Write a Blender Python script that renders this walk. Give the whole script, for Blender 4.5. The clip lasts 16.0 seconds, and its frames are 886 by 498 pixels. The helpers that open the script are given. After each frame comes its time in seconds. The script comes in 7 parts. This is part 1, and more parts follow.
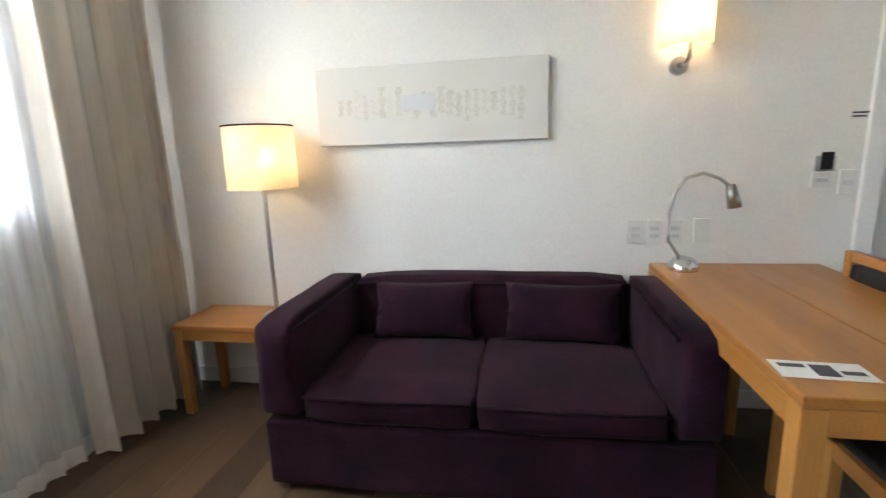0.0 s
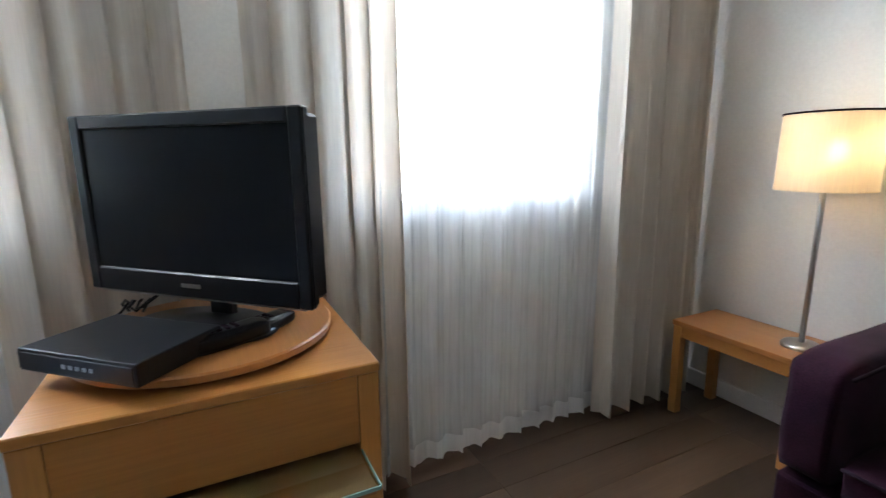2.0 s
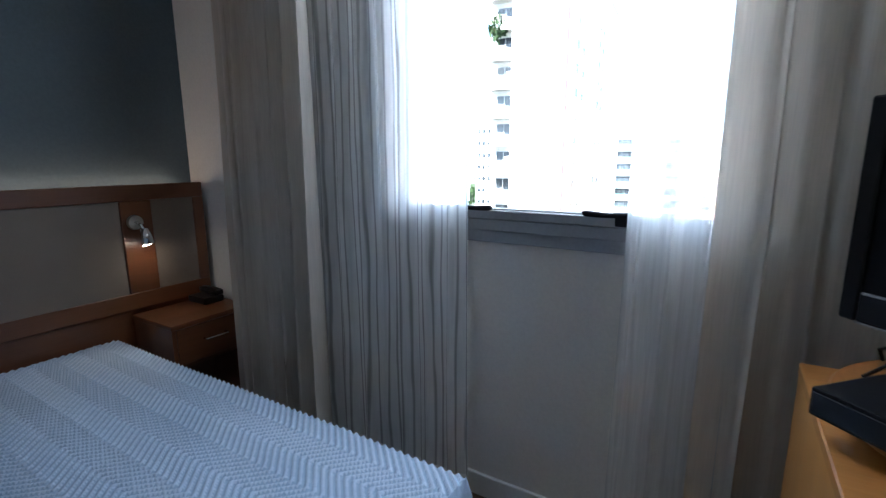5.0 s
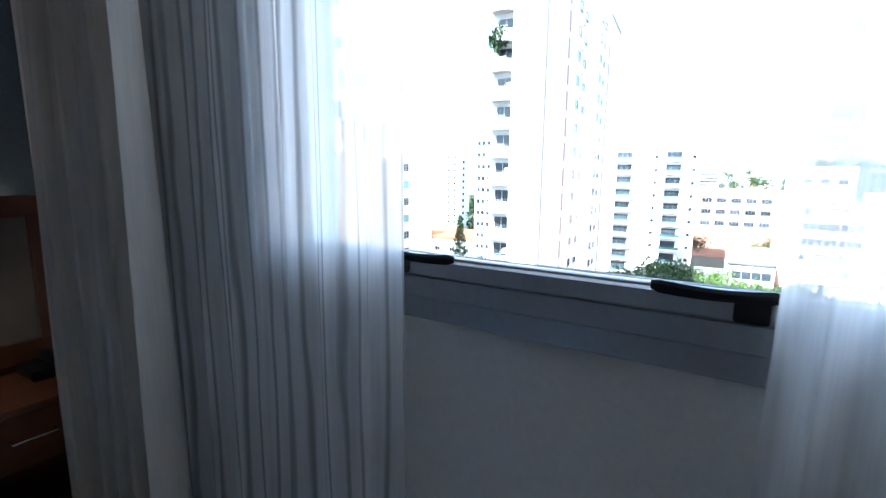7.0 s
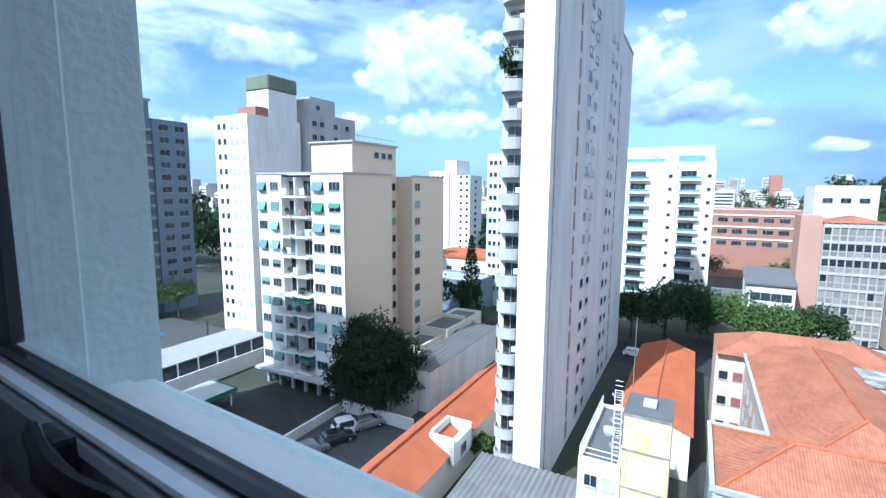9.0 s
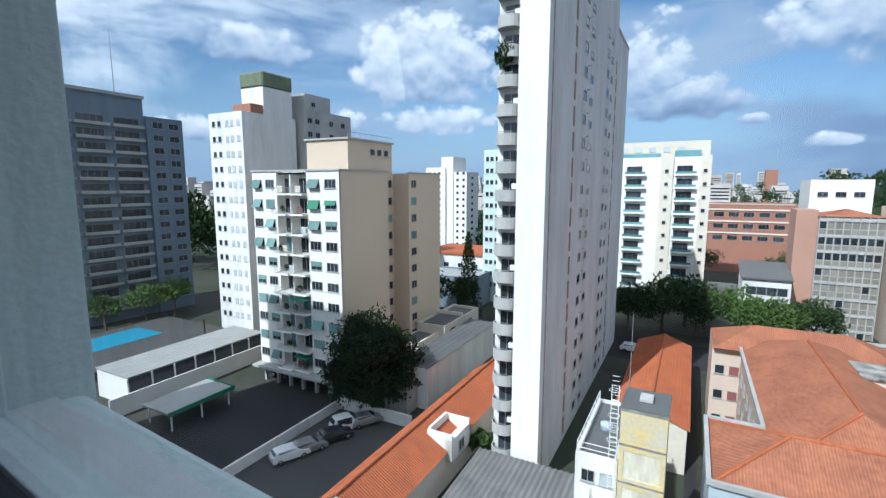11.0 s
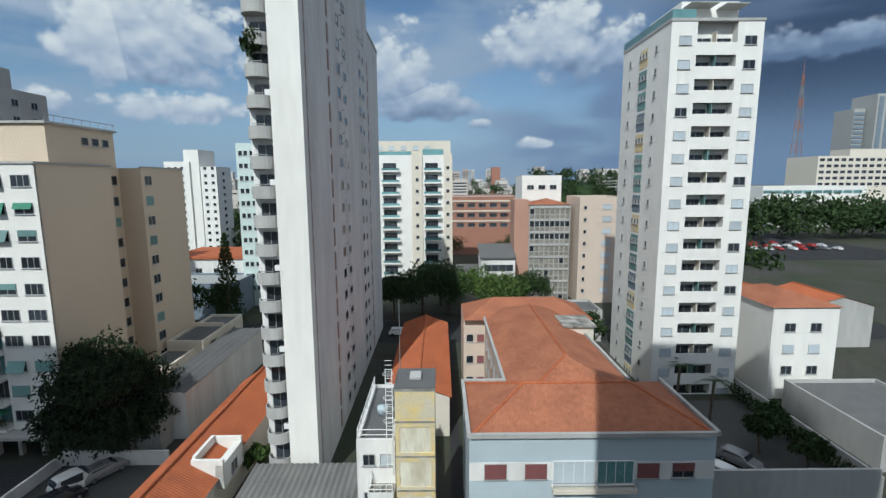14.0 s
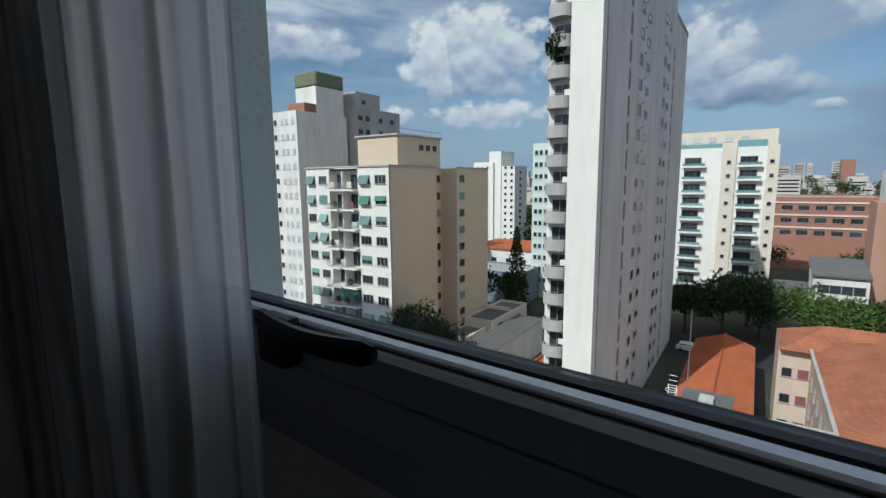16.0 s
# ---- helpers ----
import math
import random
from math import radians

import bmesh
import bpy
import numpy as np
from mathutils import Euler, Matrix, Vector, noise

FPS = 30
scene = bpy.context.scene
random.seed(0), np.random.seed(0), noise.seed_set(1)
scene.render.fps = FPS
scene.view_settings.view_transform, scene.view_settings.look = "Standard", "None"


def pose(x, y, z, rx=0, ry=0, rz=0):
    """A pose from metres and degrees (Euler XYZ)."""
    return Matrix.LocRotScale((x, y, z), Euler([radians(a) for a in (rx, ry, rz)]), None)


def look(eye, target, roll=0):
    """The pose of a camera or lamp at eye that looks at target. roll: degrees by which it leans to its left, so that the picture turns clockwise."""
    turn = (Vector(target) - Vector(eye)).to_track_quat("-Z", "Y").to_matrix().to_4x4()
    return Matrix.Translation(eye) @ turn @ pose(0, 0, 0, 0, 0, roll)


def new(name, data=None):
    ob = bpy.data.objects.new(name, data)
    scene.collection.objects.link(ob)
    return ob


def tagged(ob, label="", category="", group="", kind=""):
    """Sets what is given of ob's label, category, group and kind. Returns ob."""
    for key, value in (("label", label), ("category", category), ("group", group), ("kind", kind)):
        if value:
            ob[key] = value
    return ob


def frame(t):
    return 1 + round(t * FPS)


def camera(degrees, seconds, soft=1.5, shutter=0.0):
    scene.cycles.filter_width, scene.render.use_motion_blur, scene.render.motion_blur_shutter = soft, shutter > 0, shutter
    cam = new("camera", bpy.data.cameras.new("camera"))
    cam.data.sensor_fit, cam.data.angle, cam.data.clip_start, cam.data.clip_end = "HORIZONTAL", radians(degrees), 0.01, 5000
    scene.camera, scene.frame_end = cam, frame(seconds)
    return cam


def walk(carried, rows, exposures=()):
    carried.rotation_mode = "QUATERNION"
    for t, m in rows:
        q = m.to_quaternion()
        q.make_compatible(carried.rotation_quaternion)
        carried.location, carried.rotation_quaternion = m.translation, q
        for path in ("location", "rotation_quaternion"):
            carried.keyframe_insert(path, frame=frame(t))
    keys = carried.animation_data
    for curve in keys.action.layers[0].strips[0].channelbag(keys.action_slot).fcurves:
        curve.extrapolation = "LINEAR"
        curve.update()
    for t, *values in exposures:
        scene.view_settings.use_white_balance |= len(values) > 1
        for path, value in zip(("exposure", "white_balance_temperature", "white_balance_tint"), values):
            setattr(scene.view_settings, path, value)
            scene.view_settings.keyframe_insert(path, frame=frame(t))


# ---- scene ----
cam = camera(86.7, 16.0, soft=1.3, shutter=0.25)
# seconds, place, yaw, pitch, lean
PATH = [
    (0.0, 2.055, 0.111, 1.334, 9.68, -11.35, -1.91),
    (0.5, 1.956, 0.044, 1.355, 22.27, -11.42, -2.27),
    (1.0, 1.874, 0.043, 1.349, 39.15, -11.03, -1.76),
    (1.5, 1.823, 0.082, 1.353, 53.37, -11.06, -1.00),
    (2.0, 1.796, 0.073, 1.348, 63.60, -11.17, -0.59),
    (2.5, 1.790, 0.014, 1.343, 74.13, -11.38, -0.12),
    (3.0, 1.793, -0.041, 1.336, 86.66, -11.56, -0.31),
    (3.5, 1.795, -0.139, 1.336, 98.35, -11.86, -0.45),
    (4.0, 1.787, -0.268, 1.342, 108.80, -11.87, -0.10),
    (4.2, 1.759, -0.311, 1.345, 112.76, -11.79, -0.55),
    (6.3, 0.991, -0.623, 1.318, 124.71, -10.33, 0.51),
    (6.5, 0.918, -0.655, 1.316, 123.84, -9.91, 0.67),
    (7.0, 0.729, -0.753, 1.323, 121.35, -9.60, 0.49),
    (7.5, 0.523, -0.812, 1.312, 122.87, -9.63, -0.16),
    (8.0, 0.344, -0.835, 1.312, 125.21, -10.42, 0.96),
    (8.5, 0.198, -0.908, 1.300, 124.22, -10.27, 0.68),
    (9.0, 0.149, -0.887, 1.339, 122.89, -7.28, 0.41),
    (9.2, 0.141, -0.895, 1.348, 123.79, -6.27, 0.42),
    (11.3, 0.065, -0.860, 1.340, 121.76, -8.45, -0.24),
    (11.5, 0.087, -0.861, 1.339, 118.33, -8.71, -0.25),
    (12.0, 0.095, -0.859, 1.342, 109.85, -9.10, -0.59),
    (12.5, 0.098, -0.855, 1.338, 102.97, -9.33, -0.74),
    (13.0, 0.087, -0.861, 1.340, 97.81, -9.46, -0.61),
    (13.5, 0.082, -0.878, 1.346, 94.29, -8.88, -0.38),
    (14.0, 0.086, -0.898, 1.349, 94.24, -8.27, -0.31),
    (14.5, 0.098, -0.926, 1.347, 100.53, -7.91, -0.43),
    (15.0, 0.155, -0.955, 1.332, 111.68, -8.15, -0.46),
    (15.5, 0.222, -0.980, 1.312, 122.72, -8.47, -0.51),
    (16.0, 0.252, -0.927, 1.284, 128.34, -8.25, -0.61),
]
EXPOSURES = [(t, stops, kelvin, 10.0) for t, stops, kelvin in (
    (0.0, 5.05, 6650), (1.0, 4.95, 6500), (2.2, 4.6, 6150), (4.2, 3.82, 5700), (6.3, 3.05, 5550), (7.0, 2.85, 5350), (7.5, 2.42, 5250), (8.0, 1.95, 5150), (8.5, 1.25, 5100), (9.2, 0.85, 5000),
    (11.3, 0.15, 5600), (12.5, -0.18, 5850), (14.5, -0.22, 5900), (16.0, -0.22, 6000))]
walk(cam, [(t, Matrix.Translation((x, y, z)) @ Euler((radians(90 + p), 0, radians(w))).to_matrix().to_4x4() @ pose(0, 0, 0, 0, 0, r))
           for t, x, y, z, w, p, r in PATH], EXPOSURES)

# ---- daylight ----
SUN_AZ, SUN_EL = radians(-12.4), radians(43)          # azimuth from +x towards +y
sun_way = Vector((math.cos(SUN_AZ) * math.cos(SUN_EL), math.sin(SUN_AZ) * math.cos(SUN_EL), math.sin(SUN_EL)))
sun = new("sun", bpy.data.lights.new("sun", "SUN"))
sun.data.energy, sun.data.angle, sun.data.color = 4.6, radians(0.55), (1.0, 0.94, 0.86)
sun.matrix_world = look(sun_way * 100, (0, 0, 0))

world = bpy.data.worlds.new("world")
scene.world = world
world.use_nodes = True
wn, wl = world.node_tree.nodes, world.node_tree.links
wn.clear()


def wnode(kind, **values):
    n = wn.new(kind)
    for key, value in values.items():
        n.inputs[key].default_value = value
    return n


def wmath(op, a, b):
    n = wn.new("ShaderNodeMath")
    n.operation = op
    for i, v in enumerate((a, b)):
        if isinstance(v, (int, float)):
            n.inputs[i].default_value = v
        else:
            wl.new(v, n.inputs[i])
    return n.outputs[0]


sky = wn.new("ShaderNodeTexSky")
sky.sky_type, sky.sun_disc = "NISHITA", False
sky.sun_elevation, sky.sun_rotation = SUN_EL, math.pi / 2 - SUN_AZ
sky.air_density, sky.dust_density, sky.ozone_density = 1.1, 0.2, 3.0
co = wn.new("ShaderNodeTexCoord")
sep = wn.new("ShaderNodeSeparateXYZ")
wl.new(co.outputs["Generated"], sep.inputs[0])
azimuth = wmath("MODULO", wmath("ADD", wmath("MULTIPLY", wmath("ARCTAN2", sep.outputs[1], sep.outputs[0]), 180 / math.pi), 360.0), 360.0)
height = wmath("MULTIPLY", wmath("ARCSINE", sep.outputs[2], 0.0), 180 / math.pi)


def ramped(value, a, b, c=0.0, d=1.0):
    n = wn.new("ShaderNodeMapRange")
    n.interpolation_type = "SMOOTHSTEP"
    n.inputs[1].default_value, n.inputs[2].default_value, n.inputs[3].default_value, n.inputs[4].default_value = a, b, c, d
    wl.new(value, n.inputs[0])
    return n.outputs[0]


def wmix(share, a, b):
    n = wn.new("ShaderNodeMix")
    n.data_type = "RGBA"
    wl.new(share, n.inputs[0])
    for slot, v in ((6, a), (7, b)):
        if isinstance(v, tuple):
            n.inputs[slot].default_value = (*v, 1)
        else:
            wl.new(v, n.inputs[slot])
    return n.outputs[2]


def billows(lift):
    """Cauliflower relief of a cumulus, looked up a little higher by lift."""
    v = wn.new("ShaderNodeCombineXYZ")
    wl.new(sep.outputs[0], v.inputs[0])
    wl.new(sep.outputs[1], v.inputs[1])
    wl.new(wmath("MULTIPLY", wmath("ADD", sep.outputs[2], lift), 1.35), v.inputs[2])
    n = wnode("ShaderNodeTexNoise", Scale=11.0, Detail=9.0, Roughness=0.58, Distortion=0.25)
    c = wnode("ShaderNodeTexVoronoi", Scale=17.0, Detail=4.0, Roughness=0.55)
    c.feature = "SMOOTH_F1"
    c.inputs["Smoothness"].default_value = 0.35
    for t in (n, c):
        wl.new(v.outputs[0], t.inputs["Vector"])
    return wmath("ADD", wmath("MULTIPLY", wmath("SUBTRACT", n.outputs["Fac"], 0.48), 1.25), wmath("MULTIPLY", wmath("SUBTRACT", 0.46, c.outputs["Distance"]), 0.5))


relief, relief_up = billows(0.0), billows(0.022)
# broken thin cloud over the whole sky, brighter towards the sun
veil_at = wn.new("ShaderNodeCombineXYZ")
wl.new(sep.outputs[0], veil_at.inputs[0])
wl.new(sep.outputs[1], veil_at.inputs[1])
wl.new(wmath("MULTIPLY", sep.outputs[2], 3.2), veil_at.inputs[2])
veil = wnode("ShaderNodeTexNoise", Scale=3.4, Detail=8.0, Roughness=0.56, Distortion=0.4)
wl.new(veil_at.outputs[0], veil.inputs["Vector"])
sunward = wn.new("ShaderNodeVectorMath")
sunward.operation = "DOT_PRODUCT"
sunward.inputs[1].default_value = sun_way
wl.new(co.outputs["Generated"], sunward.inputs[0])
overhead = wmath("MAXIMUM", ramped(height, 24.0, 46.0), ramped(sunward.outputs["Value"], -0.35, 0.3))
veil_tone = wmix(ramped(sunward.outputs["Value"], 0.3, 0.98), wmix(overhead, (4.2, 5.0, 6.2), (12.5, 12.4, 12.6)), (22.0, 20.5, 18.0))
tone = wmix(wmath("MULTIPLY", ramped(veil.outputs["Fac"], 0.38, 0.64), 0.9), sky.outputs[0], veil_tone)
tone = wmix(ramped(height, 0.0, 13.0, 0.85, 0.0), tone, (2.9, 4.1, 5.9))
# grey sheet of cloud low in the north-west, darker towards the north
sheet_n = wmath("MULTIPLY", ramped(azimuth, 184.0, 166.0), ramped(height, 34.0, 9.0))
tone = wmix(wmath("MULTIPLY", sheet_n, ramped(veil.outputs["Fac"], 0.30, 0.58, 0.25, 0.95)), tone, (2.1, 2.9, 4.5))
storm = wmath("MULTIPLY", wmath("MULTIPLY", ramped(azimuth, 166.0, 151.0), ramped(azimuth, 70.0, 100.0)), ramped(height, 48.0, 22.0))
tone = wmix(wmath("MULTIPLY", storm, ramped(veil.outputs["Fac"], 0.70, 0.42, 0.55, 0.95)), tone, wmix(ramped(height, 2.0, 11.0), (2.2, 3.1, 4.5), (0.62, 0.95, 1.65)))
# cumulus heaps: azimuth and height of the middle, half width and half height in degrees, whiteness
heap, white = None, None
for a, h, wide, tall, lit in ((213.5, 13.0, 9.5, 7.0, 0.62), (219.0, 12.5, 4.0, 6.5, 0.75), (212.8, 7.2, 7.5, 2.6, 0.72), (224.0, 7.0, 2.6, 1.7, 0.6), (233.0, 14.5, 8.0, 3.0, 0.50), (239.5, 5.6, 5.0, 2.0, 0.62), (221.0, 21.5, 17.0, 3.2, 0.42),
                             (189.5, 11.5, 4.2, 6.5, 0.62), (186.0, 8.5, 7.0, 3.2, 0.42), (172.5, 15.0, 8.2, 6.0, 0.68), (168.0, 13.2, 6.0, 4.2, 0.50), (173.5, 4.2, 2.4, 1.1, 0.62), (180.0, 6.4, 1.5, 0.9, 0.6), (178.0, 24.0, 11.0, 4.0, 0.5), (146.0, 12.0, 9.0, 2.2, 0.12),
                             (262.0, 15.0, 10.0, 6.0, 0.6), (285.0, 24.0, 14.0, 7.0, 0.6), (20.0, 30.0, 18.0, 8.0, 0.7), (60.0, 40.0, 20.0, 9.0, 0.7), (320.0, 42.0, 22.0, 9.0, 0.7), (118.0, 35.0, 18.0, 8.0, 0.4)):
    up = wmath("SUBTRACT", height, h)
    tall *= 1.12
    side = wmath("DIVIDE", wmath("SUBTRACT", azimuth, a), 1.25 * wide)
    rise = wmath("MAXIMUM", wmath("DIVIDE", up, tall), wmath("DIVIDE", up, -0.62 * tall))
    d = wmath("SUBTRACT", 1.08, wmath("SQRT", wmath("ADD", wmath("MULTIPLY", side, side), wmath("MULTIPLY", rise, rise)), 0.0))
    tint = wmath("ADD", wmath("MULTIPLY", wmath("DIVIDE", up, tall), 0.60), lit - 0.06)
    if heap is None:
        heap, white = d, tint
    else:
        more = wmath("GREATER_THAN", d, heap)
        white = wmath("ADD", white, wmath("MULTIPLY", more, wmath("SUBTRACT", tint, white)))
        heap = wmath("MAXIMUM", heap, d)
body = wmath("ADD", heap, relief)
light = wmath("ADD", white, wmath("MULTIPLY", wmath("SUBTRACT", relief, relief_up), 0.6))
cumulus = wn.new("ShaderNodeValToRGB")
cumulus.color_ramp.elements[0].position, cumulus.color_ramp.elements[0].color = 0.0, (1.7, 2.4, 3.7, 1)
cumulus.color_ramp.elements[1].position, cumulus.color_ramp.elements[1].color = 1.0, (9.0, 9.0, 8.9, 1)
mid_tone = cumulus.color_ramp.elements.new(0.42)
mid_tone.color = (4.2, 5.0, 6.4, 1)
wl.new(light, cumulus.inputs[0])
clouded = wmix(ramped(body, -0.04, 0.30), tone, cumulus.outputs[0])
back = wnode("ShaderNodeBackground", Strength=0.1)
wl.new(clouded, back.inputs[0])
wout = wn.new("ShaderNodeOutputWorld")
wl.new(back.outputs[0], wout.inputs[0])

# area lamps added at the heads of the two windows to boost the daylight
for wy in (-0.99, 1.10):
    d = new("window_daylight", bpy.data.lights.new("window_daylight", "AREA"))
    d.data.shape, d.data.size, d.data.size_y, d.data.energy, d.data.color = "RECTANGLE", 1.25, 0.30, 1.65, (0.88, 0.95, 1.0)
    d.matrix_world = look((0.03, wy, 2.36), (1.2, wy, 1.1))


# ---- materials ----
def node_mat(name):
    m = bpy.data.materials.new(name)
    m.use_nodes = True
    nt = m.node_tree
    return m, nt, nt.nodes["Principled BSDF"]


def surface(name, colour, rough=0.6, metal=0.0, coarse=1.5, fine=40.0, vary=0.12, bump=0.08, stretch=(1, 1, 1), tint=None, islands=0.0, coat=0.0, sheen=0.0, wave=None):
    """A worn surface: base colour varied at two scales, with a fine relief. tint: a second colour for stains; islands: spread from piece to piece."""
    m, nt, p = node_mat(name)
    n, l = nt.nodes, nt.links
    co = n.new("ShaderNodeTexCoord")
    mp = n.new("ShaderNodeMapping")
    mp.inputs["Scale"].default_value = stretch
    l.new(co.outputs["Object"], mp.inputs[0])
    info = n.new("ShaderNodeObjectInfo")
    moved = n.new("ShaderNodeVectorMath")
    moved.operation = "MULTIPLY_ADD"
    l.new(info.outputs["Random"], moved.inputs[0])
    moved.inputs[1].default_value = (17, 11, 7)
    l.new(mp.outputs[0], moved.inputs[2])
    big, small = n.new("ShaderNodeTexNoise"), n.new("ShaderNodeTexNoise")
    big.inputs["Scale"].default_value, big.inputs["Detail"].default_value = coarse, 6
    small.inputs["Scale"].default_value, small.inputs["Detail"].default_value = fine, 4
    l.new(moved.outputs[0], big.inputs["Vector"])
    l.new(moved.outputs[0], small.inputs["Vector"])
    mix = n.new("ShaderNodeMix")
    mix.data_type = "RGBA"
    ramp = n.new("ShaderNodeMapRange")
    ramp.inputs[1].default_value, ramp.inputs[2].default_value = 0.35, 0.68
    l.new(big.outputs["Fac"], ramp.inputs[0])
    second = tint or tuple(c * (1 - vary) for c in colour)
    mix.inputs[6].default_value, mix.inputs[7].default_value = (*colour, 1), (*second, 1)
    l.new(ramp.outputs[0], mix.inputs[0])
    hsv = n.new("ShaderNodeHueSaturation")
    val = n.new("ShaderNodeMapRange")
    val.inputs[1].default_value, val.inputs[2].default_value = 0.3, 0.7
    val.inputs[3].default_value, val.inputs[4].default_value = 1 - vary, 1 + vary
    l.new(small.outputs["Fac"], val.inputs[0])
    last = val.outputs[0]
    if islands:
        spread = n.new("ShaderNodeMapRange")
        spread.inputs[3].default_value, spread.inputs[4].default_value = 1 - islands, 1 + islands
        l.new(info.outputs["Random"], spread.inputs[0])
        times = n.new("ShaderNodeMath")
        times.operation = "MULTIPLY"
        l.new(last, times.inputs[0])
        l.new(spread.outputs[0], times.inputs[1])
        last = times.outputs[0]
    l.new(last, hsv.inputs["Value"])
    l.new(mix.outputs[2], hsv.inputs["Color"])
    l.new(hsv.outputs[0], p.inputs["Base Color"])
    rr = n.new("ShaderNodeMapRange")
    rr.inputs[3].default_value, rr.inputs[4].default_value = max(rough - 0.1, 0.02), min(rough + 0.1, 1)
    l.new(big.outputs["Fac"], rr.inputs[0])
    l.new(rr.outputs[0], p.inputs["Roughness"])
    p.inputs["Metallic"].default_value = metal
    p.inputs["Coat Weight"].default_value = coat
    p.inputs["Sheen Weight"].default_value = sheen
    height = small.outputs["Fac"]
    if wave:
        axis, scale, depth = wave
        w = n.new("ShaderNodeTexWave")
        w.bands_direction = axis
        w.inputs["Scale"].default_value, w.inputs["Distortion"].default_value = scale, 0.2
        l.new(co.outputs["Object"], w.inputs["Vector"])
        s = n.new("ShaderNodeMath")
        s.operation = "MULTIPLY_ADD"
        l.new(w.outputs["Fac"], s.inputs[0])
        s.inputs[1].default_value = depth
        l.new(height, s.inputs[2])
        height = s.outputs[0]
    if bump:
        b = n.new("ShaderNodeBump")
        b.inputs["Strength"].default_value, b.inputs["Distance"].default_value = bump, 0.05 if wave else 0.02
        l.new(height, b.inputs["Height"])
        l.new(b.outputs[0], p.inputs["Normal"])
    return m


def dull(material, level):
    material.node_tree.nodes["Principled BSDF"].inputs["Specular IOR Level"].default_value = level


def wood(name, light, dark, axis=0, rough=0.35, coat=0.25, scale=1.0, islands=0.06, knots=2.5):
    """Veneer or boards with the grain along one axis."""
    m = surface(name, light, rough, 0, 2.0 * scale, 60 * scale, 0.07, 0.05, islands=islands, coat=coat, tint=dark,
                stretch=tuple(0.12 if i == axis else knots for i in range(3)))
    return m


def glass(name, tint=(0.94, 0.97, 0.96), haze=0.0):
    """A thin pane: clear, with the gloss of glass."""
    m = bpy.data.materials.new(name)
    m.use_nodes = True
    n, l = m.node_tree.nodes, m.node_tree.links
    n.clear()
    tr, gl, mx, fr, out = (n.new("ShaderNode" + k) for k in ("BsdfTransparent", "BsdfGlossy", "MixShader", "LayerWeight", "OutputMaterial"))
    tr.inputs[0].default_value = (*tint, 1)
    gl.inputs["Roughness"].default_value = 0.02 + haze
    fr.inputs[0].default_value = 0.5
    power = n.new("ShaderNodeMath")
    power.operation = "POWER"
    power.inputs[1].default_value = 5.0
    l.new(fr.outputs["Facing"], power.inputs[0])
    share = n.new("ShaderNodeMath")
    share.operation = "MULTIPLY_ADD"
    share.inputs[1].default_value, share.inputs[2].default_value = 0.55, 0.03
    l.new(power.outputs[0], share.inputs[0])
    l.new(share.outputs[0], mx.inputs[0])
    l.new(tr.outputs[0], mx.inputs[1])
    l.new(gl.outputs[0], mx.inputs[2])
    l.new(mx.outputs[0], out.inputs[0])
    return m


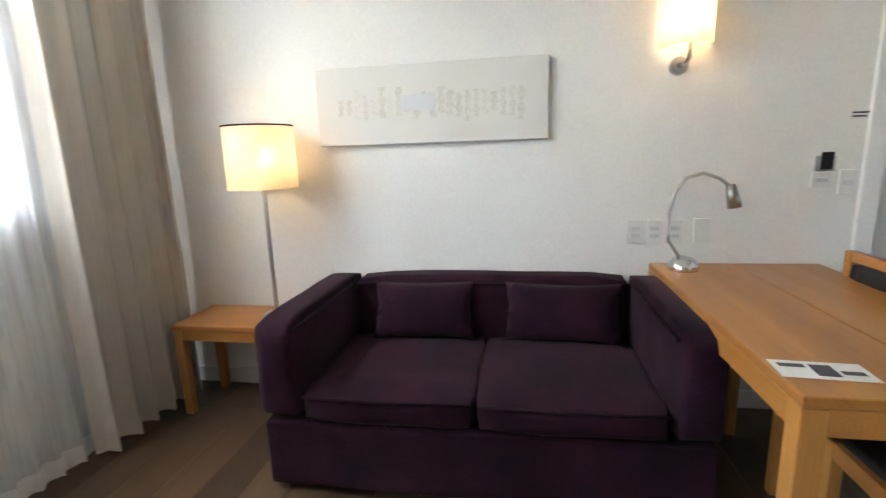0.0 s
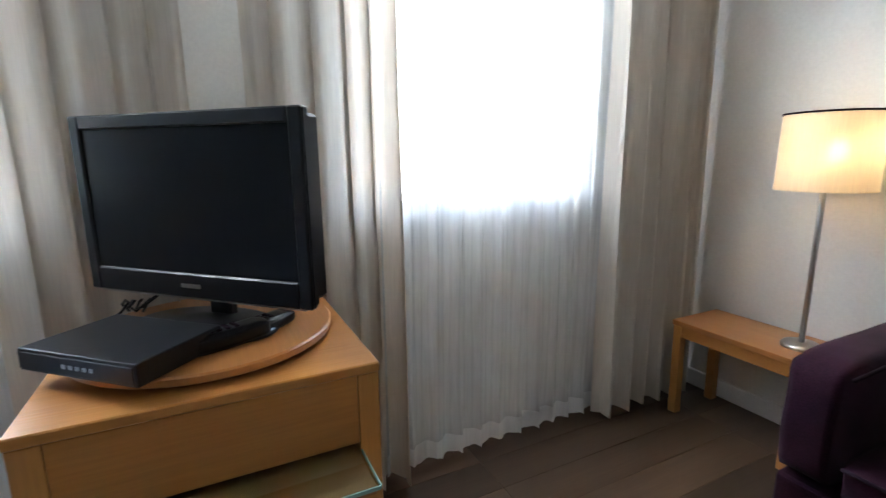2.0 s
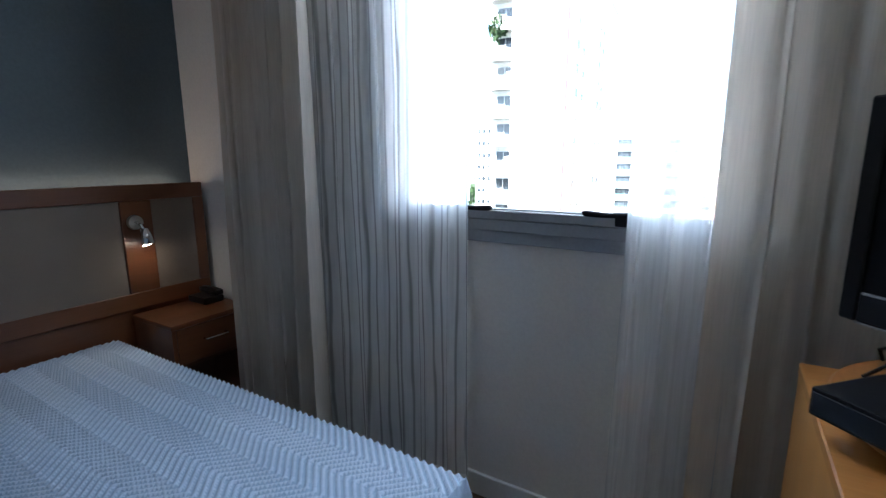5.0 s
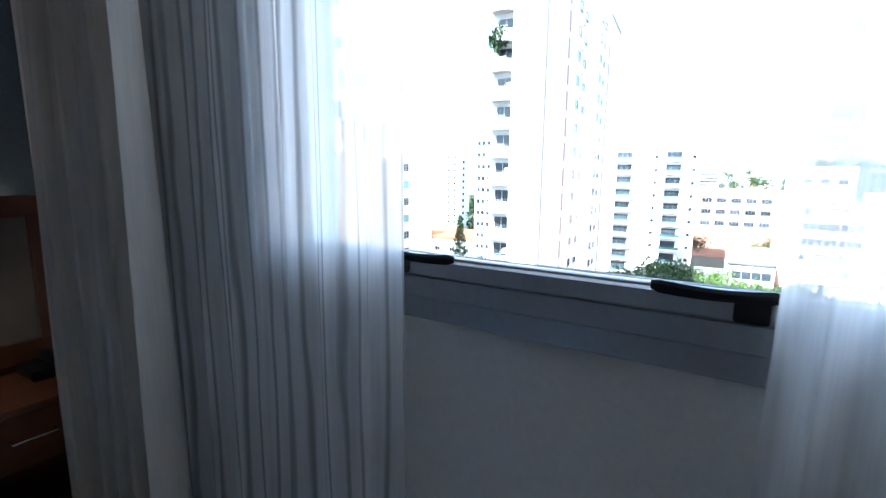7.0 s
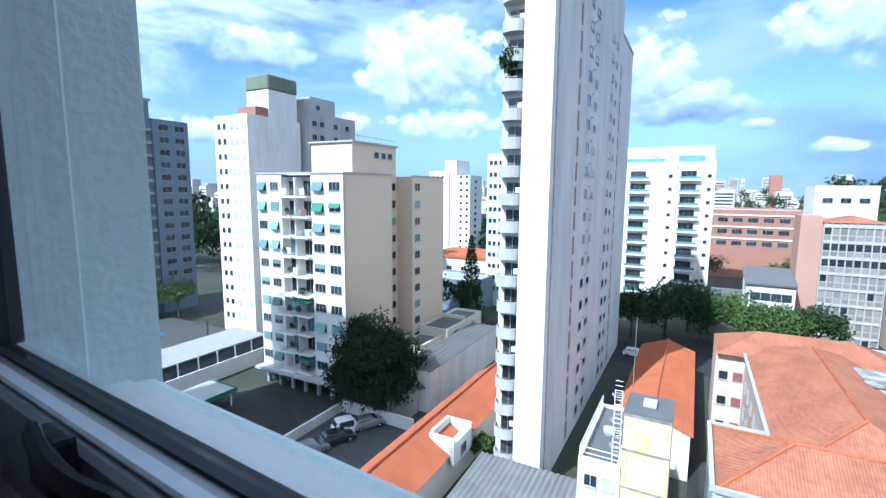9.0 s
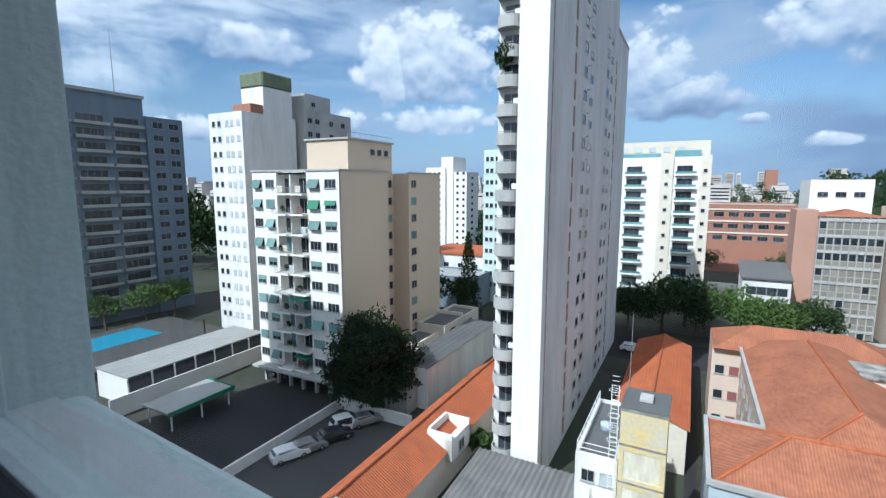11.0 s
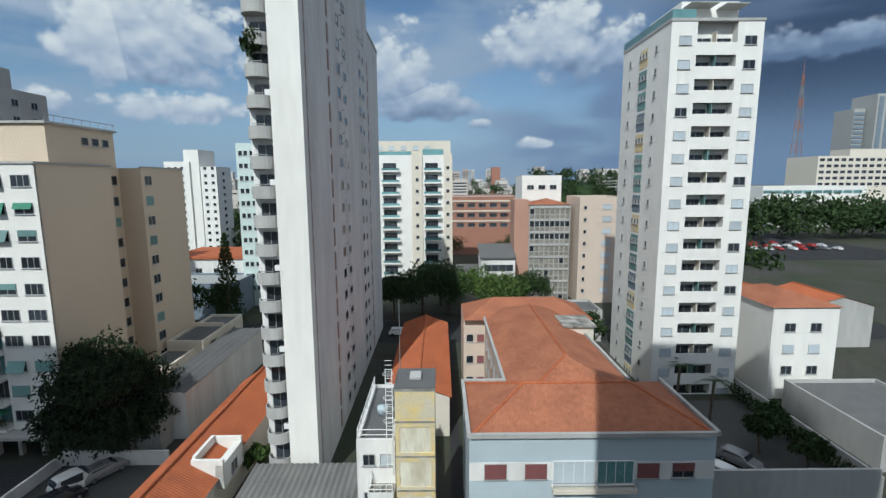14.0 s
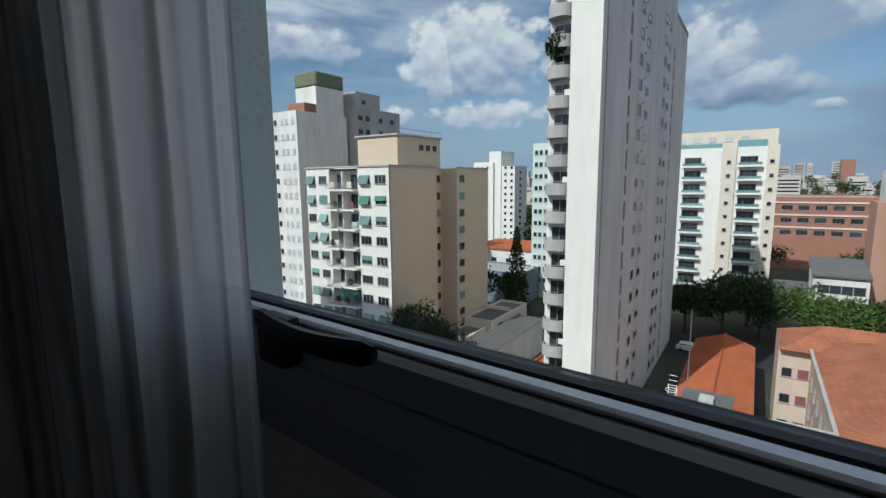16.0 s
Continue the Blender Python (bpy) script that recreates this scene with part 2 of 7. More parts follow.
def cloth(name, colour, through_part, open_part, lines=0.0):
    """Curtain cloth: part of the light passes through the weave, part shines through the threads."""
    m = bpy.data.materials.new(name)
    m.use_nodes = True
    n, l = m.node_tree.nodes, m.node_tree.links
    n.clear()
    co, nz, hv = n.new("ShaderNodeTexCoord"), n.new("ShaderNodeTexNoise"), n.new("ShaderNodeHueSaturation")
    mp = n.new("ShaderNodeMapping")
    mp.inputs["Scale"].default_value = (1, 1, 0.05)
    l.new(co.outputs["Object"], mp.inputs[0])
    l.new(mp.outputs[0], nz.inputs["Vector"])
    nz.inputs["Scale"].default_value, nz.inputs["Detail"].default_value = 160.0, 5
    rg = n.new("ShaderNodeMapRange")
    rg.inputs[3].default_value, rg.inputs[4].default_value = 0.86, 1.12
    l.new(nz.outputs["Fac"], rg.inputs[0])
    l.new(rg.outputs[0], hv.inputs["Value"])
    hv.inputs["Color"].default_value = (*colour, 1)
    tinted = hv.outputs[0]
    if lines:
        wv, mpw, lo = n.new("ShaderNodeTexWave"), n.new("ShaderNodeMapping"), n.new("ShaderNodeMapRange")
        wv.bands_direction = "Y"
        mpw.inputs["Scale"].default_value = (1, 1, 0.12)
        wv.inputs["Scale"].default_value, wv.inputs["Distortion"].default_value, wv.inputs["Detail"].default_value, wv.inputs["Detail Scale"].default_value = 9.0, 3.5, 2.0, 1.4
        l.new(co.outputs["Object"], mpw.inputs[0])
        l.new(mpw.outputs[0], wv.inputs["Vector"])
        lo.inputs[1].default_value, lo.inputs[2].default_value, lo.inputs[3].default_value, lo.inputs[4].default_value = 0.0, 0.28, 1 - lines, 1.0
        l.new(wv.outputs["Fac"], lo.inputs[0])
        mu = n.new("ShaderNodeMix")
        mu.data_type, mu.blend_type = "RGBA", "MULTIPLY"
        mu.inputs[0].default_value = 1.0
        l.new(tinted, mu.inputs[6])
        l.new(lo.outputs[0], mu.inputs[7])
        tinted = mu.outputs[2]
    df, tl, tr, m1, m2, out = (n.new("ShaderNode" + k) for k in ("BsdfDiffuse", "BsdfTranslucent", "BsdfTransparent", "MixShader", "MixShader", "OutputMaterial"))
    l.new(tinted, df.inputs[0])
    l.new(tinted, tl.inputs[0])
    m1.inputs[0].default_value, m2.inputs[0].default_value = through_part, open_part
    l.new(df.outputs[0], m1.inputs[1])
    l.new(tl.outputs[0], m1.inputs[2])
    l.new(m1.outputs[0], m2.inputs[1])
    l.new(tr.outputs[0], m2.inputs[2])
    l.new(m2.outputs[0], out.inputs[0])
    return m


def glow(name, colour, strength):
    m, nt, p = node_mat(name)
    p.inputs["Base Color"].default_value = (*colour, 1)
    p.inputs["Emission Color"].default_value = (*colour, 1)
    p.inputs["Emission Strength"].default_value = strength
    return m


M_WALL = surface("wall_paint", (0.80, 0.785, 0.755), 0.75, 0, 0.8, 90, 0.035, 0.05)
M_CEIL = surface("ceiling_paint", (0.82, 0.82, 0.81), 0.85, 0, 0.7, 70, 0.03, 0.04)
M_BLUE = surface("blue_paint", (0.075, 0.105, 0.125), 0.6, 0, 1.0, 80, 0.08, 0.04)
M_TRIM = surface("white_trim", (0.78, 0.78, 0.77), 0.4, 0, 1.2, 60, 0.03, 0.03)
M_PLANK = wood("floor_boards", (0.105, 0.060, 0.033), (0.056, 0.031, 0.019), 1, 0.42, 0.1, 1.0, 0.35)
M_BEECH = wood("beech_veneer", (0.50, 0.212, 0.062), (0.38, 0.150, 0.042), 0, 0.33, 0.3)
M_BEECH_V = wood("beech_upright", (0.55, 0.255, 0.066), (0.42, 0.18, 0.042), 2, 0.36, 0.2)
M_BEECH_Y = wood("beech_across", (0.50, 0.215, 0.052), (0.38, 0.15, 0.034), 1, 0.36, 0.2)
M_HEAD = wood("headboard_wood", (0.155, 0.056, 0.022), (0.095, 0.034, 0.014), 0, 0.35, 0.25)
M_LINEN = surface("headboard_linen", (0.21, 0.17, 0.135), 0.9, 0, 3, 300, 0.1, 0.2)
M_SOFA = surface("aubergine_velvet", (0.034, 0.0085, 0.020), 0.85, 0, 4.0, 240, 0.35, 0.12, tint=(0.014, 0.005, 0.012), sheen=0.04)
M_SEAM = surface("dark_piping", (0.018, 0.009, 0.014), 0.8, 0, 4, 200, 0.1, 0.1)
M_BLACK = surface("black_plastic", (0.012, 0.012, 0.014), 0.32, 0, 3, 150, 0.1, 0.02)
M_GLOSSBLK = surface("gloss_black", (0.006, 0.006, 0.008), 0.34, 0, 3, 150, 0.05, 0.0, coat=0.15)
M_SCREEN = surface("dark_screen", (0.010, 0.011, 0.013), 0.22, 0, 1, 50, 0.03, 0.0)
M_CHROME = surface("chrome", (0.72, 0.72, 0.72), 0.14, 1.0, 3, 120, 0.04, 0.01)
M_STEEL = surface("brushed_steel", (0.52, 0.51, 0.49), 0.32, 1.0, 3, 150, 0.08, 0.02)
M_ALU = surface("anodised_frame", (0.40, 0.41, 0.43), 0.42, 0.55, 2, 90, 0.05, 0.02)
M_GASKET = surface("black_gasket", (0.012, 0.012, 0.012), 0.6, 0, 3, 80, 0.1, 0.02)
M_SOCKET = surface("socket_plastic", (0.74, 0.73, 0.70), 0.35, 0, 3, 90, 0.03, 0.01)
M_LEATHER = surface("black_leather", (0.022, 0.019, 0.018), 0.45, 0, 5, 160, 0.2, 0.1)
M_PAPER = surface("paper", (0.78, 0.78, 0.76), 0.7, 0, 4, 90, 0.03, 0.01)
M_INK = surface("ink", (0.08, 0.08, 0.09), 0.6, 0, 4, 90, 0.1, 0.0)
M_CANVAS = surface("canvas", (0.74, 0.72, 0.68), 0.8, 0, 3, 240, 0.04, 0.06)
M_OCHRE = surface("pale_ochre", (0.715, 0.685, 0.625), 0.8, 0, 6, 120, 0.12, 0.03)
M_GREYBL = surface("pale_grey", (0.62, 0.63, 0.65), 0.8, 0, 6, 120, 0.12, 0.03)
M_SHADE = cloth("lamp_shade", (0.92, 0.80, 0.60), 0.55, 0.03)
M_SHEER = cloth("sheer_voile", (0.97, 0.97, 0.97), 0.62, 0.36, 0.08)
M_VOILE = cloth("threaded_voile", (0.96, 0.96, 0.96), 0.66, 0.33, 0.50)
M_SHEER2 = cloth("sheer_hem", (0.88, 0.88, 0.88), 0.4, 0.08)
M_DRAPE = cloth("beige_drape", (0.71, 0.655, 0.59), 0.28, 0.0)
M_BED = surface("bedspread", (0.34, 0.45, 0.61), 0.85, 0, 2.5, 220, 0.06, 0.25)
M_BED2 = surface("bedspread_rib", (0.50, 0.60, 0.75), 0.85, 0, 2.5, 220, 0.05, 0.25)
M_SKIRT = surface("bed_base_cloth", (0.10, 0.10, 0.11), 0.9, 0, 3, 200, 0.1, 0.1)
M_PATCH = surface("pale_patch", (0.68, 0.69, 0.71), 0.8, 0, 6, 120, 0.05, 0.03)
M_TRAY = wood("tray_board", (0.42, 0.22, 0.11), (0.32, 0.165, 0.08), 1, 0.25, 0.4)
M_GLASS = glass("window_glass")
M_SMOKE = glass("shelf_glass", (0.86, 0.92, 0.90))
M_GEDGE = surface("glass_edge", (0.35, 0.55, 0.50), 0.1, 0, 3, 60, 0.05, 0.0)
M_RENDER = surface("textured_render", (0.72, 0.79, 0.745), 0.9, 0, 3.0, 75, 0.06, 0.2)
M_BULB = glow("warm_bulb", (1.0, 0.70, 0.38), 1.5)
M_SPOT = glow("reading_spot", (1.0, 0.86, 0.66), 4.0)
# paler than the frame: sky light on the rail's top, put into the colour
M_SKYLIT_BEAD = surface("skylit_bead", (0.66, 0.68, 0.72), 0.4, 0.2, 2, 90, 0.04, 0.02)
for mat, level in ((M_SCREEN, 0.12), (M_BLACK, 0.25), (M_SOFA, 0.1), (M_SEAM, 0.1), (M_GLOSSBLK, 0.3)):
    dull(mat, level)


# ---- building tools ----
ORIGIN = {}


def thing(name, at, label, category, group="", kind=""):
    ob = new(name)
    ob.location = at
    ORIGIN[ob] = Vector(at)
    return tagged(ob, label, category, group, kind)


def part(name, bm, material, parent=None, label="", smooth=False):
    """Links a bmesh, made in world metres, as one mesh object under its thing or part."""
    base = ORIGIN.get(parent, Vector((0, 0, 0)))
    if base.length:
        bmesh.ops.translate(bm, verts=bm.verts, vec=-base)
    me = bpy.data.meshes.new(name)
    bm.to_mesh(me)
    bm.free()
    for m in material if isinstance(material, (list, tuple)) else (material,):
        me.materials.append(m)
    if smooth:
        me.shade_smooth()
    ob = new(name, me)
    if parent:
        ob.parent = parent
    ORIGIN[ob] = base
    return tagged(ob, label)


def piece(name, mesh, parent, at, turn=0.0, turn_x=0.0):
    """One more object on a shared mesh."""
    ob = new(name, mesh)
    ob.location = Vector(at) - ORIGIN.get(parent, Vector((0, 0, 0)))
    ob.rotation_euler = (turn_x, 0, turn)
    ob.parent = parent
    ORIGIN[ob] = Vector(at)
    return ob


def box(x0, x1, y0, y1, z0, z1, bevel=0.0, seg=1, bm=None):
    own = bmesh.new()
    bmesh.ops.create_cube(own, size=1)
    for v in own.verts:
        v.co = Vector(((x0 + x1) / 2 + v.co.x * (x1 - x0), (y0 + y1) / 2 + v.co.y * (y1 - y0), (z0 + z1) / 2 + v.co.z * (z1 - z0)))
    if bevel:
        bmesh.ops.bevel(own, geom=own.edges[:], offset=bevel, segments=seg, profile=0.6, affect="EDGES")
    return own if bm is None else join(bm, own)


def join(bm, own):
    me = bpy.data.meshes.new("joined")
    own.to_mesh(me)
    own.free()
    bm.from_mesh(me)
    bpy.data.meshes.remove(me)
    return bm


def boxes(*sets, bevel=0.0):
    bm = bmesh.new()
    for s in sets:
        box(*s, bevel=bevel, bm=bm)
    return bm


def tube(a, b, r0, r1=None, seg=16, bm=None):
    a, b = Vector(a), Vector(b)
    own = bmesh.new()
    bmesh.ops.create_cone(own, cap_ends=True, segments=seg, radius1=r0, radius2=r0 if r1 is None else r1, depth=(b - a).length)
    m = Matrix.Translation((a + b) / 2) @ (b - a).to_track_quat("Z", "Y").to_matrix().to_4x4()
    bmesh.ops.transform(own, matrix=m, verts=own.verts)
    return own if bm is None else join(bm, own)


def path_tube(points, r, seg=10, bm=None):
    bm = bm or bmesh.new()
    rings = []
    for i, p in enumerate(points):
        p = Vector(p)
        d = Vector(points[min(i + 1, len(points) - 1)]) - Vector(points[max(i - 1, 0)])
        q = d.to_track_quat("Z", "Y")
        rings.append([bm.verts.new(p + q @ Vector((r * math.cos(k * math.tau / seg), r * math.sin(k * math.tau / seg), 0))) for k in range(seg)])
    for a, b in zip(rings, rings[1:]):
        for k in range(seg):
            bm.faces.new((a[k], a[(k + 1) % seg], b[(k + 1) % seg], b[k]))
    bm.faces.new(rings[0][::-1])
    bm.faces.new(rings[-1])
    return bm


def lathe(profile, at, seg=32, bm=None, sx=1.0, sy=1.0):
    """A turned shape: (radius, height) pairs round a vertical axis."""
    bm = bm or bmesh.new()
    rings = [[bm.verts.new((at[0] + sx * r * math.cos(k * math.tau / seg), at[1] + sy * r * math.sin(k * math.tau / seg), at[2] + z)) for k in range(seg)] for r, z in profile]
    for a, b in zip(rings, rings[1:]):
        for k in range(seg):
            bm.faces.new((a[k], a[(k + 1) % seg], b[(k + 1) % seg], b[k]))
    return bm


def turn(bm, m):
    bmesh.ops.transform(bm, matrix=m, verts=bm.verts)
    return bm


def cushion(x0, x1, y0, y1, z0, z1, puff=0.03, bevel=0.05):
    """A soft block: rounded edges and swollen faces."""
    bm = box(x0, x1, y0, y1, z0, z1)
    bmesh.ops.subdivide_edges(bm, edges=bm.edges[:], cuts=7, use_grid_fill=True)
    c, h = Vector(((x0 + x1) / 2, (y0 + y1) / 2, (z0 + z1) / 2)), Vector(((x1 - x0) / 2, (y1 - y0) / 2, (z1 - z0) / 2))
    for v in bm.verts:
        u = [(v.co[i] - c[i]) / h[i] for i in range(3)]
        for i in range(3):
            a, b = (j for j in range(3) if j != i)
            if abs(u[i]) > 0.99:
                edge = min((1 - abs(u[a])) * h[a], (1 - abs(u[b])) * h[b])
                s = 1 if u[i] > 0 else -1
                pull = max(0.0, 1 - edge / bevel) ** 2 * bevel * 0.45
                v.co[i] += s * (puff * (1 - u[a] ** 2) * (1 - u[b] ** 2) - pull)
    for v in bm.verts:
        v.co += noise.noise_vector(v.co * 6) * 0.006
    return bm


def foliage(bm, at, radii, count, size, rnd, hollow=0.45):
    """Loose leaves: small bent quads spread through an uneven ellipsoid."""
    for _ in range(count):
        while True:
            v = Vector((rnd.uniform(-1, 1), rnd.uniform(-1, 1), rnd.uniform(-1, 1)))
            if hollow < v.length < 1:
                break
        v *= 0.82 + 0.42 * noise.noise(v * 2.1 + Vector(at) * 0.37)
        p = Vector((at[0] + v.x * radii[0], at[1] + v.y * radii[1], at[2] + v.z * radii[2]))
        q = Euler((rnd.uniform(0, 6.3), rnd.uniform(0, 6.3), rnd.uniform(0, 6.3))).to_quaternion()
        s = size * rnd.uniform(0.6, 1.3)
        a = [bm.verts.new(p + q @ Vector(c)) for c in ((-s, 0, 0), (0, -0.45 * s, 0.15 * s), (s, 0, 0), (0, 0.45 * s, 0.15 * s))]
        bm.faces.new(a)


# ---- the room ----
X1, Y0, Y1, CEIL = 4.6, -3.02, 2.555, 2.52
WIN = ((-1.67, -0.31), (0.42, 1.78))
SILL, HEAD, OUT = 1.045, 2.40, -0.20


def wall(name, bm, material, label):
    return tagged(part(name, bm, material), label, "wall", kind="structure")


wall("wall_west", boxes((OUT + 0.03, 0, Y0, WIN[0][0], 0, CEIL), (OUT + 0.03, 0, WIN[0][1], WIN[1][0], 0, CEIL), (OUT + 0.03, 0, WIN[1][1], Y1, 0, CEIL),
                        *[(OUT + 0.03, 0, a, b, 0, SILL) for a, b in WIN], *[(OUT + 0.03, 0, a, b, HEAD, CEIL) for a, b in WIN]), M_WALL, "off-white painted wall with two window openings")
wall("wall_north", boxes((OUT + 0.03, 3.66, Y1, Y1 + 0.14, 0, CEIL), (3.66, 4.46, Y1, Y1 + 0.14, 2.08, CEIL), (4.46, X1 + 0.14, Y1, Y1 + 0.14, 0, CEIL)), M_WALL, "off-white painted wall behind the sofa")
wall("wall_south", box(OUT + 0.03, X1 + 0.14, Y0 - 0.14, Y0, 0, CEIL), M_BLUE, "dark blue-grey painted wall behind the bed")
wall("wall_east", box(X1, X1 + 0.14, Y0, Y1, 0, CEIL), M_WALL, "off-white painted wall")
tagged(part("ceiling", box(OUT + 0.03, X1 + 0.14, Y0 - 0.14, Y1 + 0.14, CEIL, CEIL + 0.12), M_CEIL), "plain white painted ceiling", "ceiling", kind="structure")
tagged(part("baseboard", boxes((0, 0.014, Y0, Y1, 0.0, 0.098), (0.014, 3.6, Y1 - 0.014, Y1, 0, 0.098), (X1 - 0.014, X1, Y0, Y1 - 0.014, 0, 0.098), (0.014, X1 - 0.014, Y0, Y0 + 0.014, 0, 0.098), bevel=0.003), M_TRIM),
       "white painted skirting board", "baseboard", kind="structure")
# outer skin of the front, rough render with reveals and sloping sills
skin = bmesh.new()
for s in ((OUT - 0.02, OUT + 0.03, -6.0, WIN[0][0], -28.4, 2.66), (OUT - 0.02, OUT + 0.03, WIN[0][1], WIN[1][0], -28.4, 2.66), (OUT - 0.02, OUT + 0.03, WIN[1][1], 7.0, -28.4, 2.66),
          *[(OUT - 0.02, OUT + 0.03, a, b, -28.4, SILL - 0.03) for a, b in WIN], *[(OUT - 0.02, OUT + 0.03, a, b, HEAD, 2.66) for a, b in WIN]):
    box(*s, bm=skin)
for a, b in WIN:
    box(OUT - 0.015, -0.035, a - 0.02, a + 0.004, SILL - 0.05, HEAD, bm=skin)
    box(OUT - 0.015, -0.035, b - 0.004, b + 0.02, SILL - 0.05, HEAD, bm=skin)
    for y in (a + 0.004, b - 0.022):
        box(-0.115, -0.035, y, y + 0.018, SILL - 0.05, HEAD - 0.004, bevel=0.004, bm=skin)
    box(OUT - 0.015, -0.035, a, b, HEAD - 0.004, HEAD + 0.02, bm=skin)
    ledge = box(OUT - 0.004, -0.035, a + 0.004, b - 0.004, SILL - 0.08, SILL + 0.006, bevel=0.012, seg=2)
    for v in ledge.verts:
        v.co.z += (v.co.x + 0.035) * 0.07
    join(skin, ledge)
tagged(part("facade_render", skin, M_RENDER), "grey-green rough plaster on the outside of the wall", "outer wall", kind="structure")

# floor: a screed with boards laid on it
floor = tagged(part("floor", box(OUT + 0.03, X1 + 0.14, Y0 - 0.14, Y1 + 0.14, -0.12, -0.006), M_SKIRT), "brown wood-look plank floor", "floor", kind="structure")
plank_mesh = {}


def plank(x, w, y, length):
    key = (round(w, 3), round(length, 3))
    if key not in plank_mesh:
        bm = box(-w / 2 + 0.0006, w / 2 - 0.0006, -length / 2 + 0.0006, length / 2 - 0.0006, -0.006, 0, bevel=0.0012)
        me = bpy.data.meshes.new("plank")
        bm.to_mesh(me)
        bm.free()
        me.materials.append(M_PLANK)
        plank_mesh[key] = me
    piece("plank", plank_mesh[key], floor, (x + w / 2, y + length / 2, 0))


col, x = 0, 0.0
while x < X1 - 0.001:
    w = min(0.184, X1 - x)
    cuts = [Y0] + [v for v in (Y0 + 0.41 * ((col * 3) % 3 + 1) + 1.22 * k for k in range(6)) if v < Y1 - 0.1] + [Y1]
    for a, b in zip(cuts, cuts[1:]):
        plank(x, w, a, b - a)
    x, col = x + w, col + 1

# ---- windows: a fixed aluminium frame and a top-hung sash with two handles ----
def handle(parent, y, z, side):
    """A black lever: a base plate, a bent arm."""
    h = part("handle", box(0.034, 0.052, y - 0.022 + side * 0.010, y + 0.018 + side * 0.010, z - 0.038, z + 0.004, bevel=0.005, seg=2), M_BLACK, parent, "black window lever")
    # a flat grip that bows into the room and thins towards its tip
    grip, rings = bmesh.new(), []
    for k in range(15):
        u = k / 14
        c = Vector((0.046 + 0.009 * math.sin(u * 2.7), y + side * (0.148 * u - 0.018), z - 0.001 - 0.003 * math.sin(u * 3.1)))
        hx, hz = 0.0055 - 0.0012 * u, 0.0078 - 0.002 * math.sin(u * 3.1) * (1 - u)
        rings.append([grip.verts.new(c + Vector((hx * math.cos(a) * (1.25 if k % 14 else 0.7), 0, hz * math.sin(a) * (1.25 if k % 14 else 0.8)))) for a in (math.pi / 8 + math.pi / 4 * j for j in range(8))])
    for a, b in zip(rings, rings[1:]):
        for j in range(8):
            grip.faces.new((a[j], a[(j + 1) % 8], b[(j + 1) % 8], b[j]))
    grip.faces.new(rings[0])
    grip.faces.new(rings[-1][::-1])
    part("lever", grip, M_BLACK, h)


def window(number, y0, y1):
    w = thing("window_%d" % number, (0, (y0 + y1) / 2, SILL), "grey aluminium window with one large clear pane, closed", "window", kind="structure")
    t = 0.045
    part("window_frame", boxes((-0.035, 0.030, y0, y0 + t, SILL, HEAD), (-0.035, 0.030, y1 - t, y1, SILL, HEAD), (-0.035, 0.030, y0 + t, y1 - t, HEAD - t, HEAD), (-0.035, 0.020, y0 + t, y1 - t, SILL, SILL + 0.043), (-0.035, 0.028, y0 + t, y1 - t, SILL + 0.0435, SILL + 0.084), bevel=0.002), M_ALU, w)
    s0, s1, b0, b1 = y0 + t + 0.002, y1 - t - 0.002, SILL + 0.085, HEAD - t - 0.002
    sash = part("sash", boxes((-0.020, 0.034, s0, s0 + 0.05, b0, b1), (-0.020, 0.034, s1 - 0.05, s1, b0, b1), (-0.010, 0.034, s0 + 0.05, s1 - 0.05, b0, b0 + 0.034), (-0.020, 0.034, s0 + 0.05, s1 - 0.05, b1 - 0.05, b1), bevel=0.004), M_ALU, w)
    g = 0.010
    part("gasket", boxes((-0.026, 0.006, s0 + 0.05, s0 + 0.05 + g, b0 + 0.034, b1 - 0.05), (-0.026, 0.006, s1 - 0.05 - g, s1 - 0.05, b0 + 0.034, b1 - 0.05),
                         (-0.014, 0.004, s0 + 0.06, s1 - 0.06, b0 + 0.034, b0 + 0.0375), (-0.026, 0.006, s0 + 0.06, s1 - 0.06, b1 - 0.05 - g, b1 - 0.05)), M_GASKET, sash, "black rubber gasket")
    # bead strip whose pale colour stands for sky light on the bottom rail
    part("glazing_bead", box(0.014, 0.027, s0 + 0.06, s1 - 0.06, b0 + 0.0345, b0 + 0.040, bevel=0.002), M_SKYLIT_BEAD, sash, "aluminium glazing bead, paled to show sky light on the rail")
    pane = part("pane", box(-0.009, -0.004, s0 + 0.056, s1 - 0.056, b0 + 0.0378, b1 - 0.056), M_GLASS, sash, "clear glass pane")
    pane.visible_shadow = False
    mid = (y0 + y1) / 2
    handle(w, mid - 0.285, SILL + 0.128, 1)
    handle(w, mid + 0.285, SILL + 0.128, -1)


window(1, *WIN[0])
window(2, *WIN[1])


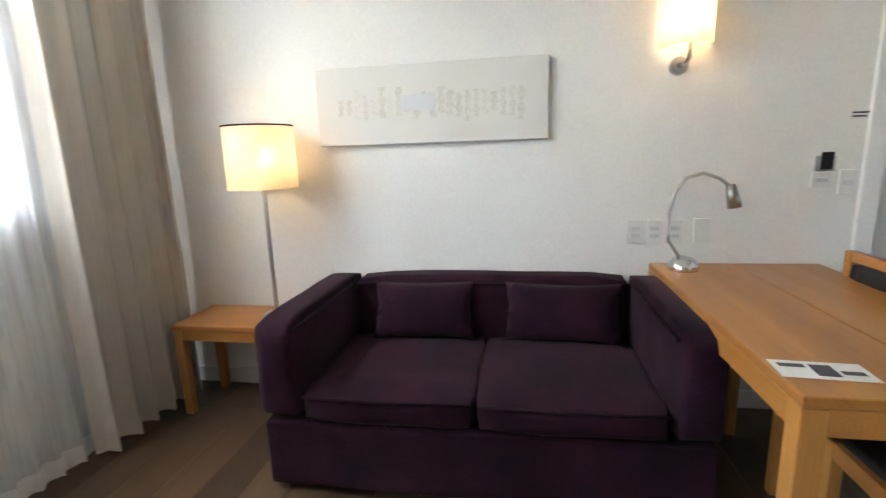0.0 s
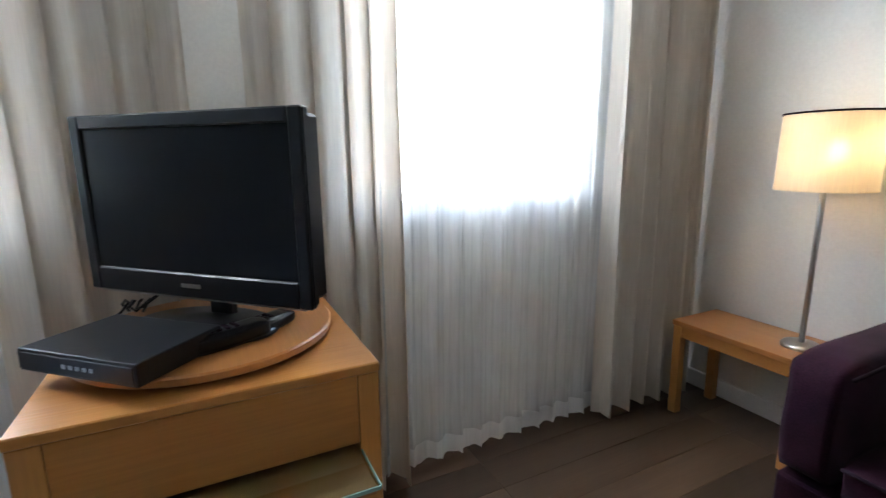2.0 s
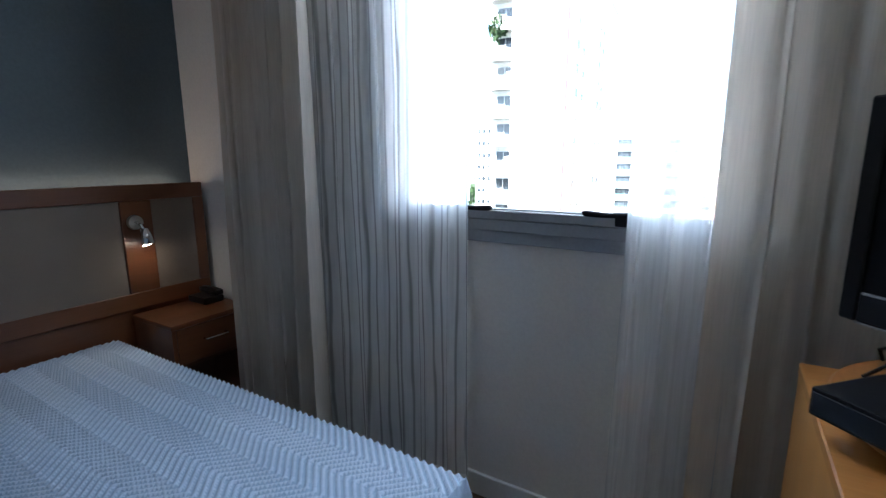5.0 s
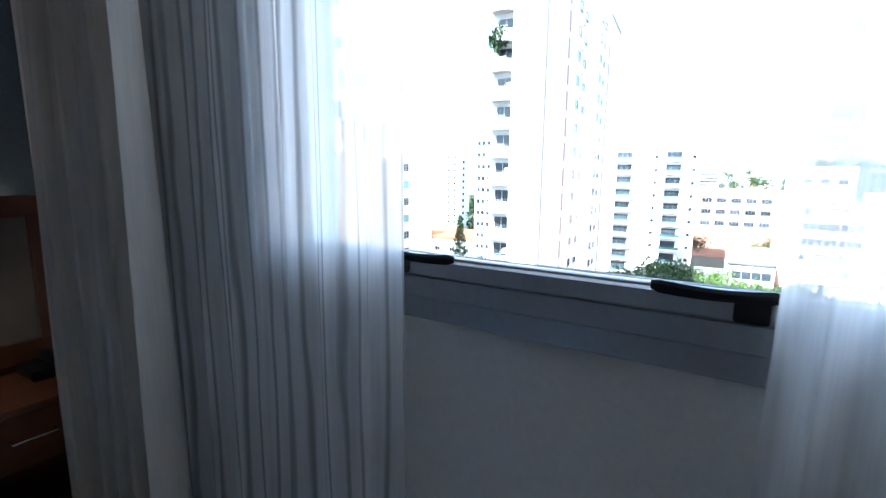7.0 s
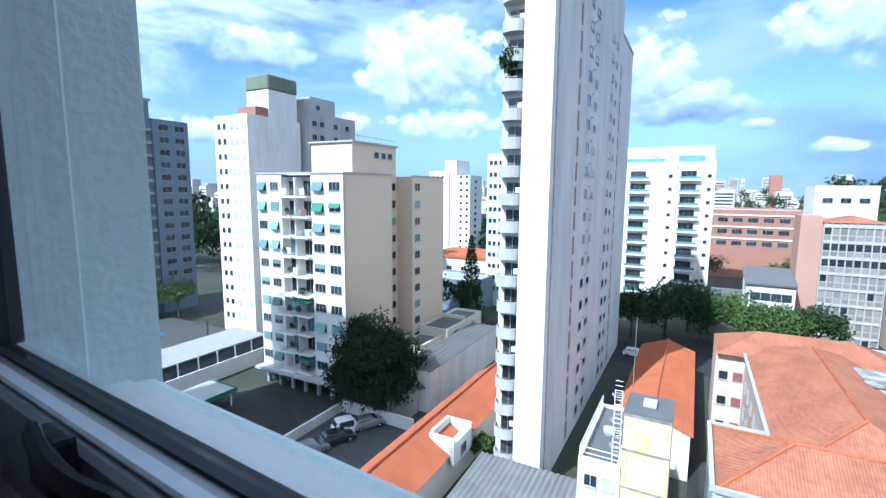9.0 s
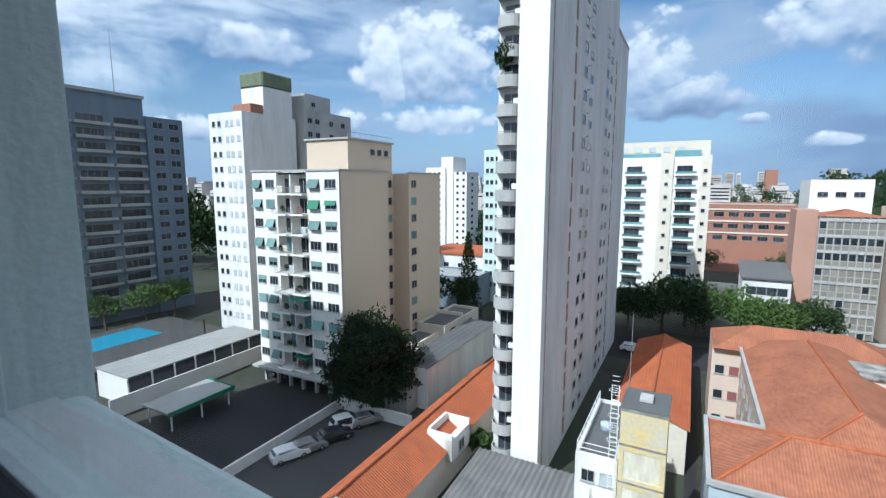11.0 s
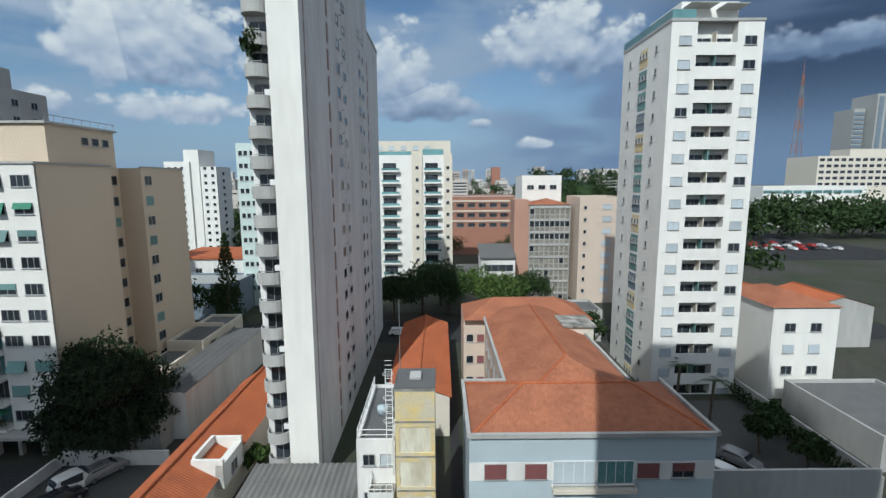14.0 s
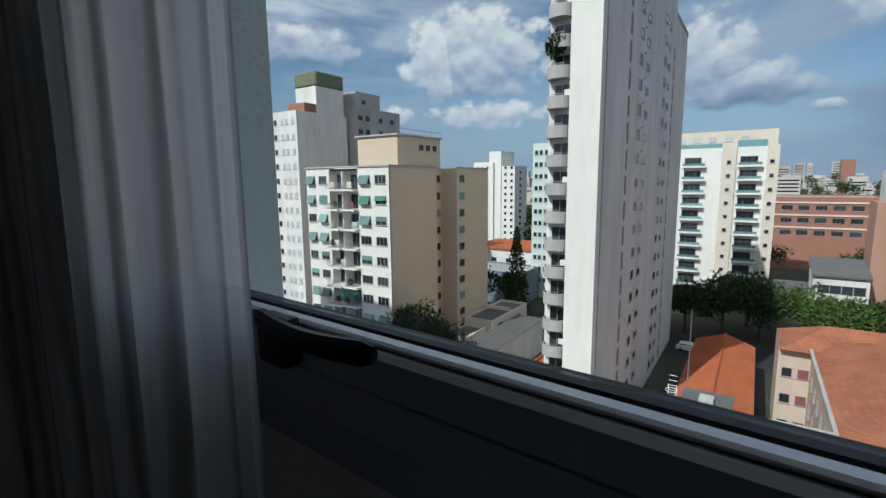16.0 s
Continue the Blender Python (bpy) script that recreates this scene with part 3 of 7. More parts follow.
# ---- curtains ----
def curtain(name, y0, y1, x, folds, depth, material, label, seed, z0=0.035, hem=None, gather=0.0, spread=0.0, group="curtains"):
    """Hanging cloth in uneven folds. gather: how far the foot swings off the line; spread: how much wider it is at the foot."""
    rnd = random.Random(seed)
    at = thing(name, (x, (y0 + y1) / 2, z0), label, "curtain", group)
    cols, rows = max(24, folds * 12), 22
    phase, warp = rnd.uniform(0, 6), [rnd.uniform(-1, 1) for _ in range(6)]
    top = CEIL - 0.03

    def spot(u, v):
        z = z0 + (top - z0) * v
        s = u * folds * math.tau + phase + 1.1 * math.sin(u * 5 + warp[0] * 3) + 0.5 * math.sin(u * 13 + warp[1] * 5)
        low = 1 - v
        d = depth * (0.65 + 0.45 * low) * (math.sin(s) + 0.28 * math.sin(2.3 * s + warp[2] * 4 + 1.2 * low))
        d += 0.012 * noise.noise(Vector((u * folds * 1.3, v * 2.0, seed)))
        y = y0 + (y1 - y0) * u + 0.35 * depth * math.cos(s) + spread * low * (u - 0.5) + 0.012 * low * noise.noise(Vector((u * folds, v * 3, seed + 9)))
        return Vector((x + d + gather * low ** 2, y, z + 0.008 * math.sin(s + 1) * (v == 0)))

    def sheet(v0, v1, n, off):
        bm = bmesh.new()
        grid = [[bm.verts.new(spot(i / cols, v0 + (v1 - v0) * j / n) + Vector((off, 0, 0))) for i in range(cols + 1)] for j in range(n + 1)]
        for j in range(n):
            for i in range(cols):
                bm.faces.new((grid[j][i], grid[j][i + 1], grid[j + 1][i + 1], grid[j + 1][i]))
        return bm

    part("cloth", sheet(0, 1, rows, 0), material, at, smooth=True)
    if hem:
        part("hem", sheet(0, 0.036, 2, 0.004), hem, at, "stitched double hem", smooth=True)
    return at


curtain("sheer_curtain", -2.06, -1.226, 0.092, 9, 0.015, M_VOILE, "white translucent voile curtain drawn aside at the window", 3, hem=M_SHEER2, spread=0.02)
curtain("sheer_curtain", -0.68, -0.34, 0.105, 5, 0.022, M_SHEER, "white translucent voile curtain bunched beside the window", 5, hem=M_SHEER2, spread=0.06)
curtain("sheer_curtain", 0.66, 1.80, 0.105, 11, 0.018, M_SHEER, "white translucent voile curtain covering the window", 8, hem=M_SHEER2, spread=0.05)
curtain("drape", -2.42, -1.88, 0.165, 6, 0.050, M_DRAPE, "heavy beige curtain hanging in folds by the bed", 11, hem=M_DRAPE)
curtain("drape", -0.46, 0.05, 0.165, 5, 0.050, M_DRAPE, "heavy beige curtain hanging behind the television", 13, hem=M_DRAPE)
curtain("drape", 0.22, 0.72, 0.165, 5, 0.050, M_DRAPE, "heavy beige curtain hanging behind the television", 17, hem=M_DRAPE)
curtain("drape", 1.74, 2.40, 0.165, 6, 0.050, M_DRAPE, "heavy beige curtain hanging in the corner by the lamp", 19)
tagged(part("curtain_track", boxes((0.085, 0.125, -2.6, 2.5, CEIL - 0.028, CEIL - 0.002), (0.145, 0.185, -2.6, 2.5, CEIL - 0.028, CEIL - 0.002), bevel=0.003), M_TRIM), "white double curtain track on the ceiling", "curtain track", kind="structure")

# ---- door at the far end of the sofa wall ----
door = thing("door_1", (4.06, Y1, 0), "white painted door in a white frame, closed", "door", kind="structure")
part("door_frame", boxes((3.58, 3.66, Y1 - 0.022, Y1 + 0.14, 0, 2.16), (4.46, 4.54, Y1 - 0.022, Y1 + 0.14, 0, 2.16), (3.66, 4.46, Y1 - 0.022, Y1 + 0.14, 2.08, 2.16), bevel=0.004), M_TRIM, door)
leaf = part("door_leaf", box(3.665, 4.455, Y1 + 0.03, Y1 + 0.07, 0.006, 2.075, bevel=0.003), M_TRIM, door)
part("door_handle", path_tube([(3.74, Y1 + 0.03, 1.02), (3.74, Y1 - 0.02, 1.02), (3.86, Y1 - 0.022, 1.02)], 0.009), M_CHROME, leaf, "chrome lever handle", smooth=True)


# ---- sofa ----
def sofa():
    x0, x1, y0, y1, top = 1.025, 2.745, 1.66, 2.53, 0.73
    s = thing("sofa", ((x0 + x1) / 2, (y0 + y1) / 2, 0), "two-seat boxy sofa in dark aubergine velvet against the wall", "sofa")
    part("base", box(x0 + 0.015, x1 - 0.015, y0 + 0.012, y1, 0.03, 0.315, bevel=0.022, seg=3), M_SOFA, s)
    for a, b in ((x0, x0 + 0.175), (x1 - 0.175, x1)):
        arm = cushion(a, b, y0, y1, 0.322, top, 0.008, 0.045)
        part("armrest", arm, M_SOFA, s, smooth=True)
    part("backrest", cushion(x0 + 0.178, x1 - 0.178, y1 - 0.17, y1, 0.322, top, 0.008, 0.04), M_SOFA, s, smooth=True)
    mid = (x0 + x1) / 2
    for a, b in ((x0 + 0.18, mid - 0.004), (mid + 0.004, x1 - 0.18)):
        c = part("seat_cushion", cushion(a, b, y0 + 0.005, y1 - 0.19, 0.322, 0.445, 0.014, 0.03), M_SOFA, s, smooth=True)
        part("piping", path_tube([(a + 0.01, y0 + 0.006, 0.43), ((a + b) / 2, y0 - 0.010, 0.434), (b - 0.01, y0 + 0.006, 0.43)], 0.006, 8), M_SEAM, c, smooth=True)
    for a in (x0 + 0.175, x1 - 0.175):
        part("piping", path_tube([(a, y0 + 0.03, 0.70), (a, y1 - 0.17, 0.70)], 0.006, 8), M_SEAM, s, smooth=True)
    part("back_piping", path_tube([(x0 + 0.19, y1 - 0.172, 0.70), (x1 - 0.19, y1 - 0.172, 0.70)], 0.006, 8), M_SEAM, s, smooth=True)
    for fx in (x0 + 0.08, x1 - 0.08):
        for fy in (y0 + 0.08, y1 - 0.08):
            part("foot", tube((fx, fy, 0), (fx, fy, 0.032), 0.025), M_BLACK, s)


def scatter_pillow(cx, cy, z, w, h, lean, yaw):
    """A soft oblong cushion with pulled-out corners."""
    bm = bmesh.new()
    n = 12
    for side in (1, -1):
        grid = [[bm.verts.new((0, 0, 0)) for _ in range(n + 1)] for _ in range(n + 1)]
        for j in range(n + 1):
            for i in range(n + 1):
                u, v = 2 * i / n - 1, 2 * j / n - 1
                bulge = (1 - u ** 4) ** 0.7 * (1 - v ** 4) ** 0.7
                px = u * w / 2 * (1 - 0.07 * (1 - v * v)) + 0.006 * noise.noise(Vector((u * 3, v * 3, w)))
                pz = v * h / 2 * (1 - 0.09 * (1 - u * u))
                grid[j][i].co = (px, side * (0.065 * bulge + 0.006 * noise.noise(Vector((u * 4, v * 4, side)))), pz + h / 2)
        for j in range(n):
            for i in range(n):
                q = (grid[j][i], grid[j][i + 1], grid[j + 1][i + 1], grid[j + 1][i])
                bm.faces.new(q if side < 0 else q[::-1])
    bmesh.ops.remove_doubles(bm, verts=bm.verts, dist=0.002)
    turn(bm, pose(cx, cy, z, -lean, 0, yaw))
    p = part("pillow", bm, M_SOFA, smooth=True)
    tagged(p, "aubergine velvet scatter cushion leaning on the sofa back", "cushion", "cushions on the sofa")


sofa()
scatter_pillow(1.58, 2.235, 0.452, 0.50, 0.285, 20, 3)
scatter_pillow(2.24, 2.235, 0.452, 0.54, 0.285, 20, -3)


# ---- side table and lamp ----
def side_table(x0, x1, y0, y1, h):
    t = thing("side_table", ((x0 + x1) / 2, (y0 + y1) / 2, 0), "low beech side table with tapered legs in the corner", "table")
    part("tabletop", box(x0, x1, y0, y1, h - 0.026, h, bevel=0.004, seg=2), M_BEECH, t)
    part("apron", boxes((x0 + 0.02, x1 - 0.02, y0 + 0.012, y0 + 0.032, h - 0.085, h - 0.026), (x0 + 0.02, x1 - 0.02, y1 - 0.032, y1 - 0.012, h - 0.085, h - 0.026),
                        (x0 + 0.012, x0 + 0.032, y0 + 0.032, y1 - 0.032, h - 0.085, h - 0.026), (x1 - 0.032, x1 - 0.012, y0 + 0.032, y1 - 0.032, h - 0.085, h - 0.026)), M_BEECH_Y, t)
    for lx in (x0 + 0.005, x1 - 0.05):
        for ly in (y0 + 0.005, y1 - 0.05):
            leg = box(lx, lx + 0.045, ly, ly + 0.045, 0, h - 0.027, bevel=0.003)
            for v in leg.verts:
                if v.co.z < 0.1:
                    v.co.x += 0.006 * (1 if lx == x0 + 0.005 else -1)
            part("leg", leg, M_BEECH_V, t)


side_table(0.25, 0.86, 2.165, 2.52, 0.508)


def table_lamp():
    x, y, z = 0.755, 2.345, 0.508
    l = thing("table_lamp", (x, y, z), "tall steel lamp with a lit cream drum shade", "lamp")
    part("base", lathe([(0.0, 0), (0.075, 0), (0.075, 0.012), (0.068, 0.02), (0.012, 0.024), (0.0, 0.024)], (x, y, z)), M_STEEL, l, smooth=True)
    part("stem", tube((x, y, z + 0.02), (x, y, z + 0.98), 0.011), M_STEEL, l, smooth=True)
    part("shade", lathe([(0.172, 0.69), (0.168, 0.995)], (x, y, z), 40), M_SHADE, l, "cream fabric drum shade", smooth=True)
    part("shade_ring", lathe([(0.174, 0.687), (0.174, 0.694), (0.168, 0.694), (0.168, 0.687), (0.174, 0.687)], (x, y, z), 40), M_SHADE, l)
    part("shade_ring", lathe([(0.171, 0.990), (0.171, 0.998), (0.164, 0.998), (0.164, 0.990), (0.171, 0.990)], (x, y, z), 40), M_SEAM, l)
    part("bulb", lathe([(0.0, 0.0), (0.022, 0.01), (0.034, 0.045), (0.03, 0.075), (0.0, 0.095)], (x + 0.03, y, z + 0.80), 16), M_BULB, l, "lit warm bulb", smooth=True)
    lamp = new("table_lamp_light", bpy.data.lights.new("table_lamp_light", "POINT"))
    lamp.data.energy, lamp.data.color, lamp.data.shadow_soft_size = 0.030, (1.0, 0.66, 0.34), 0.03
    lamp.location = (x + 0.03, y, z + 0.86)


def wall_sconce():
    x, y, z = 2.79, Y1, 1.72
    s = thing("wall_lamp", (x, y, z), "wall lamp with a half-round cream shade and chrome bracket, lit", "lamp")
    part("wall_plate", tube((x - 0.02, y, z - 0.02), (x - 0.02, y - 0.02, z - 0.02), 0.042, 0.040, 24), M_STEEL, s)
    part("bracket", path_tube([(x - 0.02, y - 0.015, z - 0.02), (x - 0.01, y - 0.06, z - 0.02), (x, y - 0.085, z + 0.0), (x, y - 0.085, z + 0.12)], 0.012), M_CHROME, s, smooth=True)
    bm = bmesh.new()
    n = 24
    ring = [[bm.verts.new((x - 0.112 * math.cos(math.pi * k / n), y - 0.008 - 0.145 * math.sin(math.pi * k / n), z + h)) for k in range(n + 1)] for h in (0.055, 0.32)]
    for k in range(n):
        bm.faces.new((ring[0][k], ring[0][k + 1], ring[1][k + 1], ring[1][k]))
    part("shade", bm, M_SHADE, s, "cream half-round shade", smooth=True)
    part("bulb", lathe([(0.0, 0.0), (0.018, 0.008), (0.028, 0.04), (0.024, 0.07), (0.0, 0.085)], (x, y - 0.085, z + 0.12), 16), M_BULB, s, "lit warm bulb", smooth=True)
    lamp = new("wall_lamp_light", bpy.data.lights.new("wall_lamp_light", "POINT"))
    lamp.data.energy, lamp.data.color, lamp.data.shadow_soft_size = 0.017, (1.0, 0.66, 0.34), 0.03
    lamp.location = (x, y - 0.085, z + 0.17)


table_lamp()
wall_sconce()


# ---- picture ----
def picture():
    x0, x1, z0, z1 = 1.005, 2.185, 1.395, 1.785
    p = thing("picture", ((x0 + x1) / 2, Y1, z0), "long pale unframed canvas with faint ochre marks on the wall", "picture")
    canvas = part("canvas", box(x0, x1, Y1 - 0.035, Y1 - 0.002, z0, z1, bevel=0.004), M_CANVAS, p)
    rnd = random.Random(4)
    for k in range(22):
        cx = x0 + 0.13 + (x1 - x0 - 0.26) * k / 21
        w, h = rnd.uniform(0.014, 0.021), rnd.uniform(0.07, 0.17)
        cz = (z0 + z1) / 2 + rnd.uniform(-0.02, 0.02)
        mark = bmesh.new()
        rim = [(cx - w * (0.8 + 0.4 * math.sin(i * 2.1 + k)), cz - h / 2 + h * i / 8) for i in range(9)]
        rim += [(cx + w * (0.8 + 0.4 * math.cos(i * 1.7 + k)), cz - h / 2 + h * i / 8) for i in range(8, -1, -1)]
        front, rear = ([mark.verts.new((a, y, b)) for a, b in rim] for y in (Y1 - 0.0358 - 0.0001 * (k % 2), Y1 - 0.0348))
        mark.faces.new(front)
        for i in range(18):
            mark.faces.new((front[i], front[i - 1], rear[i - 1], rear[i]))
        part("brush_mark", mark, M_OCHRE, canvas)
    px = x0 + 0.45 * (x1 - x0)
    part("centre_patch", box(px - 0.085, px + 0.085, Y1 - 0.0385, Y1 - 0.0352, (z0 + z1) / 2 - 0.03, (z0 + z1) / 2 + 0.045, bevel=0.001), M_PATCH, canvas, "pale blue-grey patch")


picture()


# ---- sockets and switches on the sofa wall ----
def wall_plate(x, z, w, h, slots, name="socket_plate", label="white plastic wall socket plate", category="socket"):
    p = thing(name, (x, Y1, z), label, category, "plates on the sofa wall")
    part("cover", box(x - w / 2, x + w / 2, Y1 - 0.010, Y1, z - h / 2, z + h / 2, bevel=0.003, seg=2), M_SOCKET, p)
    for dz in slots:
        part("insert", box(x - w * 0.28, x + w * 0.28, Y1 - 0.013, Y1 - 0.009, z + dz - 0.010, z + dz + 0.010, bevel=0.002), M_GREYBL, p)


for sx in (2.615, 2.705, 2.80):
    wall_plate(sx, 0.925, 0.074, 0.118, (0.018, -0.018))
wall_plate(2.925, 0.93, 0.078, 0.12, (), "blank_plate", "blank white plastic wall plate", "wall plate")
wall_plate(3.53, 1.15, 0.075, 0.115, (0.0,), "switch_plate", "white light switch plate by the door", "switch")
wall_plate(3.42, 1.165, 0.085, 0.07, (0.0,), "switch_plate", "white light switch plate by the door", "switch")
cardholder = thing("card_switch", (3.425, Y1, 1.235), "grey key card holder on the wall by the door", "card switch")
part("body", box(3.385, 3.465, Y1 - 0.022, Y1, 1.205, 1.275, bevel=0.006, seg=2), M_STEEL, cardholder)
part("card", box(3.40, 3.45, Y1 - 0.026, Y1 - 0.0225, 1.212, 1.29), M_BLACK, cardholder, "dark card")
notice = thing("door_notice", (3.545, Y1, 1.45), "small grey two-line notice on the wall", "sign")
part("plate", box(3.505, 3.585, Y1 - 0.005, Y1, 1.432, 1.470, bevel=0.001), M_SOCKET, notice)
part("text_bars", boxes((3.512, 3.578, Y1 - 0.0062, Y1 - 0.0048, 1.455, 1.463), (3.512, 3.57, Y1 - 0.0062, Y1 - 0.0048, 1.439, 1.447)), M_INK, notice)


# ---- desk with its lamp and papers ----
def desk():
    x0, x1, y0, y1, h = 2.685, 3.445, 1.205, 2.535, 0.77
    d = thing("desk", ((x0 + x1) / 2, (y0 + y1) / 2, 0), "beech desk table beside the sofa", "desk")
    part("tabletop", boxes((x0, (x0 + x1) / 2 - 0.001, y0, y1, h - 0.03, h), ((x0 + x1) / 2 + 0.001, x1, y0, y1, h - 0.03, h), bevel=0.003), M_BEECH_Y, d)
    part("apron", boxes((x0 + 0.002, x0 + 0.03, y0 + 0.06, y1 - 0.06, h - 0.10, h - 0.031), (x1 - 0.03, x1 - 0.002, y0 + 0.06, y1 - 0.06, h - 0.10, h - 0.031),
                        (x0 + 0.06, x1 - 0.06, y0 + 0.002, y0 + 0.03, h - 0.10, h - 0.031), (x0 + 0.06, x1 - 0.06, y1 - 0.03, y1 - 0.002, h - 0.10, h - 0.031)), M_BEECH_Y, d)
    for lx in (x0, x1 - 0.06):
        for ly in (y0, y1 - 0.06):
            part("leg", box(lx, lx + 0.06, ly, ly + 0.06, 0, h - 0.031, bevel=0.003), M_BEECH_V, d)


desk()


def desk_lamp():
    x, y, z = 2.80, 2.40, 0.77
    l = thing("desk_lamp", (x, y, z), "chrome gooseneck desk lamp with a domed foot on the desk", "lamp")
    part("foot", lathe([(0.0, 0.0), (0.066, 0.0), (0.068, 0.006), (0.064, 0.03), (0.045, 0.055), (0.015, 0.066), (0.0, 0.067)], (x, y, z)), M_CHROME, l, smooth=True)
    pts = [(x - 0.02, y, z + 0.06), (x - 0.07, y, z + 0.14), (x - 0.075, y, z + 0.27), (x - 0.055, y, z + 0.36), (x - 0.01, y, z + 0.425), (x + 0.06, y, z + 0.445), (x + 0.13, y, z + 0.42), (x + 0.18, y, z + 0.38)]
    part("neck", path_tube(pts, 0.008), M_STEEL, l, smooth=True)
    part("head", tube((x + 0.175, y, z + 0.39), (x + 0.20, y, z + 0.29), 0.020, 0.030, 20), M_STEEL, l, smooth=True)


desk_lamp()
sheet = thing("paper", (2.79, 1.35, 0.772), "printed sheet of white paper on the desk", "paper")
part("page", turn(box(-0.105, 0.105, -0.05, 0.05, 0, 0.0015), pose(2.80, 1.345, 0.7705, 0, 0, -4)), M_PAPER, sheet)
part("print_block", turn(boxes((-0.02, 0.03, -0.035, 0.03, 0.0014, 0.0022), (0.04, 0.09, -0.02, 0.0, 0.0014, 0.0022), (-0.09, -0.03, 0.01, 0.03, 0.0014, 0.0022)), pose(2.80, 1.345, 0.7705, 0, 0, -4)), M_INK, sheet, "dark printed blocks")


def chair(cx, cy, yaw, label):
    """A beech chair with a black leather seat and back pad; it faces its own +y."""
    c = thing("desk_chair", (cx, cy, 0), label, "chair", "chairs at the desk")
    m = pose(cx, cy, 0, 0, 0, yaw)
    part("seat", turn(cushion(-0.205, 0.205, -0.20, 0.21, 0.425, 0.475, 0.012, 0.03), m), M_LEATHER, c, "black leather seat pad", smooth=True)
    part("seat_frame", turn(boxes((-0.215, 0.215, -0.215, -0.185, 0.37, 0.424), (-0.215, 0.215, 0.185, 0.215, 0.37, 0.424), (-0.215, -0.185, -0.185, 0.185, 0.37, 0.424), (0.185, 0.215, -0.185, 0.185, 0.37, 0.424)), m), M_BEECH, c)
    for lx in (-0.22, 0.18):
        part("leg", turn(box(lx, lx + 0.04, 0.18, 0.22, 0, 0.424, bevel=0.003), m), M_BEECH_V, c)
        part("leg", turn(box(lx, lx + 0.04, -0.235, -0.195, 0, 0.88, bevel=0.003), m), M_BEECH_V, c)
    part("back_frame", turn(boxes((-0.18, 0.18, -0.232, -0.200, 0.84, 0.88), (-0.18, 0.18, -0.232, -0.200, 0.66, 0.69)), m), M_BEECH, c)
    part("backrest", turn(cushion(-0.178, 0.178, -0.236, -0.196, 0.692, 0.838, 0.006, 0.02), m), M_LEATHER, c, "black leather back pad", smooth=True)


chair(3.22, 2.10, 90, "beech chair with black leather seat and back, at the desk")
chair(3.22, 1.40, 0, "beech chair with black leather seat pushed under the desk end")


# ---- television cabinet with a turntable ----
def tv_cabinet():
    x0, x1, y0, y1, h = 0.27, 0.838, -0.28, 0.385, 0.892
    c = thing("tv_cabinet", ((x0 + x1) / 2, (y0 + y1) / 2, 0), "beech television cabinet with a pull-out glass tray between the windows", "cabinet")
    part("top", box(x0, x1, y0, y1, h - 0.024, h, bevel=0.003), M_BEECH_Y, c)
    part("side_panel", box(x0, x1 - 0.004, y0 + 0.002, y0 + 0.052, 0.0, h - 0.0245, bevel=0.002), M_BEECH_V, c)
    part("side_panel", box(x0, x1 - 0.004, y1 - 0.052, y1 - 0.002, 0.0, h - 0.0245, bevel=0.002), M_BEECH_V, c)
    part("back_panel", box(x0, x0 + 0.012, y0 + 0.052, y1 - 0.052, 0.05, h - 0.0245), M_BEECH_V, c)
    part("front_panel", box(x1 - 0.028, x1 - 0.005, y0 + 0.0525, y1 - 0.0525, 0.70, h - 0.0245, bevel=0.002), M_BEECH_Y, c)
    door_leaf = part("cabinet_door", box(x1 - 0.03, x1 - 0.008, y0 + 0.055, y1 - 0.055, 0.08, 0.650, bevel=0.002), M_HEAD, c, "darker wooden door")
    part("plinth", box(x0 + 0.02, x1 - 0.05, y0 + 0.0525, y1 - 0.0525, 0, 0.079), M_BLACK, c)
    part("knob", tube((x1 - 0.008, y0 + 0.12, 0.36), (x1 + 0.012, y0 + 0.12, 0.36), 0.010, 0.013), M_CHROME, door_leaf, "chrome knob")
    tray = part("tray", box(x0 + 0.03, x1 + 0.125, y0 + 0.056, y1 - 0.056, 0.660, 0.680, bevel=0.002), M_TRAY, c, "dark pull-out tray board")
    part("glass_top", box(x0 + 0.03, x1 + 0.138, y0 + 0.053, y1 - 0.053, 0.6805, 0.6895, bevel=0.002), M_SMOKE, tray, "thick glass sheet")
    part("glass_rim", boxes((x1 + 0.1382, x1 + 0.141, y0 + 0.053, y1 - 0.053, 0.6805, 0.6895), (x1 + 0.004, x1 + 0.138, y1 - 0.0528, y1 - 0.0500, 0.6805, 0.6895), (x1 + 0.004, x1 + 0.138, y0 + 0.0500, y0 + 0.0528, 0.6805, 0.6895)), M_GEDGE, tray, "greenish polished glass edge")


tv_cabinet()
disc = thing("turntable", (0.49, 0.045, 0.882), "round beech turntable plate under the television", "turntable")
part("spacer", tube((0.49, 0.045, 0.882), (0.49, 0.045, 0.892), 0.12, None, 32), M_BLACK, disc)
part("plate", lathe([(0.0, 0.0), (0.300, 0.0), (0.305, 0.004), (0.305, 0.018), (0.300, 0.022), (0.0, 0.022)], (0.49, 0.045, 0.892), 64), M_BEECH, disc)


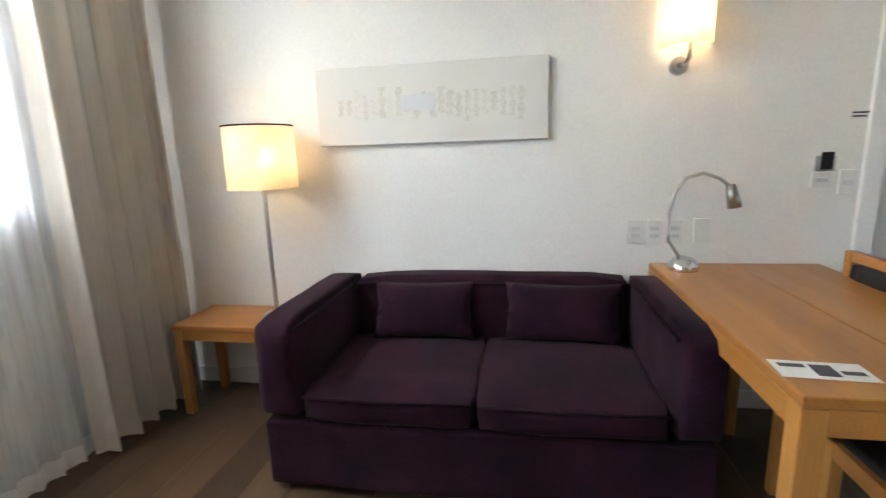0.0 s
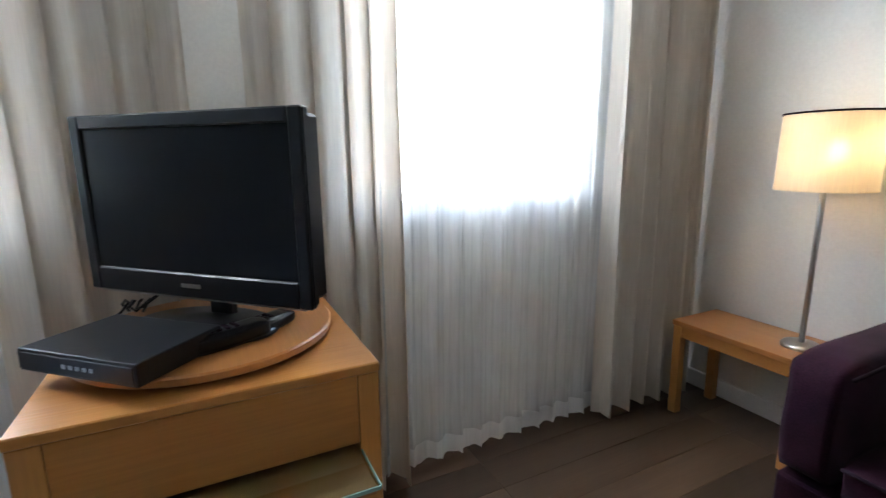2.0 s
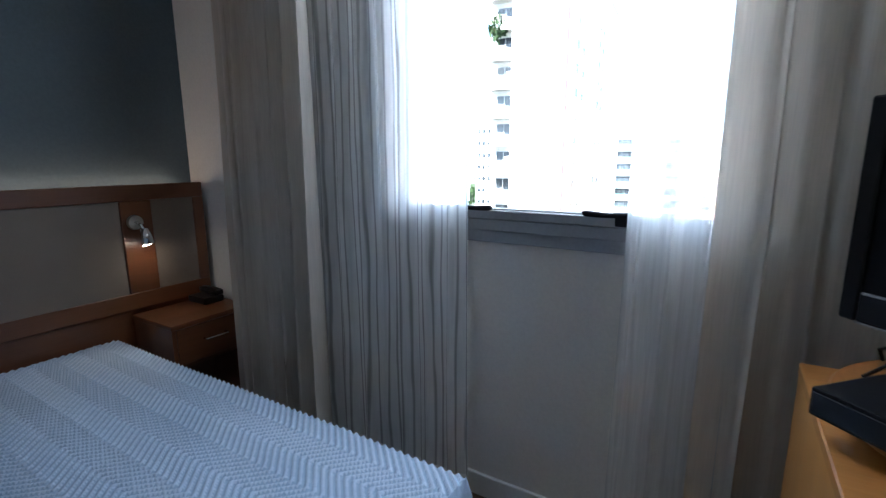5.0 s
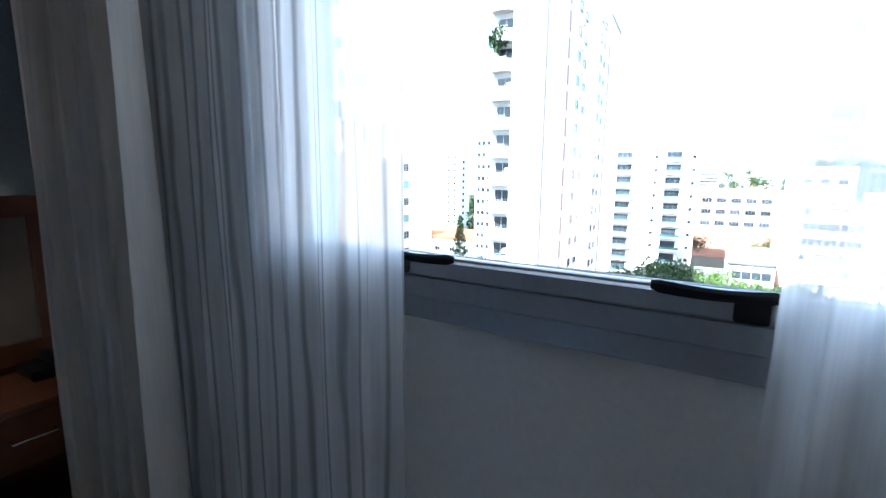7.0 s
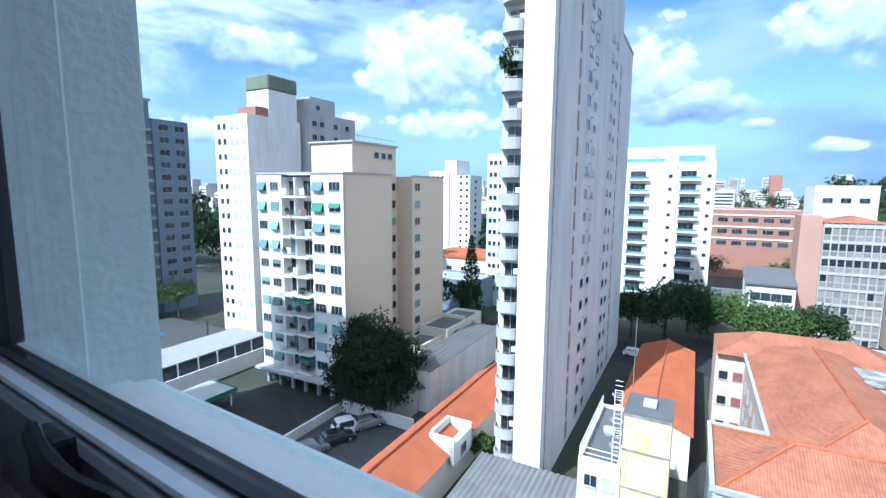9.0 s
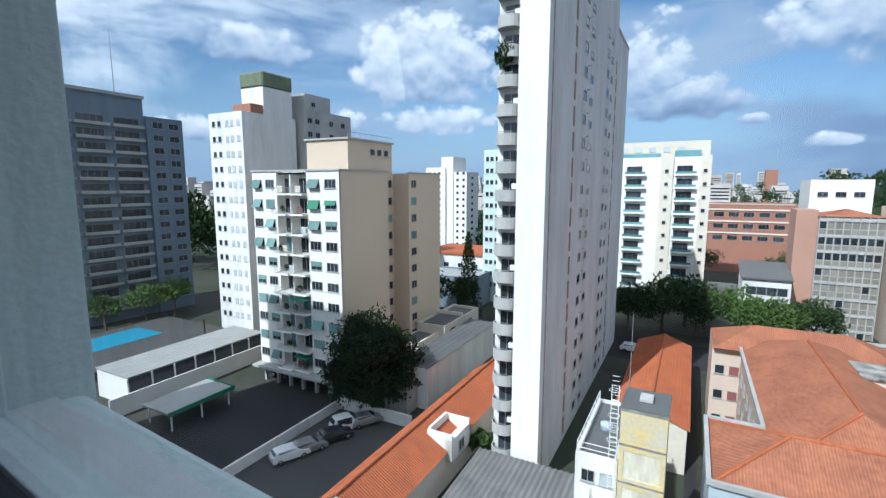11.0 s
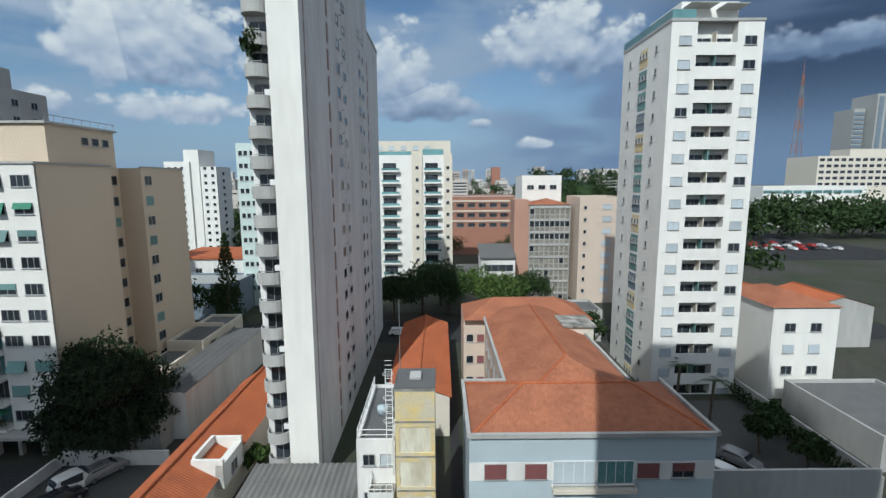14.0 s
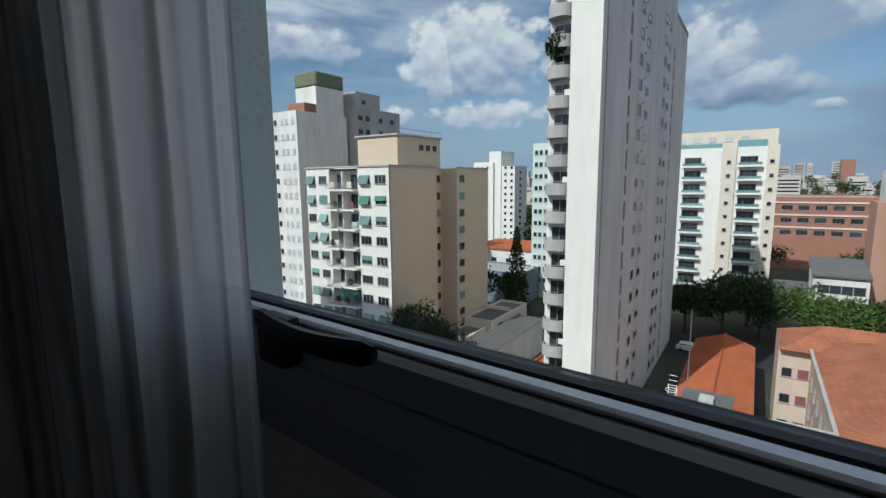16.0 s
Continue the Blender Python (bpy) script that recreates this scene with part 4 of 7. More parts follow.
def television():
    z0, z1, w = 1.000, 1.446, 0.69
    m = pose(0.512, 0.022, 0, 0, 0, -45)         # its face looks along its own +x
    t = thing("television", (0.512, 0.022, 0.914), "black flat television, switched off, turned on its stand", "television")
    hw = w / 2
    part("case", turn(boxes((-0.075, -0.012, -hw + 0.012, hw - 0.012, z0 + 0.012, z1 - 0.012), (-0.105, -0.075, -hw + 0.1, hw - 0.1, z0 + 0.06, z1 - 0.06), bevel=0.008), m), M_BLACK, t)
    bez = bmesh.new()
    for s in ((-0.012, 0.012, -hw, -hw + 0.034, z0, z1), (-0.012, 0.012, hw - 0.034, hw, z0, z1), (-0.012, 0.012, -hw + 0.034, hw - 0.034, z1 - 0.034, z1), (-0.012, 0.012, -hw + 0.034, hw - 0.034, z0, z0 + 0.062)):
        box(*s, bevel=0.004, bm=bez)
    part("bezel", turn(bez, m), M_GLOSSBLK, t, "gloss black bezel")
    part("screen", turn(box(-0.011, 0.004, -hw + 0.034, hw - 0.034, z0 + 0.062, z1 - 0.034), m), M_SCREEN, t, "dark matt screen")
    part("side_strip", turn(box(-0.010, 0.006, hw + 0.0002, hw + 0.004, z0 + 0.01, z1 - 0.004, bevel=0.001), m), M_BLACK, t)
    part("lower_strip", turn(box(-0.008, 0.008, -hw + 0.03, hw - 0.02, z0 - 0.004, z0 - 0.0005), m), M_STEEL, t, "silver lower edge")
    part("badge", turn(box(0.0122, 0.0135, -0.03, 0.03, z0 + 0.026, z0 + 0.036), m), M_STEEL, t, "small silver badge")
    part("neck", turn(box(-0.10, -0.07, -0.035, 0.035, 0.925, z0 + 0.03, bevel=0.006), m), M_GLOSSBLK, t)
    part("stand", turn(lathe([(0.0, 0.0), (0.20, 0.0), (0.205, 0.005), (0.195, 0.014), (0.05, 0.024), (0.0, 0.024)], (-0.02, 0.0, 0.914), 40, sx=0.62, sy=1.0), m), M_GLOSSBLK, t, "gloss black oval stand", smooth=True)


television()
decoder = thing("decoder_box", (0.63, -0.125, 0.93), "flat black decoder box on the turntable", "decoder")
mdec = pose(0.635, -0.118, 0.9145, 0, 0, -43)
part("case", turn(box(-0.11, 0.108, -0.155, 0.155, 0.004, 0.052, bevel=0.004, seg=2), mdec), M_BLACK, decoder)
part("front_strip", turn(box(0.1085, 0.111, -0.150, 0.150, 0.010, 0.046, bevel=0.001), mdec), M_GLOSSBLK, decoder)
part("button_row", turn(boxes(*[(0.1112, 0.1125, -0.03 + 0.018 * k, -0.02 + 0.018 * k, 0.024, 0.032) for k in range(5)]), mdec), M_STEEL, decoder, "small silver buttons")
for fx in (-0.09, 0.07):
    for fy in (-0.13, 0.11):
        part("foot", turn(box(fx, fx + 0.02, fy, fy + 0.02, 0, 0.004), mdec), M_BLACK, decoder)


def remote(at, yaw, length, label, fat):
    r = thing("remote_control", at, label, "remote control", "remotes on the turntable")
    m = pose(*at, 0, 0, yaw)
    body = cushion(-0.032, 0.032, -length / 2, length / 2, 0.001, fat, 0.004, 0.012)
    part("body", turn(body, m), M_BLACK, r, smooth=True)
    part("buttons", turn(boxes(*[(-0.016 + 0.012 * i, -0.008 + 0.012 * i, -length * 0.3 + 0.02 * j, -length * 0.3 + 0.02 * j + 0.01, fat - 0.001, fat + 0.004) for i in range(3) for j in range(5)]), m), M_SEAM, r)
    part("end_cap", turn(lathe([(0.0, -0.006), (0.016, -0.004), (0.018, 0.004), (0.0, 0.012)], (0, -length / 2 + 0.008, fat * 0.62), 16), m), M_CHROME, r, "shiny end cap", smooth=True)


remote((0.655, 0.075, 0.9142), 22, 0.20, "black remote control lying on the turntable", 0.042)
remote((0.60, 0.155, 0.9142), 35, 0.19, "black remote control lying beside another one", 0.032)
cables = thing("cable_bundle", (0.36, -0.12, 0.915), "loose dark cables behind the television", "cable")
for k in range(4):
    rnd = random.Random(k)
    pts = [(0.40 - 0.02 * k, -0.20 + 0.03 * k + 0.03 * math.sin(a * 1.7 + k), 0.921 + 0.05 * abs(math.sin(a + k * 0.8)) * (a < 5)) for a in (0, 0.6, 1.2, 1.8, 2.4, 3.0)]
    pts = [(p[0] - 0.02 * i, p[1] + 0.015 * i, p[2]) for i, p in enumerate(pts)]
    part("cable", path_tube(pts, 0.0035, 8), M_BLACK, cables, smooth=True)


# all of it stands on the cabinet's top board
for ob in scene.objects:
    if ob.parent is None and ob.name.split(".")[0] in ("turntable", "television", "decoder_box", "remote_control", "cable_bundle"):
        ob.location.z += 0.010


# ---- bed corner ----
def bed():
    x0, x1, y0, y1, top = 0.53, 2.05, -2.86, -0.98, 0.495
    b = thing("bed", ((x0 + x1) / 2, (y0 + y1) / 2, 0), "made bed with a pale blue ribbed zigzag bedspread", "bed")
    part("base", box(x0 + 0.04, x1 - 0.04, y0, y1 - 0.04, 0.06, 0.27, bevel=0.01), M_SKIRT, b)
    for fx in (x0 + 0.12, x1 - 0.12):
        for fy in (y0 + 0.12, y1 - 0.12):
            part("foot", tube((fx, fy, 0), (fx, fy, 0.06), 0.028), M_BLACK, b)
    part("mattress", box(x0 + 0.02, x1 - 0.02, y0, y1 - 0.02, 0.272, top - 0.012, bevel=0.03, seg=3), M_PAPER, b)
    # bedspread: raised zigzag ribs in bands
    nx, ny = 190, 560
    bm = bmesh.new()

    def top_z(x, y):
        u = (x - x0) / 0.17
        tri = abs((u % 1.0) * 2 - 1)
        s = (y + 0.085 * tri) / 0.028
        rib = 0.5 + 0.5 * math.sin(s * math.tau / 1.0)
        band = 0.9 + 0.1 * math.sin(u * math.pi)
        return top + 0.011 * rib * band + 0.006 * noise.noise(Vector((x * 2.2, y * 2.2, 3)))

    xs = [x0 + (x1 - x0) * i / nx for i in range(nx + 1)]
    ys = [y0 + (y1 - y0) * j / ny for j in range(ny + 1)]
    grid = [[bm.verts.new((x, y, top_z(x, y))) for x in xs] for y in ys]
    for j in range(ny):
        for i in range(nx):
            f = bm.faces.new((grid[j][i], grid[j][i + 1], grid[j + 1][i + 1], grid[j + 1][i]))
            f.material_index = int(sum(v.co.z - top - 0.006 * noise.noise(Vector((v.co.x * 2.2, v.co.y * 2.2, 3))) for v in f.verts) > 0.020)
    # sides hang in soft folds
    rim = [grid[j][0] for j in range(ny + 1)] + grid[ny][1:] + [grid[j][nx] for j in range(ny - 1, -1, -1)]
    away = [Vector((-1, 0, 0))] * ny + [Vector((-0.7, 0.7, 0))] + [Vector((0, 1, 0))] * (nx - 1) + [Vector((0.7, 0.7, 0))] + [Vector((1, 0, 0))] * ny
    prev = rim
    for step in range(1, 8):
        now = []
        for k, v in enumerate(rim):
            drop = 0.055 * step
            out = 0.012 + 0.018 * min(step, 3) / 3 + 0.016 * (step / 7) * noise.noise(Vector((k * 0.06, step * 0.25, 1)))
            now.append(bm.verts.new(Vector((v.co.x, v.co.y, top - drop)) + away[k] * out))
        for k in range(len(rim) - 1):
            bm.faces.new((prev[k], prev[k + 1], now[k + 1], now[k]))
        prev = now
    part("bedspread", bm, (M_BED, M_BED2), b, "pale blue cotton bedspread with raised zigzag ribs", smooth=True)


bed()


def headboard():
    y0, y1, x0, x1, top = -3.005, -2.872, 0.03, 2.75, 1.222
    h = thing("headboard", ((x0 + x1) / 2, (y0 + y1) / 2, 0), "reddish wooden headboard with linen panels and a light ledge", "headboard")
    part("back_board", box(x0, x1, y0, y1 - 0.022, 0.25, top - 0.03), M_HEAD, h)
    part("top_rail", box(x0, x1, y1 - 0.022, y1, top - 0.075, top, bevel=0.003), M_HEAD, h)
    part("bottom_rail", box(x0, x1, y1 - 0.022, y1, 0.62, 0.70, bevel=0.003), M_HEAD, h)
    for a, b in ((x0, x0 + 0.055), (0.30, 0.44), (1.22, 1.36), (2.14, 2.28), (x1 - 0.055, x1)):
        part("stile", box(a, b, y1 - 0.022, y1, 0.7005, top - 0.0755, bevel=0.003), M_HEAD, h)
    for a, b in ((x0 + 0.055, 0.30), (0.44, 1.22), (1.36, 2.14), (2.28, x1 - 0.055)):
        part("linen_panel", box(a + 0.001, b - 0.001, y1 - 0.020, y1 - 0.010, 0.7005, top - 0.0755), M_LINEN, h, "beige linen panel")
    part("light_strip", box(x0 + 0.05, x1 - 0.05, y0 + 0.012, y0 + 0.026, top - 0.028, top - 0.016), glow("ledge_light", (1.0, 0.72, 0.50), 0.45), h, "warm light strip along the ledge")
    strip = new("ledge_lamp", bpy.data.lights.new("ledge_lamp", "AREA"))
    strip.data.shape, strip.data.size, strip.data.size_y, strip.data.energy, strip.data.color = "RECTANGLE", x1 - x0 - 0.2, 0.03, 0.12, (1.0, 0.74, 0.52)
    strip.matrix_world = pose((x0 + x1) / 2, y0 + 0.03, top - 0.012, 180 - 12, 0, 0)


headboard()


def reading_light(x, z):
    y = -2.872
    r = thing("reading_light", (x, y, z), "small chrome reading spotlight on the headboard, lit", "lamp", "reading lights")
    part("mount", tube((x, y, z + 0.1), (x, y + 0.018, z + 0.1), 0.035, 0.033, 24), M_STEEL, r)
    part("arm", path_tube([(x, y + 0.015, z + 0.10), (x, y + 0.06, z + 0.09), (x - 0.005, y + 0.075, z + 0.06)], 0.007), M_CHROME, r, smooth=True)
    part("head", tube((x - 0.005, y + 0.075, z + 0.075), (x - 0.01, y + 0.085, z + 0.0), 0.018, 0.030, 20), M_CHROME, r, smooth=True)
    part("lens", tube((x - 0.010, y + 0.085, z - 0.0005), (x - 0.0105, y + 0.0855, z - 0.003), 0.026, None, 20), M_SPOT, r, "glowing lens")
    lamp = new("reading_lamp", bpy.data.lights.new("reading_lamp", "SPOT"))
    lamp.data.energy, lamp.data.color, lamp.data.spot_size, lamp.data.spot_blend, lamp.data.shadow_soft_size = 0.2, (1.0, 0.78, 0.55), radians(70), 0.7, 0.025
    lamp.matrix_world = look((x - 0.01, y + 0.087, z - 0.02), (x + 0.45, y + 0.42, 0.5))


reading_light(0.385, 0.945)


def nightstand():
    x0, x1, y0, y1, h = 0.04, 0.45, -2.868, -2.53, 0.60
    n = thing("nightstand", ((x0 + x1) / 2, (y0 + y1) / 2, 0), "reddish wooden nightstand with one drawer beside the bed", "nightstand")
    part("top", box(x0, x1, y0, y1, h - 0.022, h, bevel=0.003), M_HEAD, n)
    part("body", boxes((x0 + 0.006, x0 + 0.024, y0, y1 - 0.01, 0.0, h - 0.0225), (x1 - 0.024, x1 - 0.006, y0, y1 - 0.01, 0, h - 0.0225), (x0 + 0.024, x1 - 0.024, y0, y1 - 0.02, 0.38, 0.398), (x0 + 0.024, x1 - 0.024, y0, y1 - 0.02, 0.06, 0.078), (x0 + 0.024, x1 - 0.024, y0, y0 + 0.012, 0.08, 0.37)), M_HEAD, n)
    drawer = part("drawer", box(x0 + 0.026, x1 - 0.026, y1 - 0.024, y1 - 0.004, 0.402, h - 0.026, bevel=0.002), M_HEAD, n)
    part("handle", path_tube([(0.19, y1 - 0.004, 0.50), (0.19, y1 + 0.022, 0.50), (0.30, y1 + 0.022, 0.50), (0.30, y1 - 0.004, 0.50)], 0.005), M_CHROME, drawer, "chrome bar handle", smooth=True)


nightstand()
phone = thing("telephone", (0.12, -2.76, 0.6), "black telephone on the nightstand", "telephone")
part("base", box(0.07, 0.18, -2.85, -2.70, 0.6005, 0.635, bevel=0.008, seg=2), M_BLACK, phone)
part("handset", cushion(0.08, 0.12, -2.85, -2.69, 0.636, 0.668, 0.004, 0.01), M_BLACK, phone, smooth=True)


# ---- the town outside ----
GZ = -28.5
M_GROUND = surface("ground_earth", (0.07, 0.067, 0.06), 0.9, 0, 0.05, 0.9, 0.2, 0.1, tint=(0.045, 0.055, 0.032))
M_ASPHALT = surface("asphalt", (0.042, 0.042, 0.044), 0.85, 0, 0.15, 3, 0.15, 0.1)
M_PAVE = surface("concrete_yard", (0.085, 0.085, 0.082), 0.85, 0, 0.2, 2.5, 0.14, 0.1)
M_WHITE = surface("white_masonry", (0.80, 0.78, 0.735), 0.8, 0, 0.22, 1.6, 0.06, 0.06, stretch=(1, 1, 0.25))
M_WHITE2 = surface("weathered_white", (0.78, 0.765, 0.74), 0.85, 0, 0.35, 2.2, 0.09, 0.06, tint=(0.62, 0.605, 0.58), stretch=(1, 1, 0.18))
M_GREYW = surface("grey_concrete_wall", (0.46, 0.45, 0.43), 0.88, 0, 0.3, 2.0, 0.08, 0.08, tint=(0.36, 0.355, 0.34), stretch=(1, 1, 0.2))
M_BEIGE = surface("beige_stucco", (0.66, 0.54, 0.41), 0.88, 0, 0.18, 1.8, 0.05, 0.06)
M_PINK = surface("pale_pink_stucco", (0.62, 0.505, 0.415), 0.88, 0, 0.2, 1.6, 0.06, 0.06)
M_PALEBL = surface("pale_blue_stucco", (0.47, 0.545, 0.59), 0.85, 0, 0.3, 2.0, 0.06, 0.06)
M_CREAM = surface("cream_stucco", (0.70, 0.64, 0.54), 0.85, 0, 0.3, 2.0, 0.07, 0.06)
M_YELLOW = surface("stained_yellow", (0.70, 0.53, 0.21), 0.88, 0, 0.9, 5, 0.1, 0.1, tint=(0.58, 0.53, 0.42))
M_BRICKR = surface("red_brick", (0.36, 0.17, 0.115), 0.88, 0, 0.3, 3, 0.12, 0.1)
M_SHUTTER = surface("tan_roller_shutter", (0.25, 0.23, 0.195), 0.6, 0, 0.5, 4, 0.15, 0.02, islands=0.2)
M_SALMON = surface("salmon_brick", (0.47, 0.27, 0.20), 0.88, 0, 0.3, 3, 0.1, 0.1)
M_BLUET = surface("blue_grey_cladding", (0.17, 0.215, 0.265), 0.7, 0, 0.3, 2, 0.08, 0.05)
M_GREENT = surface("pale_green_tiles", (0.56, 0.66, 0.63), 0.7, 0, 0.3, 2, 0.05, 0.05)
M_BROWNS = surface("brown_stripe", (0.34, 0.235, 0.185), 0.8, 0, 0.6, 4, 0.1, 0.05)
M_TILE_X = surface("clay_tiles_down_x", (0.42, 0.165, 0.092), 0.85, 0, 0.35, 2.6, 0.16, 1.0, tint=(0.32, 0.125, 0.075), wave=("Y", 1.6, 0.7))
M_TILE_Y = surface("clay_tiles_down_y", (0.42, 0.165, 0.092), 0.85, 0, 0.35, 2.6, 0.16, 1.0, tint=(0.32, 0.125, 0.075), wave=("X", 1.6, 0.7))
M_CLAY = surface("clay_tiles", (0.45, 0.135, 0.058), 0.85, 0, 0.5, 4.0, 0.2, 0.4, tint=(0.34, 0.105, 0.052))
M_FIBRE = surface("fibre_cement_sheet", (0.20, 0.195, 0.185), 0.9, 0, 0.4, 3, 0.15, 0.1, tint=(0.13, 0.13, 0.125))
M_SLATE = surface("dark_flat_roof", (0.13, 0.13, 0.13), 0.9, 0, 0.4, 3, 0.15, 0.1)
M_METAL = surface("pale_sheet_metal", (0.42, 0.42, 0.40), 0.55, 0.2, 0.4, 3, 0.1, 0.1)
M_DARKWIN = surface("dark_window_glass", (0.035, 0.042, 0.05), 0.12, 0, 0.5, 4, 0.3, 0.0, islands=0.5)
M_TEALWIN = surface("teal_window_glass", (0.16, 0.32, 0.33), 0.12, 0, 0.5, 4, 0.2, 0.0, islands=0.3)
M_PALEWIN = surface("closed_shutter", (0.50, 0.56, 0.60), 0.45, 0, 0.5, 4, 0.1, 0.0, islands=0.12)
M_BLINDT = surface("teal_blind", (0.16, 0.29, 0.275), 0.6, 0, 0.6, 8, 0.15, 0.05, islands=0.35)
M_BLINDG = surface("green_blind", (0.03, 0.20, 0.12), 0.6, 0, 0.6, 8, 0.15, 0.05)
M_REDSH = surface("maroon_shutter", (0.23, 0.085, 0.085), 0.7, 0, 0.6, 8, 0.15, 0.05, islands=0.15)
M_WINF = surface("window_frame_paint", (0.42, 0.43, 0.43), 0.5, 0.2, 0.6, 8, 0.1, 0.02)
M_RAIL = surface("rail_paint", (0.30, 0.30, 0.30), 0.5, 0.4, 0.6, 8, 0.1, 0.02)
M_LEAF = surface("leaves", (0.042, 0.072, 0.024), 0.7, 0, 0.5, 3, 0.35, 0.0, tint=(0.018, 0.036, 0.013), islands=0.25)
M_LEAF3 = surface("dark_leaves", (0.020, 0.034, 0.014), 0.8, 0, 0.5, 3, 0.35, 0.0, tint=(0.012, 0.021, 0.009), islands=0.25)
M_LEAF2 = surface("bright_leaves", (0.075, 0.125, 0.030), 0.7, 0, 0.5, 3, 0.3, 0.0, tint=(0.065, 0.105, 0.028), islands=0.2)
M_BARK = surface("bark", (0.12, 0.09, 0.065), 0.9, 0, 1.5, 12, 0.25, 0.3)
M_POOL = surface("pool_water", (0.05, 0.30, 0.46), 0.1, 0, 0.3, 3, 0.1, 0.05)
M_GRIMY = surface("mouldy_concrete", (0.42, 0.40, 0.36), 0.9, 0, 0.9, 7, 0.2, 0.1, tint=(0.07, 0.068, 0.062))
M_STAIN = surface("rain_streaked_panel", (0.74, 0.70, 0.57), 0.88, 0, 1.1, 6, 0.12, 0.1, tint=(0.52, 0.46, 0.34), stretch=(1, 1, 0.3))
M_TYRE = surface("tyre", (0.02, 0.02, 0.02), 0.8, 0, 3, 20, 0.1, 0.05)

for mat in (M_LEAF, M_LEAF2, M_LEAF3, M_GROUND, M_ASPHALT, M_PAVE, M_TILE_X, M_TILE_Y, M_CLAY):
    dull(mat, 0.15)

ground = tagged(part("ground", box(-2600, 700, -1800, 1800, GZ - 1, GZ), M_GROUND), "dull earth and paving between the buildings", "ground", kind="structure")
tagged(part("road", box(-46.6, -24, -57, -41.5, GZ, GZ + 0.03), M_ASPHALT), "dark asphalt drive beside the apartment block", "road", kind="structure")
tagged(part("parking_yard", box(-46.5, -18, -41.2, -28, GZ, GZ + 0.02), M_PAVE), "worn grey parking yard", "yard", kind="structure")
tagged(part("street", boxes((-97, -84, -60, 90, GZ, GZ + 0.025)), M_ASPHALT), "asphalt street between the blocks", "road", kind="structure")
tagged(part("lane", box(-84, -20, 0.1, 1.2, GZ, GZ + 0.02), M_ASPHALT), "narrow dark lane beside the tiled house", "road", kind="structure")
tagged(part("far_parking", box(-260, -170, 105, 185, GZ, GZ + 0.03), M_ASPHALT), "open-air car park in the distance", "road", kind="structure")
tagged(part("garden_yard", box(-60, -40, 21, 40, GZ, GZ + 0.02), M_PAVE), "paved forecourt of the high block", "yard", kind="structure")

# the house of the flat itself, closing the place behind and beside the room, and unseen shading blocks
own = bmesh.new()
for s in ((X1 + 0.2, 16, -6, 7, GZ, 2.66), (OUT + 0.03, X1 + 0.2, -6, Y0 - 0.16, GZ, 2.66), (OUT + 0.03, X1 + 0.2, Y1 + 0.16, 7, GZ, 2.66), (OUT + 0.03, X1 + 0.2, Y0 - 0.16, Y1 + 0.16, GZ, -0.14),
          # unseen blocks above and to both sides, sized to throw shadows on the town
          (1, 16, 0.5, 7.0, 2.68, 26), (1, 16, 7.02, 24, GZ, 41.2), (1, 16, 24.02, 46, GZ, 12), (1, 16, -70, -43, GZ, 28)):
    box(*s, bm=own)
tagged(part("own_building", own, M_GREYW), "plain rendered mass around the flat, with unseen blocks added to shade the town", "building", kind="structure")

OUTSIDE_FROM = set(bpy.data.objects) - {ground}
FACE = {"+x": 0.0, "+y": math.pi / 2, "-y": -math.pi / 2}
KIT = {}


def mesh_of(name, bm, *materials):
    me = bpy.data.meshes.new(name)
    bm.to_mesh(me)
    bm.free()
    for m in materials:
        me.materials.append(m)
    return me


def frame_mesh(w, h, bars, material, sill=True):
    key = ("frame", w, h, bars, material.name, sill)
    if key not in KIT:
        t = 0.05
        bm = boxes((-0.02, 0.07, -w / 2, -w / 2 + t, 0, h), (-0.02, 0.07, w / 2 - t, w / 2, 0, h), (-0.02, 0.07, -w / 2 + t, w / 2 - t, 0, t), (-0.02, 0.07, -w / 2 + t, w / 2 - t, h - t, h))
        for k in range(1, bars):
            y = -w / 2 + w * k / bars
            box(-0.02, 0.05, y - 0.025, y + 0.025, t, h - t, bm=bm)
        if sill:
            box(-0.02, 0.14, -w / 2 - 0.08, w / 2 + 0.08, -0.07, 0, bm=bm)
        KIT[key] = mesh_of("window", bm, material)
    return KIT[key]


def slab_mesh(name, w, h, material, x0=0.004, x1=0.025, tilt=0.0):
    key = (name, w, h, material.name, x0, x1, tilt)
    if key not in KIT:
        bm = box(x0, x1, -w / 2, w / 2, 0, h)
        for v in bm.verts:
            v.co.x += tilt * (h - v.co.z)
        KIT[key] = mesh_of(name, bm, material)
    return KIT[key]


def put_window(parent, face, at, w, h, glassy=None, bars=2, frame_m=None, blind=None, tilt=0.0, cover=1.0):
    """One window on a facade: frame with sill, pane, and a blind where one hangs. at: the foot of its middle, on the wall."""
    a = FACE[face]
    win = piece("window", frame_mesh(w, h, bars, frame_m or M_WINF), parent, at, a)
    pane = new("pane", slab_mesh("pane", w - 0.08, h - 0.06, glassy or M_DARKWIN))
    pane.parent, pane.location = win, (0, 0, 0.03)
    if blind:
        b = new("blind", slab_mesh("blind", w - 0.04, (h - 0.04) * cover, blind, 0.075, 0.10, tilt))
        b.parent, b.location = win, (0, 0, 0.02 + (h - 0.04) * (1 - cover))
    return win


